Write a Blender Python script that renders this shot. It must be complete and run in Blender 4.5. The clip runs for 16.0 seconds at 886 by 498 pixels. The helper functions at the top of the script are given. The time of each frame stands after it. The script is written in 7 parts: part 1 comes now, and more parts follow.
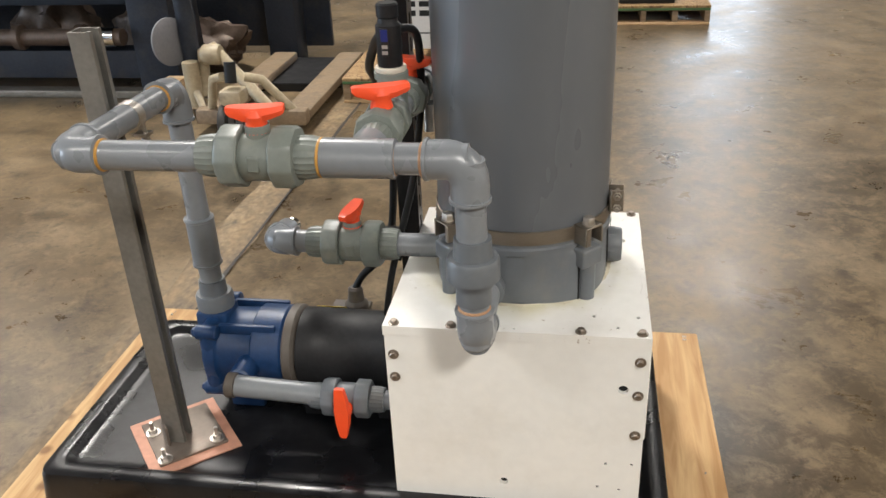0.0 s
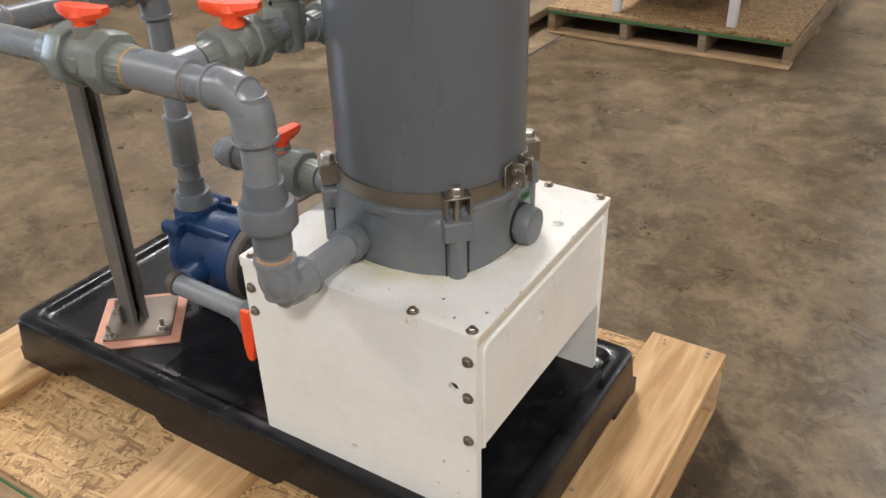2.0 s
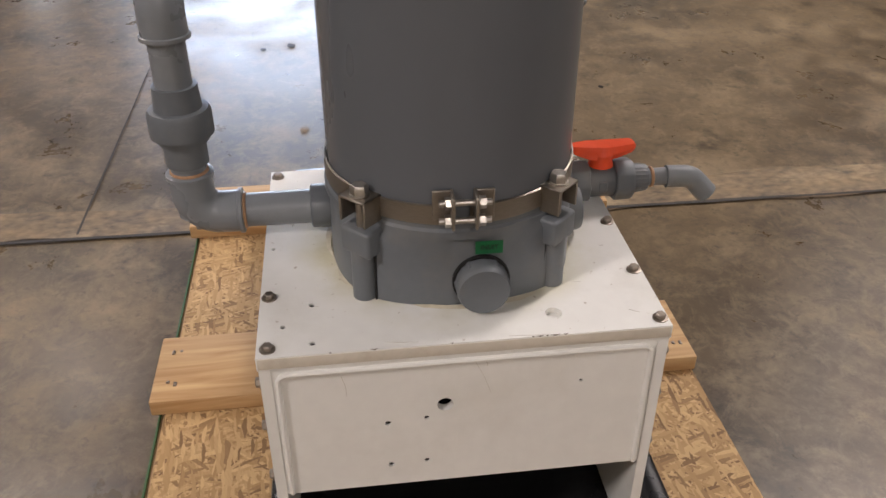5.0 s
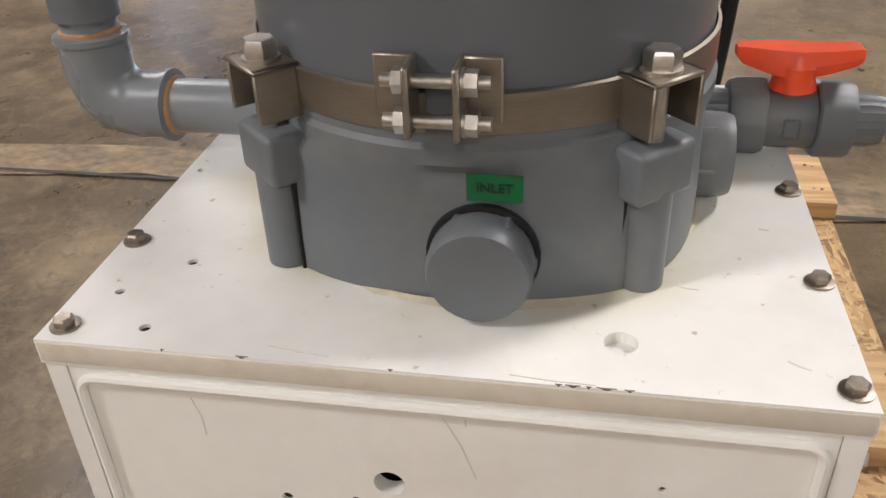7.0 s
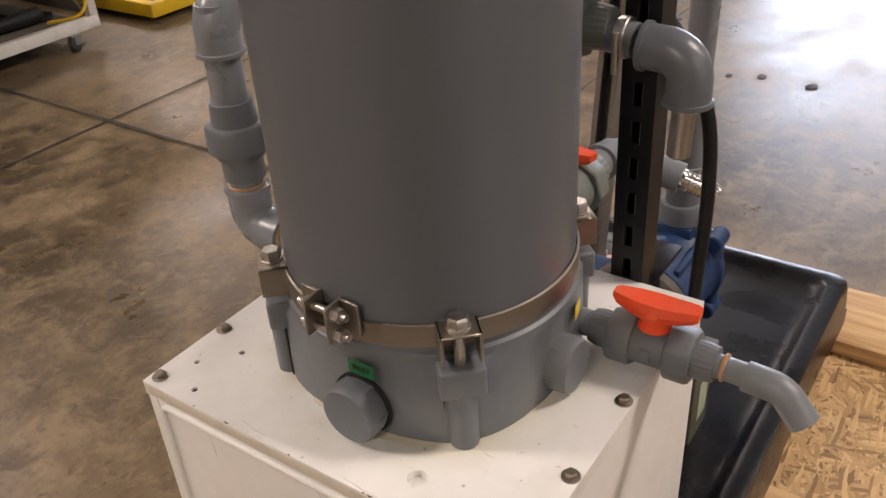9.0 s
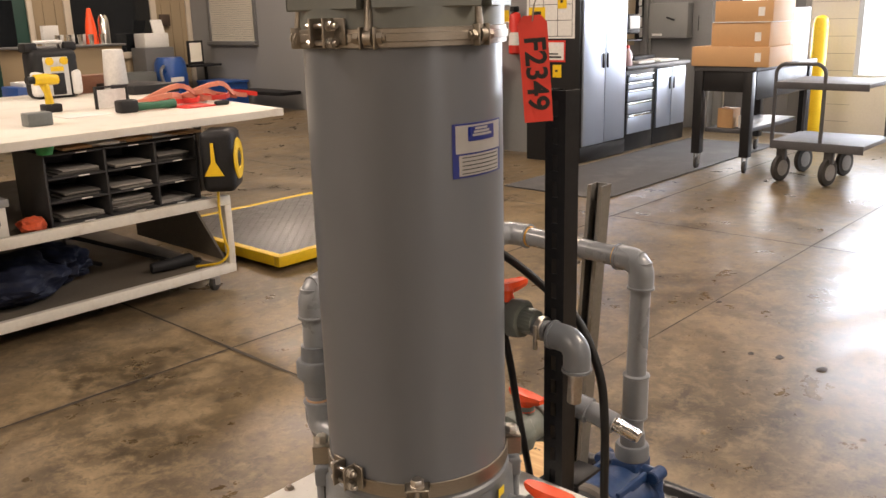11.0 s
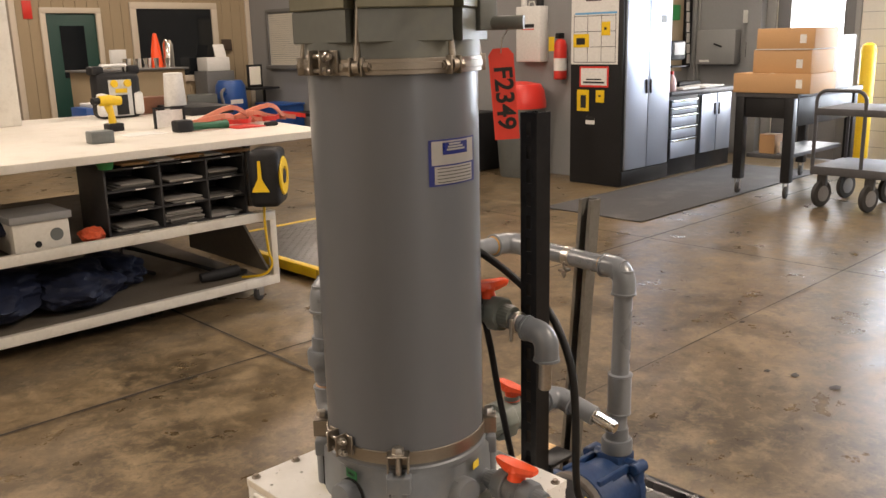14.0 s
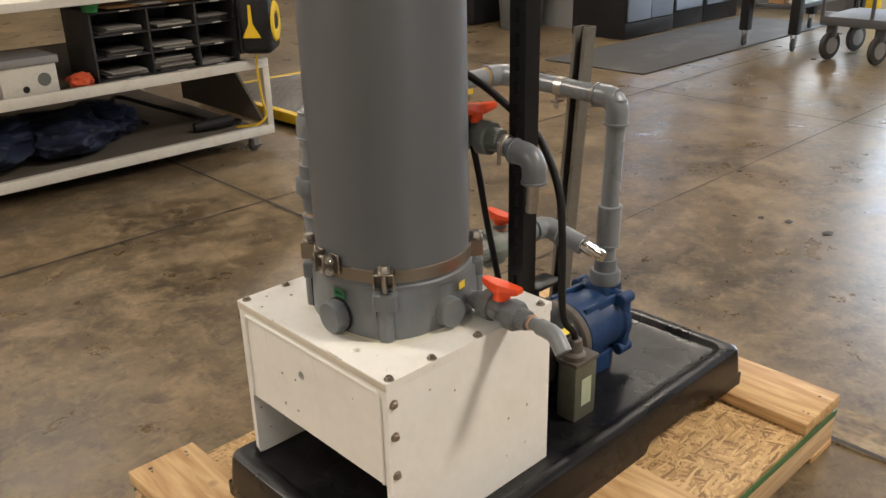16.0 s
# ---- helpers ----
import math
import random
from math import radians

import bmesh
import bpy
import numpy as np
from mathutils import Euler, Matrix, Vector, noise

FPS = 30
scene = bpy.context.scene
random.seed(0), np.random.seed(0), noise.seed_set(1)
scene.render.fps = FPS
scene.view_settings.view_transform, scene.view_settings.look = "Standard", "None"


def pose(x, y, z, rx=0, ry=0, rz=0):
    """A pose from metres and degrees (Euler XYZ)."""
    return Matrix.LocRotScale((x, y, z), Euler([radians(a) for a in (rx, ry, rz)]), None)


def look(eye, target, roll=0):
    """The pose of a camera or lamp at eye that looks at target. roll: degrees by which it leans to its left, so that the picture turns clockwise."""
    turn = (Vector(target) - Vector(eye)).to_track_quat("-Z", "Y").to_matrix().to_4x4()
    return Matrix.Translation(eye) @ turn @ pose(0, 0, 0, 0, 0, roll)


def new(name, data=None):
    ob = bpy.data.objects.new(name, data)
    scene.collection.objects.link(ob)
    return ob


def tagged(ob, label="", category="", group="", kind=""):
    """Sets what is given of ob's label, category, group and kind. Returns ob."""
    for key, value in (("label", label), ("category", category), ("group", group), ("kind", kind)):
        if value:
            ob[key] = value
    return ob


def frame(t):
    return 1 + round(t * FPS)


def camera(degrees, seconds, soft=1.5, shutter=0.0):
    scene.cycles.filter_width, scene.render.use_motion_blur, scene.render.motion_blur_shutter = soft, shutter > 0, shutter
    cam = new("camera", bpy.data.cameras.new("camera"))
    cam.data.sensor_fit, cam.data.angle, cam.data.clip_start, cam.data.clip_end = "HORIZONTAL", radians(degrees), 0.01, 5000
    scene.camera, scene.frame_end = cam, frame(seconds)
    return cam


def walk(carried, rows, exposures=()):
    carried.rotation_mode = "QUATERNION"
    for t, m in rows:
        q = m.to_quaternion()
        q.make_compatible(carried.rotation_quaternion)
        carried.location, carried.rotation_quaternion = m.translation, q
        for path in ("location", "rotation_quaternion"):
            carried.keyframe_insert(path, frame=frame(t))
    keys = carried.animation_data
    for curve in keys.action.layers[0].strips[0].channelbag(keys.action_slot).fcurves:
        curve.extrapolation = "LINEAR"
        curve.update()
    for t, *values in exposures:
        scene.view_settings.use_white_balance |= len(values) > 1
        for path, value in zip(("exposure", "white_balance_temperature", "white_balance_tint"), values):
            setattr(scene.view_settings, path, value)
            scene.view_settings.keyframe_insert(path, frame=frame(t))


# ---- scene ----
cam = camera(54.6, 16.0)
PATH = [
    (0, (0.107, -1.506, 1.486), (-0.201, 0.244, 0.57), -2.6),
    (0.5, (0.355, -1.484, 1.481), (-0.173, 0.206, 0.551), -1.2),
    (1, (0.496, -1.385, 1.466), (-0.165, 0.229, 0.487), -2.0),
    (1.5, (0.594, -1.25, 1.449), (-0.149, 0.304, 0.432), -0.8),
    (2, (0.739, -1.12, 1.434), (-0.182, 0.321, 0.397), -1.6),
    (2.5, (0.936, -1.023, 1.452), (-0.19, 0.266, 0.418), -1.5),
    (3, (1.014, -0.876, 1.425), (-0.222, 0.305, 0.387), -0.9),
    (3.5, (1.024, -0.641, 1.424), (-0.3, 0.398, 0.343), -1.0),
    (4, (1.047, -0.451, 1.398), (-0.424, 0.341, 0.298), -1.6),
    (4.5, (1.078, -0.267, 1.382), (-0.531, 0.207, 0.293), -0.6),
    (7, (0.615, 0.088, 1.004), (-1.041, -0.234, -0.07), -2.3),
    (7.5, (0.64, 0.157, 1.007), (-1.002, -0.299, -0.039), -2.1),
    (8, (0.664, 0.27, 1.097), (-0.926, -0.361, 0.061), -2.8),
    (8.5, (0.631, 0.371, 1.207), (-0.848, -0.449, 0.139), -4.6),
    (9, (0.659, 0.504, 1.317), (-0.71, -0.497, 0.256), -3.9),
    (9.5, (0.727, 0.668, 1.419), (-0.653, -0.449, 0.498), -1.9),
    (10, (0.84, 0.783, 1.483), (-0.591, -0.384, 0.716), -0.9),
    (12.5, (1.121, 1.2583, 1.63), (-0.242, -0.1597, 1.268), -0.8),
    (13, (1.12, 1.2603, 1.621), (-0.239, -0.1597, 1.253), -0.9),
    (13.5, (1.1036, 1.2696, 1.604), (-0.2474, -0.1484, 1.198), -1.1),
    (14, (1.0908, 1.2783, 1.583), (-0.2492, -0.1297, 1.112), -1.4),
    (14.5, (1.084, 1.285, 1.554), (-0.239, -0.112, 1.008), -1.2),
    (15, (1.074, 1.289, 1.531), (-0.229, -0.092, 0.903), -1.1),
    (15.5, (1.073, 1.298, 1.511), (-0.213, -0.06, 0.803), -1.3),
    (16, (1.076, 1.303, 1.495), (-0.189, -0.041, 0.724), -1.4),
]
EXPOSURES = [(0.0, 0.2, 6050, 9), (0.5, 0.16, 6450, 15), (1.5, 0.11, 6050, 11), (2.5, 0.02, 5750, 11), (3.0, -0.06, 5600, 13), (4.5, -0.44, 6150, 18), (7.0, 0.03, 5950, 13), (8.0, -0.2, 5900, 15), (9.0, -0.2, 6600, 20), (10.0, 0.18, 7350, 21), (12.5, 0.02, 7000, 15), (14.5, 0.0, 7250, 17), (15.5, -0.03, 7500, 17), (16.0, -0.06, 6600, 11)]
walk(cam, [(t, look(eye, target, roll)) for t, eye, target, roll in PATH], EXPOSURES)

# ---- world and lights ----
world = bpy.data.worlds.new("world")
scene.world = world
world.use_nodes = True
wn = world.node_tree.nodes
sky = wn.new("ShaderNodeTexSky")
sky.sky_type = "NISHITA"
sky.sun_disc = False
sky.sun_elevation, sky.sun_rotation = radians(40), radians(100)
world.node_tree.links.new(sky.outputs["Color"], wn["Background"].inputs["Color"])
wn["Background"].inputs["Strength"].default_value = 0.12


def area(name, eye, target, sx, sy, watts, color):
    data = bpy.data.lights.new(name, "AREA")
    data.shape, data.size, data.size_y, data.energy, data.color = "RECTANGLE", sx, sy, watts, color
    ob = new(name, data)
    ob.matrix_world = look(eye, target)
    return ob


# Unseen high-bay lamps assumed under the roof; daylight of the open bay door.
# First two follow cast shadows; the last is added to lighten the box front.
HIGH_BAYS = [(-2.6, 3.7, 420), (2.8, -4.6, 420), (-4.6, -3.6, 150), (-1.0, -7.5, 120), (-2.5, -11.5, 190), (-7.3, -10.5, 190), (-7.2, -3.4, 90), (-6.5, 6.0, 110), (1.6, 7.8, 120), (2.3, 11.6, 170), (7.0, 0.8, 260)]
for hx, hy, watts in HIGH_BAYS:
    area("unseen_high_bay_light", (hx, hy, 5.43), (hx, hy, 0), 1.1, 1.1, watts, (1.0, 0.91, 0.80))
area("bay_daylight", (-9.80, -0.90, 1.82), (0, -0.90, 1.4), 2.9, 2.1, 270, (0.70, 0.84, 1.0))
area("door_daylight", (-9.72, -3.4, 1.5), (0, -3.4, 0.6), 0.8, 1.5, 40, (0.85, 0.93, 1.0))
# Far opening is unseen, assumed to give the bright floor streak.
area("assumed_far_daylight", (2.35, 13.9, 2.2), (1.4, 0, 0.9), 1.5, 3.8, 30, (0.95, 0.97, 1.0))


# ---- materials ----
def nodes_of(name):
    m = bpy.data.materials.new(name)
    m.use_nodes = True
    nt = m.node_tree
    return m, nt, nt.nodes["Principled BSDF"]


def mat(name, color, rough=0.5, metal=0.0, vary=0.12, scale=6.0, fine=60.0, bump=0.1, stain=None, stain_amount=0.35, stain_scale=5.0, per_object=0.0, coat=0.0, stretch=(1, 1, 1), spec=0.5):
    """Surface with coarse and fine variation, optional blotchy stains in a second colour, and fine relief."""
    m, nt, bsdf = nodes_of(name)
    N, L = nt.nodes.new, nt.links.new
    tc = N("ShaderNodeTexCoord")
    mp = N("ShaderNodeMapping")
    mp.inputs["Scale"].default_value = stretch
    L(tc.outputs["Object"], mp.inputs["Vector"])
    coarse, grain = N("ShaderNodeTexNoise"), N("ShaderNodeTexNoise")
    coarse.inputs["Scale"].default_value, coarse.inputs["Detail"].default_value = scale, 5
    grain.inputs["Scale"].default_value, grain.inputs["Detail"].default_value = fine, 3
    L(mp.outputs["Vector"], coarse.inputs["Vector"])
    L(mp.outputs["Vector"], grain.inputs["Vector"])
    hsv = N("ShaderNodeHueSaturation")
    hsv.inputs["Color"].default_value = (*color, 1)
    add = N("ShaderNodeMath")
    add.operation = "ADD"
    L(coarse.outputs["Fac"], add.inputs[0])
    L(grain.outputs["Fac"], add.inputs[1])
    rng = N("ShaderNodeMapRange")
    rng.inputs["From Min"].default_value, rng.inputs["From Max"].default_value = 0.65, 1.35
    rng.inputs["To Min"].default_value, rng.inputs["To Max"].default_value = 1 - vary, 1 + vary
    L(add.outputs[0], rng.inputs["Value"])
    value = rng.outputs["Result"]
    if per_object:
        info = N("ShaderNodeObjectInfo")
        r2 = N("ShaderNodeMapRange")
        r2.inputs["To Min"].default_value, r2.inputs["To Max"].default_value = 1 - per_object, 1 + per_object
        L(info.outputs["Random"], r2.inputs["Value"])
        mul = N("ShaderNodeMath")
        mul.operation = "MULTIPLY"
        L(value, mul.inputs[0])
        L(r2.outputs["Result"], mul.inputs[1])
        value = mul.outputs[0]
    L(value, hsv.inputs["Value"])
    out = hsv.outputs["Color"]
    if stain:
        sn = N("ShaderNodeTexNoise")
        sn.inputs["Scale"].default_value, sn.inputs["Detail"].default_value, sn.inputs["Roughness"].default_value = stain_scale, 8, 0.65
        L(mp.outputs["Vector"], sn.inputs["Vector"])
        sr = N("ShaderNodeMapRange")
        sr.inputs["From Min"].default_value, sr.inputs["From Max"].default_value = 0.52, 0.72
        sr.inputs["To Max"].default_value = stain_amount
        L(sn.outputs["Fac"], sr.inputs["Value"])
        mix = N("ShaderNodeMix")
        mix.data_type = "RGBA"
        L(sr.outputs["Result"], mix.inputs["Factor"])
        L(out, mix.inputs["A"])
        mix.inputs["B"].default_value = (*stain, 1)
        out = mix.outputs["Result"]
    L(out, bsdf.inputs["Base Color"])
    rr = N("ShaderNodeMapRange")
    rr.inputs["From Min"].default_value, rr.inputs["From Max"].default_value = 0.3, 0.7
    rr.inputs["To Min"].default_value, rr.inputs["To Max"].default_value = max(0.02, rough - 0.09), min(1, rough + 0.09)
    L(coarse.outputs["Fac"], rr.inputs["Value"])
    L(rr.outputs["Result"], bsdf.inputs["Roughness"])
    bsdf.inputs["Metallic"].default_value = metal
    bsdf.inputs["Coat Weight"].default_value = coat
    bsdf.inputs["Specular IOR Level"].default_value = spec
    if bump:
        bp = N("ShaderNodeBump")
        bp.inputs["Strength"].default_value, bp.inputs["Distance"].default_value = bump, 0.002
        L(grain.outputs["Fac"], bp.inputs["Height"])
        L(bp.outputs["Normal"], bsdf.inputs["Normal"])
    return m


def glow(name, color, strength):
    m, nt, bsdf = nodes_of(name)
    bsdf.inputs["Base Color"].default_value = (*color, 1)
    bsdf.inputs["Emission Color"].default_value = (*color, 1)
    bsdf.inputs["Emission Strength"].default_value = strength
    return m


def floor_material():
    """Sealed workshop concrete: brown-grey clouds, dark tyre scuffs, pale worn patches, soft polish."""
    m, nt, bsdf = nodes_of("sealed_concrete")
    N, L = nt.nodes.new, nt.links.new
    tc = N("ShaderNodeTexCoord")

    def tex(scale, detail, rough, distort=0.0, stretch=None):
        n = N("ShaderNodeTexNoise")
        n.inputs["Scale"].default_value, n.inputs["Detail"].default_value = scale, detail
        n.inputs["Roughness"].default_value, n.inputs["Distortion"].default_value = rough, distort
        if stretch:
            mp = N("ShaderNodeMapping")
            mp.inputs["Scale"].default_value = stretch
            mp.inputs["Rotation"].default_value = (0, 0, 0.5)
            L(tc.outputs["Object"], mp.inputs["Vector"])
            L(mp.outputs["Vector"], n.inputs["Vector"])
        else:
            L(tc.outputs["Object"], n.inputs["Vector"])
        return n.outputs["Fac"]

    def mixed(fac, a, b, lo, hi, top=1.0):
        r = N("ShaderNodeMapRange")
        r.inputs["From Min"].default_value, r.inputs["From Max"].default_value, r.inputs["To Max"].default_value = lo, hi, top
        L(fac, r.inputs["Value"])
        mx = N("ShaderNodeMix")
        mx.data_type = "RGBA"
        L(r.outputs["Result"], mx.inputs["Factor"])
        for key, v in (("A", a), ("B", b)):
            if isinstance(v, tuple):
                mx.inputs[key].default_value = (*v, 1)
            else:
                L(v, mx.inputs[key])
        return mx.outputs["Result"]

    clouds = tex(0.8, 9, 0.64, 0.25)
    blotch = tex(3.2, 9, 0.72, 0.25)
    grit = tex(55, 4, 0.7)
    scuff = tex(1.3, 7, 0.66, 0.5, (1.0, 4.5, 1.0))
    c = mixed(clouds, (0.052, 0.037, 0.0205), (0.152, 0.108, 0.060), 0.35, 0.65)
    c = mixed(blotch, c, (0.275, 0.202, 0.115), 0.48, 0.70, 0.75)
    c = mixed(tex(5.5, 9, 0.74, 0.35), c, (0.020, 0.015, 0.010), 0.51, 0.68, 0.72)
    c = mixed(tex(12, 10, 0.78, 0.5), c, (0.258, 0.190, 0.110), 0.48, 0.68, 0.65)
    c = mixed(tex(24, 8, 0.75, 0.3), c, (0.030, 0.022, 0.015), 0.54, 0.67, 0.6)
    c = mixed(scuff, c, (0.05, 0.04, 0.032), 0.58, 0.75, 0.5)
    c = mixed(grit, c, (0.06, 0.05, 0.04), 0.60, 0.80, 0.4)
    L(c, bsdf.inputs["Base Color"])
    rr = N("ShaderNodeMapRange")
    rr.inputs["From Min"].default_value, rr.inputs["From Max"].default_value = 0.35, 0.68
    rr.inputs["To Min"].default_value, rr.inputs["To Max"].default_value = 0.25, 0.46
    bsdf.inputs["Specular IOR Level"].default_value = 0.4
    L(blotch, rr.inputs["Value"])
    L(rr.outputs["Result"], bsdf.inputs["Roughness"])
    bp = N("ShaderNodeBump")
    bp.inputs["Strength"].default_value, bp.inputs["Distance"].default_value = 0.10, 0.001
    L(grit, bp.inputs["Height"])
    L(bp.outputs["Normal"], bsdf.inputs["Normal"])
    return m


def osb_material(name="strand_board", tone=1.0):
    """Oriented strand board: overlapping straw-coloured flakes in all directions."""
    m, nt, bsdf = nodes_of(name)
    N, L = nt.nodes.new, nt.links.new
    tc = N("ShaderNodeTexCoord")
    layers = []
    for angle, sc in ((0.3, 30), (1.35, 26), (2.5, 34), (0.85, 28), (1.9, 24), (0.05, 27)):
        mp = N("ShaderNodeMapping")
        mp.vector_type = "TEXTURE"
        mp.inputs["Rotation"].default_value = (0, 0, angle)
        mp.inputs["Scale"].default_value = (1 / (sc * 0.85), 1 / (sc * 5.5), 1 / sc)
        warp = N("ShaderNodeTexNoise")
        warp.inputs["Scale"].default_value, warp.inputs["Detail"].default_value = 14, 3
        L(tc.outputs["Object"], warp.inputs["Vector"])
        push = N("ShaderNodeVectorMath")
        push.operation, push.inputs["Scale"].default_value = "SCALE", 0.02
        L(warp.outputs["Color"], push.inputs[0])
        both = N("ShaderNodeVectorMath")
        L(tc.outputs["Object"], both.inputs[0])
        L(push.outputs["Vector"], both.inputs[1])
        L(both.outputs["Vector"], mp.inputs["Vector"])
        vor = N("ShaderNodeTexVoronoi")
        vor.inputs["Scale"].default_value = 1.0
        L(mp.outputs["Vector"], vor.inputs["Vector"])
        layers.append(vor)
    ramps, chosen = [], []
    for vor in layers:
        sep = N("ShaderNodeSeparateColor")
        L(vor.outputs["Color"], sep.inputs["Color"])
        ramp = N("ShaderNodeValToRGB")
        e = ramp.color_ramp.elements
        e[0].color, e[1].color = (0.20 * tone, 0.11 * tone, 0.045 * tone, 1), (0.60 * tone, 0.40 * tone, 0.19 * tone, 1)
        e[0].position = 0.02
        mid = ramp.color_ramp.elements.new(0.28)
        mid.color = (0.38 * tone, 0.23 * tone, 0.095 * tone, 1)
        L(sep.outputs["Red"], ramp.inputs["Fac"])
        gt = N("ShaderNodeMath")
        gt.operation, gt.inputs[1].default_value = "GREATER_THAN", 0.62
        L(sep.outputs["Green"], gt.inputs[0])
        ramps.append(ramp.outputs["Color"])
        chosen.append(gt.outputs[0])
    out = ramps[0]
    for i in (1, 2, 3, 4, 5):
        mx = N("ShaderNodeMix")
        mx.data_type = "RGBA"
        L(chosen[i], mx.inputs["Factor"])
        L(out, mx.inputs["A"])
        L(ramps[i], mx.inputs["B"])
        out = mx.outputs["Result"]
    L(out, bsdf.inputs["Base Color"])
    bsdf.inputs["Roughness"].default_value = 0.72
    bp = N("ShaderNodeBump")
    bp.inputs["Strength"].default_value, bp.inputs["Distance"].default_value = 0.5, 0.0015
    L(layers[0].outputs["Distance"], bp.inputs["Height"])
    L(bp.outputs["Normal"], bsdf.inputs["Normal"])
    return m


def wood_material(name, light, dark, along, knots=True):
    """Sawn softwood with grain along one axis, knots and a few grey marks."""
    m, nt, bsdf = nodes_of(name)
    N, L = nt.nodes.new, nt.links.new
    tc = N("ShaderNodeTexCoord")
    info = N("ShaderNodeObjectInfo")
    shift = N("ShaderNodeVectorMath")
    shift.operation = "ADD"
    L(tc.outputs["Object"], shift.inputs[0])
    L(info.outputs["Random"], shift.inputs[1])
    mp = N("ShaderNodeMapping")
    sc = [26.0, 26.0, 26.0]
    sc["xyz".index(along)] = 2.2
    mp.inputs["Scale"].default_value = sc
    L(shift.outputs["Vector"], mp.inputs["Vector"])
    grain = N("ShaderNodeTexNoise")
    grain.inputs["Scale"].default_value, grain.inputs["Detail"].default_value, grain.inputs["Distortion"].default_value = 1.4, 6, 1.1
    L(mp.outputs["Vector"], grain.inputs["Vector"])
    ramp = N("ShaderNodeValToRGB")
    e = ramp.color_ramp.elements
    e[0].position, e[1].position = 0.34, 0.66
    e[0].color, e[1].color = (*dark, 1), (*light, 1)
    L(grain.outputs["Fac"], ramp.inputs["Fac"])
    out = ramp.outputs["Color"]
    if knots:
        vor = N("ShaderNodeTexVoronoi")
        vor.inputs["Scale"].default_value = 5.2
        L(shift.outputs["Vector"], vor.inputs["Vector"])
        r = N("ShaderNodeMapRange")
        r.inputs["From Min"].default_value, r.inputs["From Max"].default_value = 0.05, 0.11
        r.inputs["To Min"].default_value, r.inputs["To Max"].default_value = 0.8, 0.0
        L(vor.outputs["Distance"], r.inputs["Value"])
        mx = N("ShaderNodeMix")
        mx.data_type = "RGBA"
        L(r.outputs["Result"], mx.inputs["Factor"])
        L(out, mx.inputs["A"])
        mx.inputs["B"].default_value = (0.16, 0.075, 0.03, 1)
        out = mx.outputs["Result"]
    L(out, bsdf.inputs["Base Color"])
    bsdf.inputs["Roughness"].default_value = 0.68
    bp = N("ShaderNodeBump")
    bp.inputs["Strength"].default_value, bp.inputs["Distance"].default_value = 0.35, 0.001
    L(grain.outputs["Fac"], bp.inputs["Height"])
    L(bp.outputs["Normal"], bsdf.inputs["Normal"])
    return m


CONCRETE = floor_material()
OSB = osb_material()
# Tone 0.6 covers both weathering and the shade over the far pallets.
OLD_OSB = osb_material("aged_shaded_strand_board", 0.6)
PINE = wood_material("pine_across", (0.60, 0.40, 0.195), (0.40, 0.225, 0.09), "y")
PINE_LONG = wood_material("pine_along", (0.60, 0.43, 0.25), (0.42, 0.27, 0.14), "x", False)
OLD_WOOD = wood_material("weathered_pine", (0.30, 0.22, 0.14), (0.17, 0.115, 0.065), "x", False)
GREEN_EDGE = mat("green_edge_paint", (0.05, 0.12, 0.04), 0.6, vary=0.3, fine=90)
BLACK_GRP = mat("black_gelcoat", (0.007, 0.007, 0.008), 0.30, vary=0.35, scale=7, fine=40, bump=0.2, stain=(0.05, 0.05, 0.053), stain_amount=0.3, stain_scale=13, spec=0.38)
WHITE_PP = mat("white_polypropylene", (0.80, 0.79, 0.75), 0.42, vary=0.035, scale=3, fine=45, bump=0.05, stain=(0.50, 0.46, 0.37), stain_amount=0.22, stain_scale=4.5)
WHITE_EDGE = mat("soiled_white_edge", (0.62, 0.57, 0.48), 0.5, vary=0.08, scale=8, stain=(0.36, 0.28, 0.19), stain_amount=0.5, stain_scale=14)


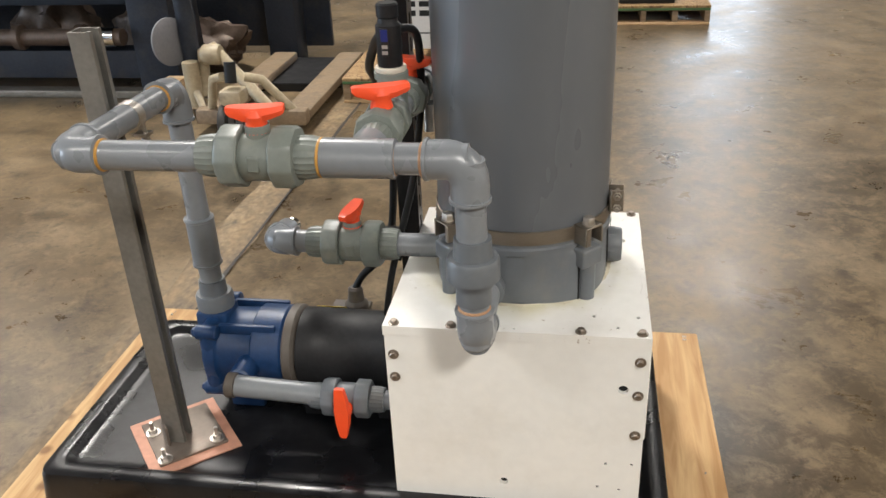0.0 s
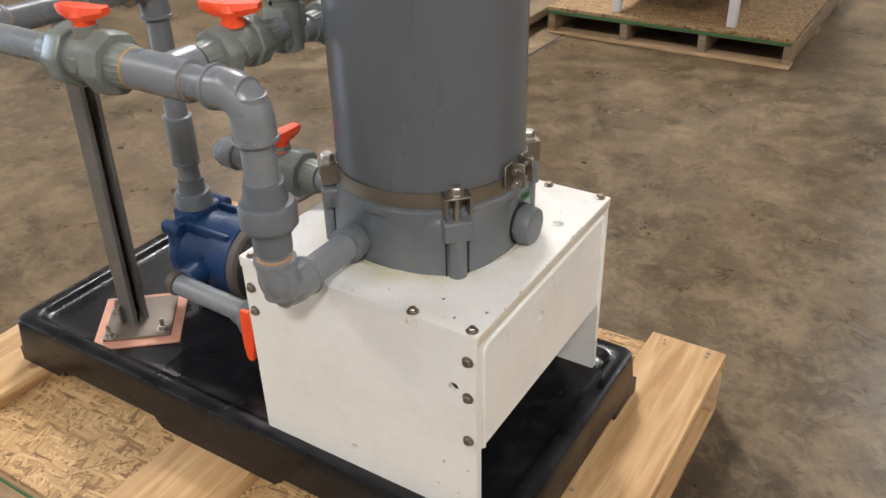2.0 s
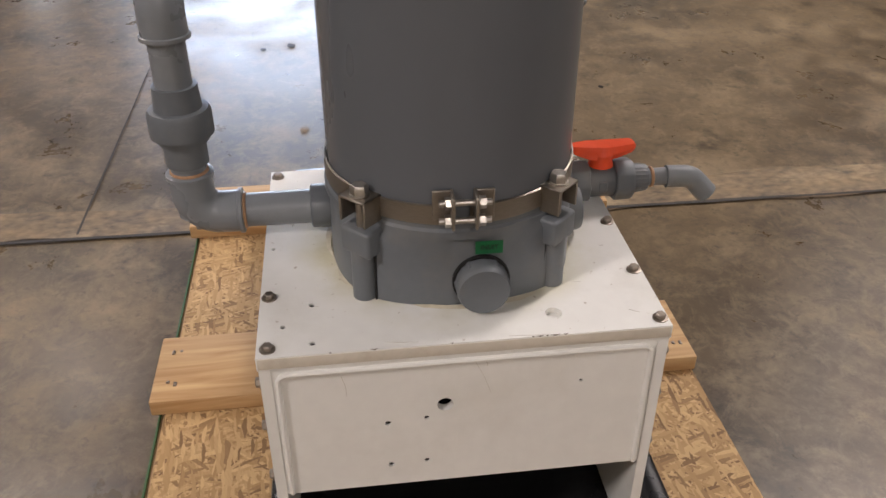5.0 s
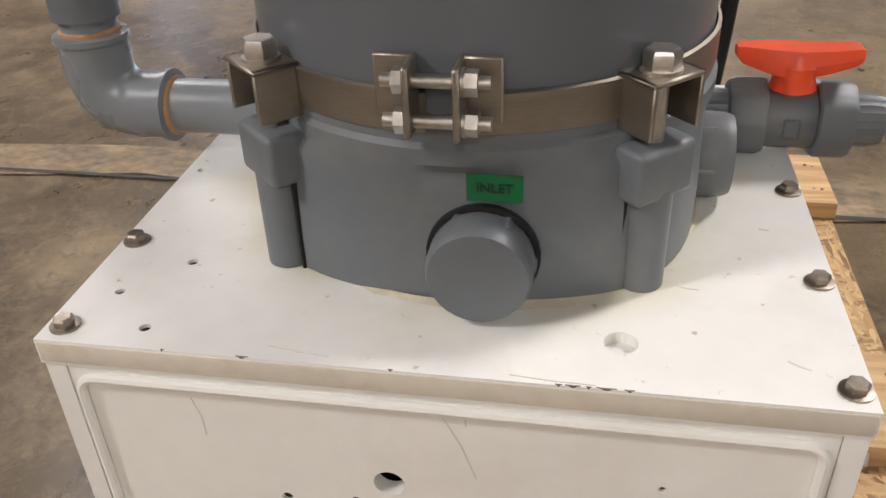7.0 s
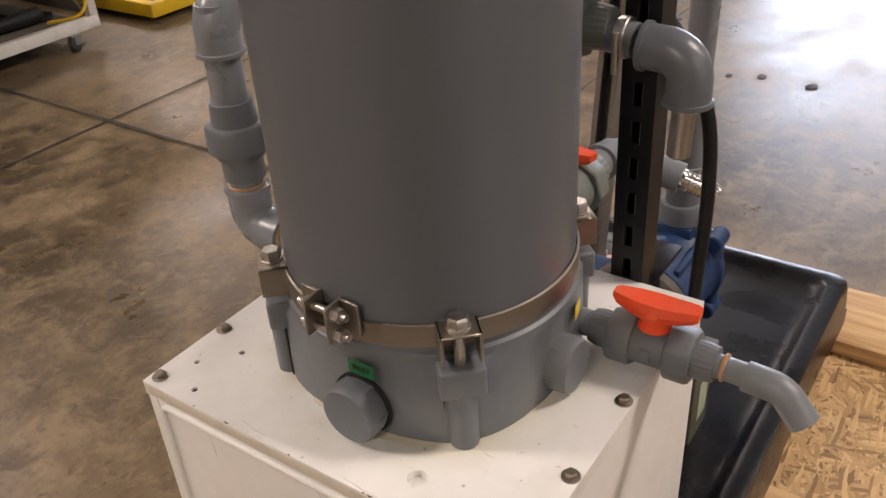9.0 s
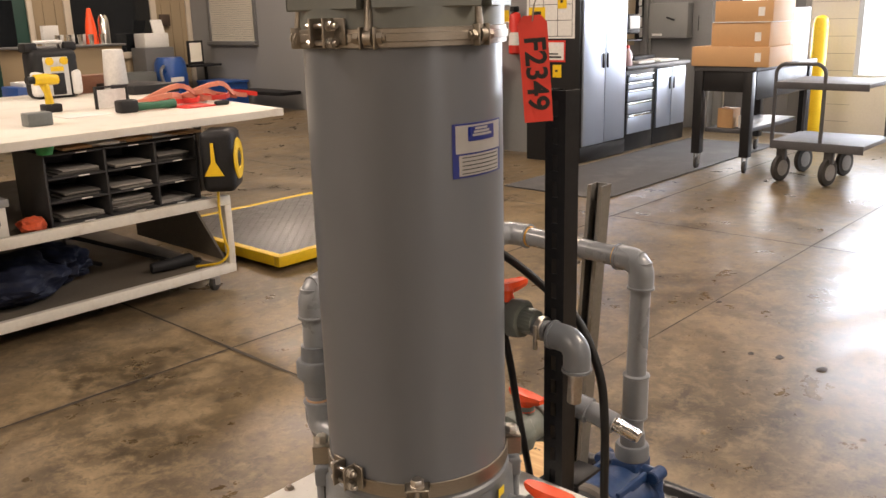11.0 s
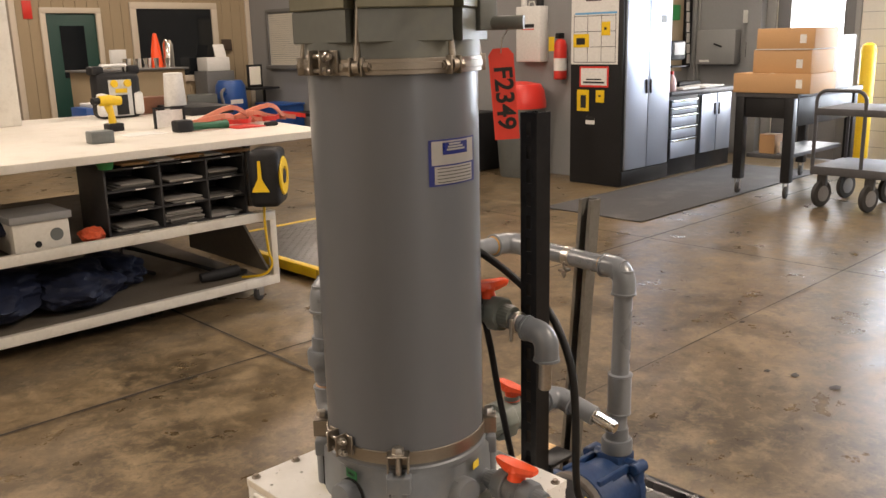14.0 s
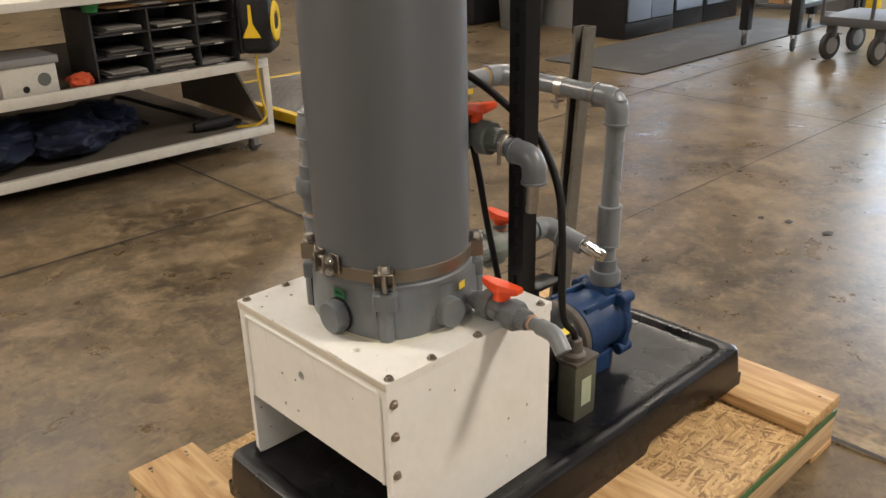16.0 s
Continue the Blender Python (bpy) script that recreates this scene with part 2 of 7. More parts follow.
def stained_top():
    """White plastic sheet with a yellow-green tide mark of old sealant and drips round the filter's foot, and brown specks."""
    m = mat("white_stained_top", (0.80, 0.79, 0.75), 0.42, vary=0.035, scale=3, fine=45, bump=0.05, stain=(0.50, 0.46, 0.37), stain_amount=0.3, stain_scale=6)
    nt = m.node_tree
    N, L = nt.nodes.new, nt.links.new
    bsdf = nt.nodes["Principled BSDF"]
    under = bsdf.inputs["Base Color"].links[0].from_socket
    tc, sep = N("ShaderNodeTexCoord"), N("ShaderNodeVectorMath")
    sep.operation = "MULTIPLY"
    sep.inputs[1].default_value = (1, 1, 0)
    L(tc.outputs["Object"], sep.inputs[0])
    away = N("ShaderNodeVectorMath")
    away.operation = "LENGTH"
    L(sep.outputs["Vector"], away.inputs[0])
    rim = N("ShaderNodeMapRange")
    rim.inputs["From Min"].default_value, rim.inputs["From Max"].default_value = 0.168, 0.225
    rim.inputs["To Min"].default_value, rim.inputs["To Max"].default_value = 1.0, 0.0
    L(away.outputs["Value"], rim.inputs["Value"])
    patch, specks = N("ShaderNodeTexNoise"), N("ShaderNodeTexNoise")
    patch.inputs["Scale"].default_value, patch.inputs["Detail"].default_value = 11, 6
    specks.inputs["Scale"].default_value, specks.inputs["Detail"].default_value = 85, 4
    for t in (patch, specks):
        L(tc.outputs["Object"], t.inputs["Vector"])
    lift = N("ShaderNodeMapRange")
    lift.inputs["From Min"].default_value, lift.inputs["From Max"].default_value, lift.inputs["To Max"].default_value = 0.34, 0.62, 0.9
    L(patch.outputs["Fac"], lift.inputs["Value"])
    both = N("ShaderNodeMath")
    both.operation = "MULTIPLY"
    L(rim.outputs["Result"], both.inputs[0])
    L(lift.outputs["Result"], both.inputs[1])
    mix = N("ShaderNodeMix")
    mix.data_type = "RGBA"
    L(both.outputs[0], mix.inputs["Factor"])
    L(under, mix.inputs["A"])
    mix.inputs["B"].default_value = (0.55, 0.51, 0.32, 1)
    dot = N("ShaderNodeMapRange")
    dot.inputs["From Min"].default_value, dot.inputs["From Max"].default_value, dot.inputs["To Max"].default_value = 0.68, 0.74, 0.6
    L(specks.outputs["Fac"], dot.inputs["Value"])
    fleck = N("ShaderNodeMix")
    fleck.data_type = "RGBA"
    L(dot.outputs["Result"], fleck.inputs["Factor"])
    L(mix.outputs["Result"], fleck.inputs["A"])
    fleck.inputs["B"].default_value = (0.30, 0.22, 0.14, 1)
    L(fleck.outputs["Result"], bsdf.inputs["Base Color"])
    return m


WHITE_TOP = stained_top()
PVC_TUBE = mat("grey_pvc_tube", (0.110, 0.119, 0.131), 0.30, vary=0.03, scale=2.5, fine=30, bump=0.03, stretch=(1, 1, 0.3))
PVC = mat("grey_pvc_pipe", (0.192, 0.206, 0.222), 0.30, vary=0.05, scale=8, fine=70, bump=0.03, stain=(0.27, 0.28, 0.27), stain_amount=0.3, stain_scale=9)
PVC_CAST = mat("grey_moulded_pvc", (0.128, 0.141, 0.154), 0.42, vary=0.06, scale=7, fine=80, bump=0.08, stain=(0.23, 0.20, 0.15), stain_amount=0.35, stain_scale=7)
CPVC = mat("greenish_grey_valve_plastic", (0.170, 0.190, 0.172), 0.42, vary=0.08, scale=12, fine=90, bump=0.06, stain=(0.33, 0.33, 0.26), stain_amount=0.35, stain_scale=22)
HEAD_PVC = mat("grey_filter_head_plastic", (0.118, 0.126, 0.114), 0.45, vary=0.08, scale=7, stain=(0.21, 0.20, 0.13), stain_amount=0.35, stain_scale=6)
GLUE = mat("orange_pipe_cement", (0.52, 0.27, 0.05), 0.45, vary=0.2, fine=120)
GLUE_DULL = mat("dull_orange_pipe_cement", (0.42, 0.24, 0.13), 0.5, vary=0.2, fine=120)
RED = mat("orange_red_handle_plastic", (0.86, 0.085, 0.020), 0.36, vary=0.06, scale=12, fine=80, bump=0.04)
STAINLESS = mat("brushed_stainless", (0.31, 0.275, 0.23), 0.48, 1.0, vary=0.10, scale=9, fine=120, bump=0.06, stretch=(1, 1, 6))
BOLT = mat("stainless_bolt", (0.48, 0.45, 0.41), 0.38, 1.0, vary=0.15, scale=40, fine=200)
BOLT_DARK = mat("tarnished_bolt", (0.33, 0.285, 0.24), 0.45, 1.0, vary=0.2, scale=40, fine=200)
CHROME = mat("bright_nickel", (0.75, 0.73, 0.68), 0.14, 1.0, vary=0.05)
GREY_STEEL = mat("raw_grey_channel_steel", (0.235, 0.225, 0.205), 0.42, 0.6, vary=0.15, scale=7, fine=90, stain=(0.12, 0.10, 0.08), stain_amount=0.4)
BLACK_STEEL = mat("black_channel_steel", (0.012, 0.012, 0.013), 0.36, 0.0, vary=0.3, scale=12, spec=0.25)
# Flat black standing for shade inside holes, slots and gaps.
DARK = mat("hole_and_gap_shade", (0.006, 0.006, 0.006), 0.8, vary=0.1)
COPPER_PAD = mat("salmon_rubber_pad", (0.56, 0.29, 0.20), 0.6, vary=0.15, scale=12, stain=(0.28, 0.13, 0.09), stain_amount=0.4)
PLATE = mat("worn_steel_plate", (0.20, 0.165, 0.135), 0.52, 0.4, vary=0.15, scale=14, stain=(0.20, 0.10, 0.06), stain_amount=0.5, stain_scale=16)
BLUE_PUMP = mat("blue_pump_paint", (0.008, 0.034, 0.105), 0.45, vary=0.25, scale=14, fine=90, bump=0.25, stain=(0.05, 0.10, 0.19), stain_amount=0.3, stain_scale=18)
MOTOR_BLACK = mat("black_motor_paint", (0.014, 0.014, 0.015), 0.52, vary=0.3, scale=14, fine=100, bump=0.15, spec=0.25)
MOTOR_GREY = mat("grey_brown_bracket", (0.095, 0.080, 0.066), 0.55, vary=0.2, scale=18, bump=0.2)
YELLOW = mat("yellow_label", (0.75, 0.55, 0.03), 0.45, vary=0.05)
GREEN_LABEL = mat("green_label", (0.004, 0.11, 0.035), 0.4, vary=0.06)
BLACK_INK = mat("black_ink", (0.012, 0.012, 0.012), 0.5, vary=0.1)
CABLE = mat("black_rubber", (0.013, 0.013, 0.013), 0.45, vary=0.15, spec=0.25)
BLUE_LABEL = mat("blue_label", (0.015, 0.025, 0.15), 0.35, vary=0.1)
SILVER_LABEL = mat("silver_label_foil", (0.40, 0.39, 0.37), 0.38, 0.4, vary=0.06)
RED_TAG = mat("red_tag_card", (0.72, 0.055, 0.035), 0.5, vary=0.06)


# ---- mesh helpers ----
def mesh_object(name, bm, material, smooth=True):
    me = bpy.data.meshes.new(name)
    bmesh.ops.recalc_face_normals(bm, faces=bm.faces[:])
    bm.to_mesh(me)
    bm.free()
    if smooth:
        for p in me.polygons:
            p.use_smooth = True
        me.set_sharp_from_angle(angle=radians(38))
    me.materials.append(material)
    return new(name, me)


def part(name, bm, material, parent=None, label="", smooth=True):
    ob = mesh_object(name, bm, material, smooth)
    ob.parent = parent
    if label:
        ob["label"] = label
    return ob


def thing(name, label, category, group="", kind=""):
    return tagged(new(name), label, category, group, kind)


def structure(name, bm, material, label):
    return tagged(mesh_object(name, bm, material), label, "building part", kind="structure")


def bm_new():
    return bmesh.new()


def bx(bm, lo, hi, bev=0.0, seg=2, m=None):
    """A box between two corners, with rounded edges, turned by m when given."""
    c = [(a + b) / 2 for a, b in zip(lo, hi)]
    s = [abs(b - a) for a, b in zip(lo, hi)]
    t = Matrix.Translation(c) @ Matrix.Diagonal((*s, 1))
    vs = bmesh.ops.create_cube(bm, size=1, matrix=(m @ t) if m else t)["verts"]
    if bev:
        es = {e for v in vs for e in v.link_edges}
        bmesh.ops.bevel(bm, geom=list(es), offset=min(bev, min(s) * 0.45), segments=seg, affect="EDGES", profile=0.5)
    return bm


def box_bm(lo, hi, bev=0.0, seg=2, m=None):
    return bx(bmesh.new(), lo, hi, bev, seg, m)


def basis(axis):
    a = Vector(axis).normalized()
    u = Vector((0, 0, 1)) if abs(a.z) < 0.9 else Vector((1, 0, 0))
    s = a.cross(u).normalized()
    return a, s.cross(a).normalized(), s


def lathe(bm, origin, axis, profile, n=32, cap=True, ridges=0.0, ribs=0.0):
    """Turns (radius, distance along axis) pairs about the axis. ridges: knurling depth on every other meridian."""
    a, u, s = basis(axis)
    o = Vector(origin)
    rings = []
    for r, h in profile:
        ring = []
        for i in range(n):
            w = 2 * math.pi * (i + 0.5) / n
            rr = r - (ridges if i % 2 else 0) + (ribs if i % 6 < 2 else 0)
            ring.append(bm.verts.new(o + a * h + (u * math.cos(w) + s * math.sin(w)) * rr))
        rings.append(ring)
    for p, q in zip(rings, rings[1:]):
        for i in range(n):
            bm.faces.new((p[i], p[(i + 1) % n], q[(i + 1) % n], q[i]))
    if cap:
        bm.faces.new(rings[0])
        bm.faces.new(rings[-1][::-1])
    return bm


def cyl(bm, p, q, r, n=20, bev=0.0):
    p, q = Vector(p), Vector(q)
    length = (q - p).length
    prof = [(r, 0), (r, length)] if not bev else [(r - bev, 0), (r, bev), (r, length - bev), (r - bev, length)]
    return lathe(bm, p, q - p, prof, n)


def sweep(bm, pts, r, n=16, cap=True):
    """A round bar along a polyline, its section carried along without twist."""
    pts = [Vector(p) for p in pts]
    rad = r if isinstance(r, (list, tuple)) else [r] * len(pts)
    d0 = (pts[1] - pts[0]).normalized()
    _, u, s = basis(d0)
    rings = []
    for i, p in enumerate(pts):
        d = ((pts[min(i + 1, len(pts) - 1)] - p).normalized() + (p - pts[max(i - 1, 0)]).normalized()).normalized()
        q = d0.rotation_difference(d)
        u, s, d0 = q @ u, q @ s, d
        rings.append([bm.verts.new(p + (u * math.cos(2 * math.pi * k / n) + s * math.sin(2 * math.pi * k / n)) * rad[i]) for k in range(n)])
    for a, b in zip(rings, rings[1:]):
        for k in range(n):
            bm.faces.new((a[k], a[(k + 1) % n], b[(k + 1) % n], b[k]))
    if cap:
        bm.faces.new(rings[0])
        bm.faces.new(rings[-1][::-1])
    return bm


def arc_corner(a, c, b, radius, n=8):
    """Points that round the corner c on the way from a to b."""
    a, b, c = Vector(a), Vector(b), Vector(c)
    da, db = (a - c).normalized(), (b - c).normalized()
    half = da.angle(db) / 2
    t = radius / math.tan(half)
    p, q = c + da * t, c + db * t
    mid = c + (da + db).normalized() * (radius / math.sin(half))
    va, vb = p - mid, q - mid
    return [mid + va.lerp(vb, i / n).normalized() * radius for i in range(n + 1)]


def spline(pts, n=8):
    pts = [Vector(p) for p in pts]
    out = []
    for i in range(len(pts) - 1):
        p0, p1, p2, p3 = pts[max(i - 1, 0)], pts[i], pts[i + 1], pts[min(i + 2, len(pts) - 1)]
        for k in range(n):
            t = k / n
            out.append(0.5 * (2 * p1 + (p2 - p0) * t + (2 * p0 - 5 * p1 + 4 * p2 - p3) * t * t + (3 * p1 - p0 - 3 * p2 + p3) * t ** 3))
    return out + [pts[-1]]


def elbow_bm(a, c, b, r, socket=None):
    """A moulded elbow at the corner c, open towards a and b, with a thicker lip at each socket."""
    a, b, c = Vector(a), Vector(b), Vector(c)
    da, db = (a - c).normalized(), (b - c).normalized()
    ro = r * 1.24
    length = socket or r * 2.7
    pts = [c + da * length] + arc_corner(c + da * length, c, c + db * length, r * 1.45, 10) + [c + db * length]
    bm = sweep(bmesh.new(), pts, ro, 24)
    for d in (da, db):
        lathe(bm, c + d * (length - 0.006), d, [(ro, 0), (ro + 0.0025, 0.001), (ro + 0.0025, 0.006), (ro - 0.003, 0.0075)], 24)
    return bm


def hexbolt(bm, p, axis, r=0.0068, h=0.006, washer=True):
    a = Vector(axis).normalized()
    p = Vector(p)
    if washer:
        lathe(bm, p, a, [(r * 1.45, 0), (r * 1.45, 0.0015), (r * 1.2, 0.002)], 18)
    lathe(bm, p + a * 0.0015, a, [(r, 0), (r, h * 0.8), (r * 0.82, h)], 6)
    return bm


def text_bm(body, size, m, depth=0.0006, bold=0.0):
    """Letters in the built-in font as a mesh, standing in the plane of m (x along the line, y up)."""
    cu = bpy.data.curves.new("letters", "FONT")
    cu.body, cu.size, cu.extrude, cu.align_x, cu.align_y = body, size, depth, "CENTER", "CENTER"
    cu.offset = bold
    ob = new("letters", cu)
    me = bpy.data.meshes.new_from_object(ob.evaluated_get(bpy.context.evaluated_depsgraph_get()))
    bpy.data.objects.remove(ob)
    me.transform(m)
    bm = bmesh.new()
    bm.from_mesh(me)
    return bm


def facing(p, right, up):
    """A frame whose x runs along right, y along up, z out of the surface."""
    r, u = Vector(right).normalized(), Vector(up).normalized()
    n = r.cross(u)
    m = Matrix((r, u, n)).transposed().to_4x4()
    m.translation = Vector(p)
    return m


# ---- structure ----
WALL_GREY = mat("grey_painted_block", (0.235, 0.235, 0.235), 0.55, vary=0.05, scale=2, fine=40, bump=0.15)
WALL_CREAM = mat("cream_wall_panel", (0.66, 0.60, 0.50), 0.6, vary=0.04, scale=1.5)
WALL_WHITE = mat("white_painted_block", (0.66, 0.63, 0.57), 0.55, vary=0.05, scale=2, fine=40, bump=0.15)
TAN = mat("tan_grooved_siding", (0.31, 0.235, 0.145), 0.6, vary=0.06, scale=3)
TAN_TRIM = mat("light_tan_trim", (0.52, 0.45, 0.36), 0.5, vary=0.04)
CEILING = mat("dark_unseen_roof", (0.13, 0.125, 0.12), 0.7, vary=0.1, scale=1)
JOINT = mat("dark_joint_filler", (0.035, 0.028, 0.022), 0.7, vary=0.3, scale=9)
TRENCH = mat("worn_concrete_strip", (0.165, 0.115, 0.062), 0.6, vary=0.6, scale=9, fine=34, bump=0.3, stain=(0.36, 0.27, 0.155), stain_amount=0.95, stain_scale=6, stretch=(1.5, 0.9, 1))

structure("floor", box_bm((-16, -19, -0.2), (8, 14, 0)), CONCRETE, "brown sealed concrete workshop floor, mottled and scuffed")
# Roof is never in view; kept dark to cut bounced light.
structure("ceiling", box_bm((-16, -19, 6.0), (8, 14, 6.2)), CEILING, "unseen dark roof closing the workshop")

bm = bm_new()
for y0, y1 in ((-5.2, -3.95), (-2.97, -2.36), (0.58, 14)):
    bx(bm, (-10.1, y0, 0), (-9.9, y1, 6))
bx(bm, (-10.1, -3.95, 2.24), (-9.9, -2.97, 6))
bx(bm, (-10.1, -2.36, 2.92), (-9.9, 0.58, 6))
bx(bm, (-10.1, -2.36, 0), (-9.9, 0.58, 0.74))
structure("wall_west", bm, WALL_WHITE, "white painted block wall with a bay door opening")
structure("wall_alcove", box_bm((-10.4, -5.45, 0), (-7.2, -5.2, 6)), WALL_GREY, "grey painted block wall behind the tool cabinets")
bm = bm_new()
bx(bm, (-9.895, -5.195, 0), (-9.88, -3.96, 4.4))
structure("wall_dado", bm, WALL_GREY, "grey painted wall panel beside the exit door")
structure("wall_clock", box_bm((-7.2, -8.05, 0), (-6.95, -4.95, 6)), WALL_GREY, "grey painted block wall with clock and vent")
structure("wall_far_grey", box_bm((-8.95, -19, 0), (-8.7, -5.46, 2.79)), WALL_GREY, "grey lower wall with a blind-covered window")
structure("wall_far_cream", box_bm((-8.95, -19, 2.79), (-8.71, -5.46, 6)), WALL_CREAM, "cream upper wall panelling")
structure("wall_south", box_bm((-16, -19.2, 0), (8, -19, 6)), WALL_CREAM, "plain cream end wall")
# East wall is added out of view to close the room.
structure("wall_east", box_bm((8, -19, 0), (8.2, 14, 6)), WALL_CREAM, "unseen cream side wall closing the room")
# Unseen end wall; its opening is assumed, for the far light.
bm = bm_new()
bx(bm, (-16, 14, 0), (1.55, 14.2, 6))
bx(bm, (3.15, 14, 0), (8, 14.2, 6))
bx(bm, (1.55, 14, 4.2), (3.15, 14.2, 6))
structure("wall_north", bm, WALL_CREAM, "unseen cream end wall with an assumed opening")
SKYCARD = glow("bright_overcast_daylight", (0.82, 0.91, 1.0), 2.0)
structure("backdrop", box_bm((-14.1, -5, -0.1), (-14.0, 6, 5)), SKYCARD, "bright daylight outside the bay door")
# Glowing card added behind the assumed far opening.
structure("backdrop", box_bm((-1, 17, -0.1), (6, 17.1, 5)), SKYCARD, "glowing card outside the assumed far opening")

# Saw-cut joints and the worn strip along the column line.
def wobble_strip(x0, x1, y0, y1, z, along, amount, step=0.12):
    b = bmesh.new()
    span = (y1 - y0) if along == "y" else (x1 - x0)
    n = max(2, int(span / step))
    prev = None
    for i in range(n + 1):
        f = i / n
        e1, e2 = noise.noise((f * span * 3, z * 99, 1.7)) * amount, noise.noise((f * span * 3, z * 99, 9.1)) * amount
        if along == "y":
            y = y0 + span * f
            pair = [b.verts.new((x0 + e1, y, z)), b.verts.new((x1 + e2, y, z))]
        else:
            x = x0 + span * f
            pair = [b.verts.new((x, y0 + e1, z)), b.verts.new((x, y1 + e2, z))]
        if prev:
            b.faces.new((prev[0], prev[1], pair[1], pair[0]))
        prev = pair
    return b


def skewed(b, lean):
    for v in b.verts:
        v.co.x += lean * v.co.y
    return b


structure("floor_strip", skewed(wobble_strip(-1.335, -1.166, -1.9, 9, 0.004, "y", 0.045), 0.0085), TRENCH, "pale worn concrete strip along a floor joint")
structure("floor_joint", skewed(wobble_strip(-1.172, -1.158, -9, 9, 0.006, "y", 0.007), 0.0085), JOINT, "dark crumbling saw-cut floor joint")
structure("floor_joint", wobble_strip(-9.5, 7, -2.467, -2.455, 0.0045, "x", 0.004), JOINT, "thin dark saw-cut floor joint")
structure("floor_joint", wobble_strip(-9.5, -1.2, -0.923, -0.917, 0.0045, "x", 0.004), JOINT, "thin dark saw-cut floor joint")
structure("floor_joint", wobble_strip(-4.75, -4.74, -9, 9, 0.0045, "y", 0.004), JOINT, "thin dark saw-cut floor joint")

# Fittings for the assumed high-bay lamps, all out of view.
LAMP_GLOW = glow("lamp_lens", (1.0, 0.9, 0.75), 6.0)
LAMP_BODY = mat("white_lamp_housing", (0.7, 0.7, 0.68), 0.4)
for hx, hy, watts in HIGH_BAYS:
    fit_lamp = thing("unseen_high_bay_lamp", "assumed white metal high-bay lamp, unseen under the roof", "lamp", "high-bay lamps")
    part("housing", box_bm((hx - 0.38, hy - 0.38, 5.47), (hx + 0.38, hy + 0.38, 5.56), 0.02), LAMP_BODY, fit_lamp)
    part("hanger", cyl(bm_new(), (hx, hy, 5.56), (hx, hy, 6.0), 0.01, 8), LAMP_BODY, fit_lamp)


# ---- near pallet ----
pallet = thing("pallet", "new pine pallet with a strand-board deck under the pump skid", "pallet")
part("deck", box_bm((-1.12, -0.52, 0.115), (0.43, 0.56, 0.131), 0.001), OSB, pallet, "strand-board deck sheet")
for y in (-0.535, -0.02, 0.525):
    part("stringer", box_bm((-1.13, y, 0.02), (0.44, y + 0.038, 0.115), 0.003), PINE_LONG, pallet)
for y in (-0.5355, 0.5595):
    part("painted_edge", box_bm((-1.13, y + 0.001, 0.100), (0.44, y + 0.0055, 0.121), 0.001), GREEN_EDGE, pallet, "green painted board edge")
for x0, x1 in ((-1.135, -0.925), (-0.47, -0.268), (0.262, 0.442)):
    part("plank", box_bm((x0, -0.545, 0.1312), (x1, 0.566, 0.167), 0.004), PINE, pallet)
for x0, x1 in ((-1.13, -1.0), (-0.42, -0.29), (0.31, 0.44)):
    part("bottom_board", box_bm((x0, -0.535, 0.0), (x1, 0.565, 0.0195), 0.002), PINE, pallet)
bm = bm_new()
for x in (-1.08, -0.98, -0.42, -0.32, 0.30, 0.40):
    for y in (-0.515, -0.50, 0.0, 0.53, 0.545):
        cyl(bm, (x + random.uniform(-0.012, 0.012), y, 0.1665), (x, y, 0.1676), 0.0035, 8)
part("nail_heads", bm, BOLT_DARK, pallet)["kind"] = "stuff"

# ---- black skid ----
def skid_body():
    """Moulded tray: a raised rim round a sunk deck, sloped flanks, and arched fork openings in the skirt."""
    b = bmesh.new()
    X0, X1, Y0, Y1 = -0.994, 0.300, -0.283, 0.331

    def loop(inset, z, n=6, r=0.03):
        pts = []
        for cx, cy, a0 in ((X1 - inset - r, Y1 - inset - r, 0), (X0 + inset + r, Y1 - inset - r, 90), (X0 + inset + r, Y0 + inset + r, 180), (X1 - inset - r, Y0 + inset + r, 270)):
            for k in range(n):
                w = radians(a0 + 90 * k / (n - 1))
                pts.append(b.verts.new((cx + r * math.cos(w), cy + r * math.sin(w), z)))
        return pts
    loops = [loop(-0.006, 0.200), loop(0.0, 0.272), loop(0.003, 0.282), loop(0.010, 0.286), loop(0.034, 0.286), loop(0.040, 0.283), loop(0.046, 0.2745), loop(0.056, 0.2715), loop(0.070, 0.2705)]
    for p, q in zip(loops, loops[1:]):
        for i in range(len(p)):
            b.faces.new((p[i], p[(i + 1) % len(p)], q[(i + 1) % len(q)], q[i]))
    b.faces.new(loops[-1])
    return b


skid = thing("pump_skid", "glossy black moulded skid tray with raised rim, resting on pallet planks", "skid")
part("tray", skid_body(), BLACK_GRP, skid)


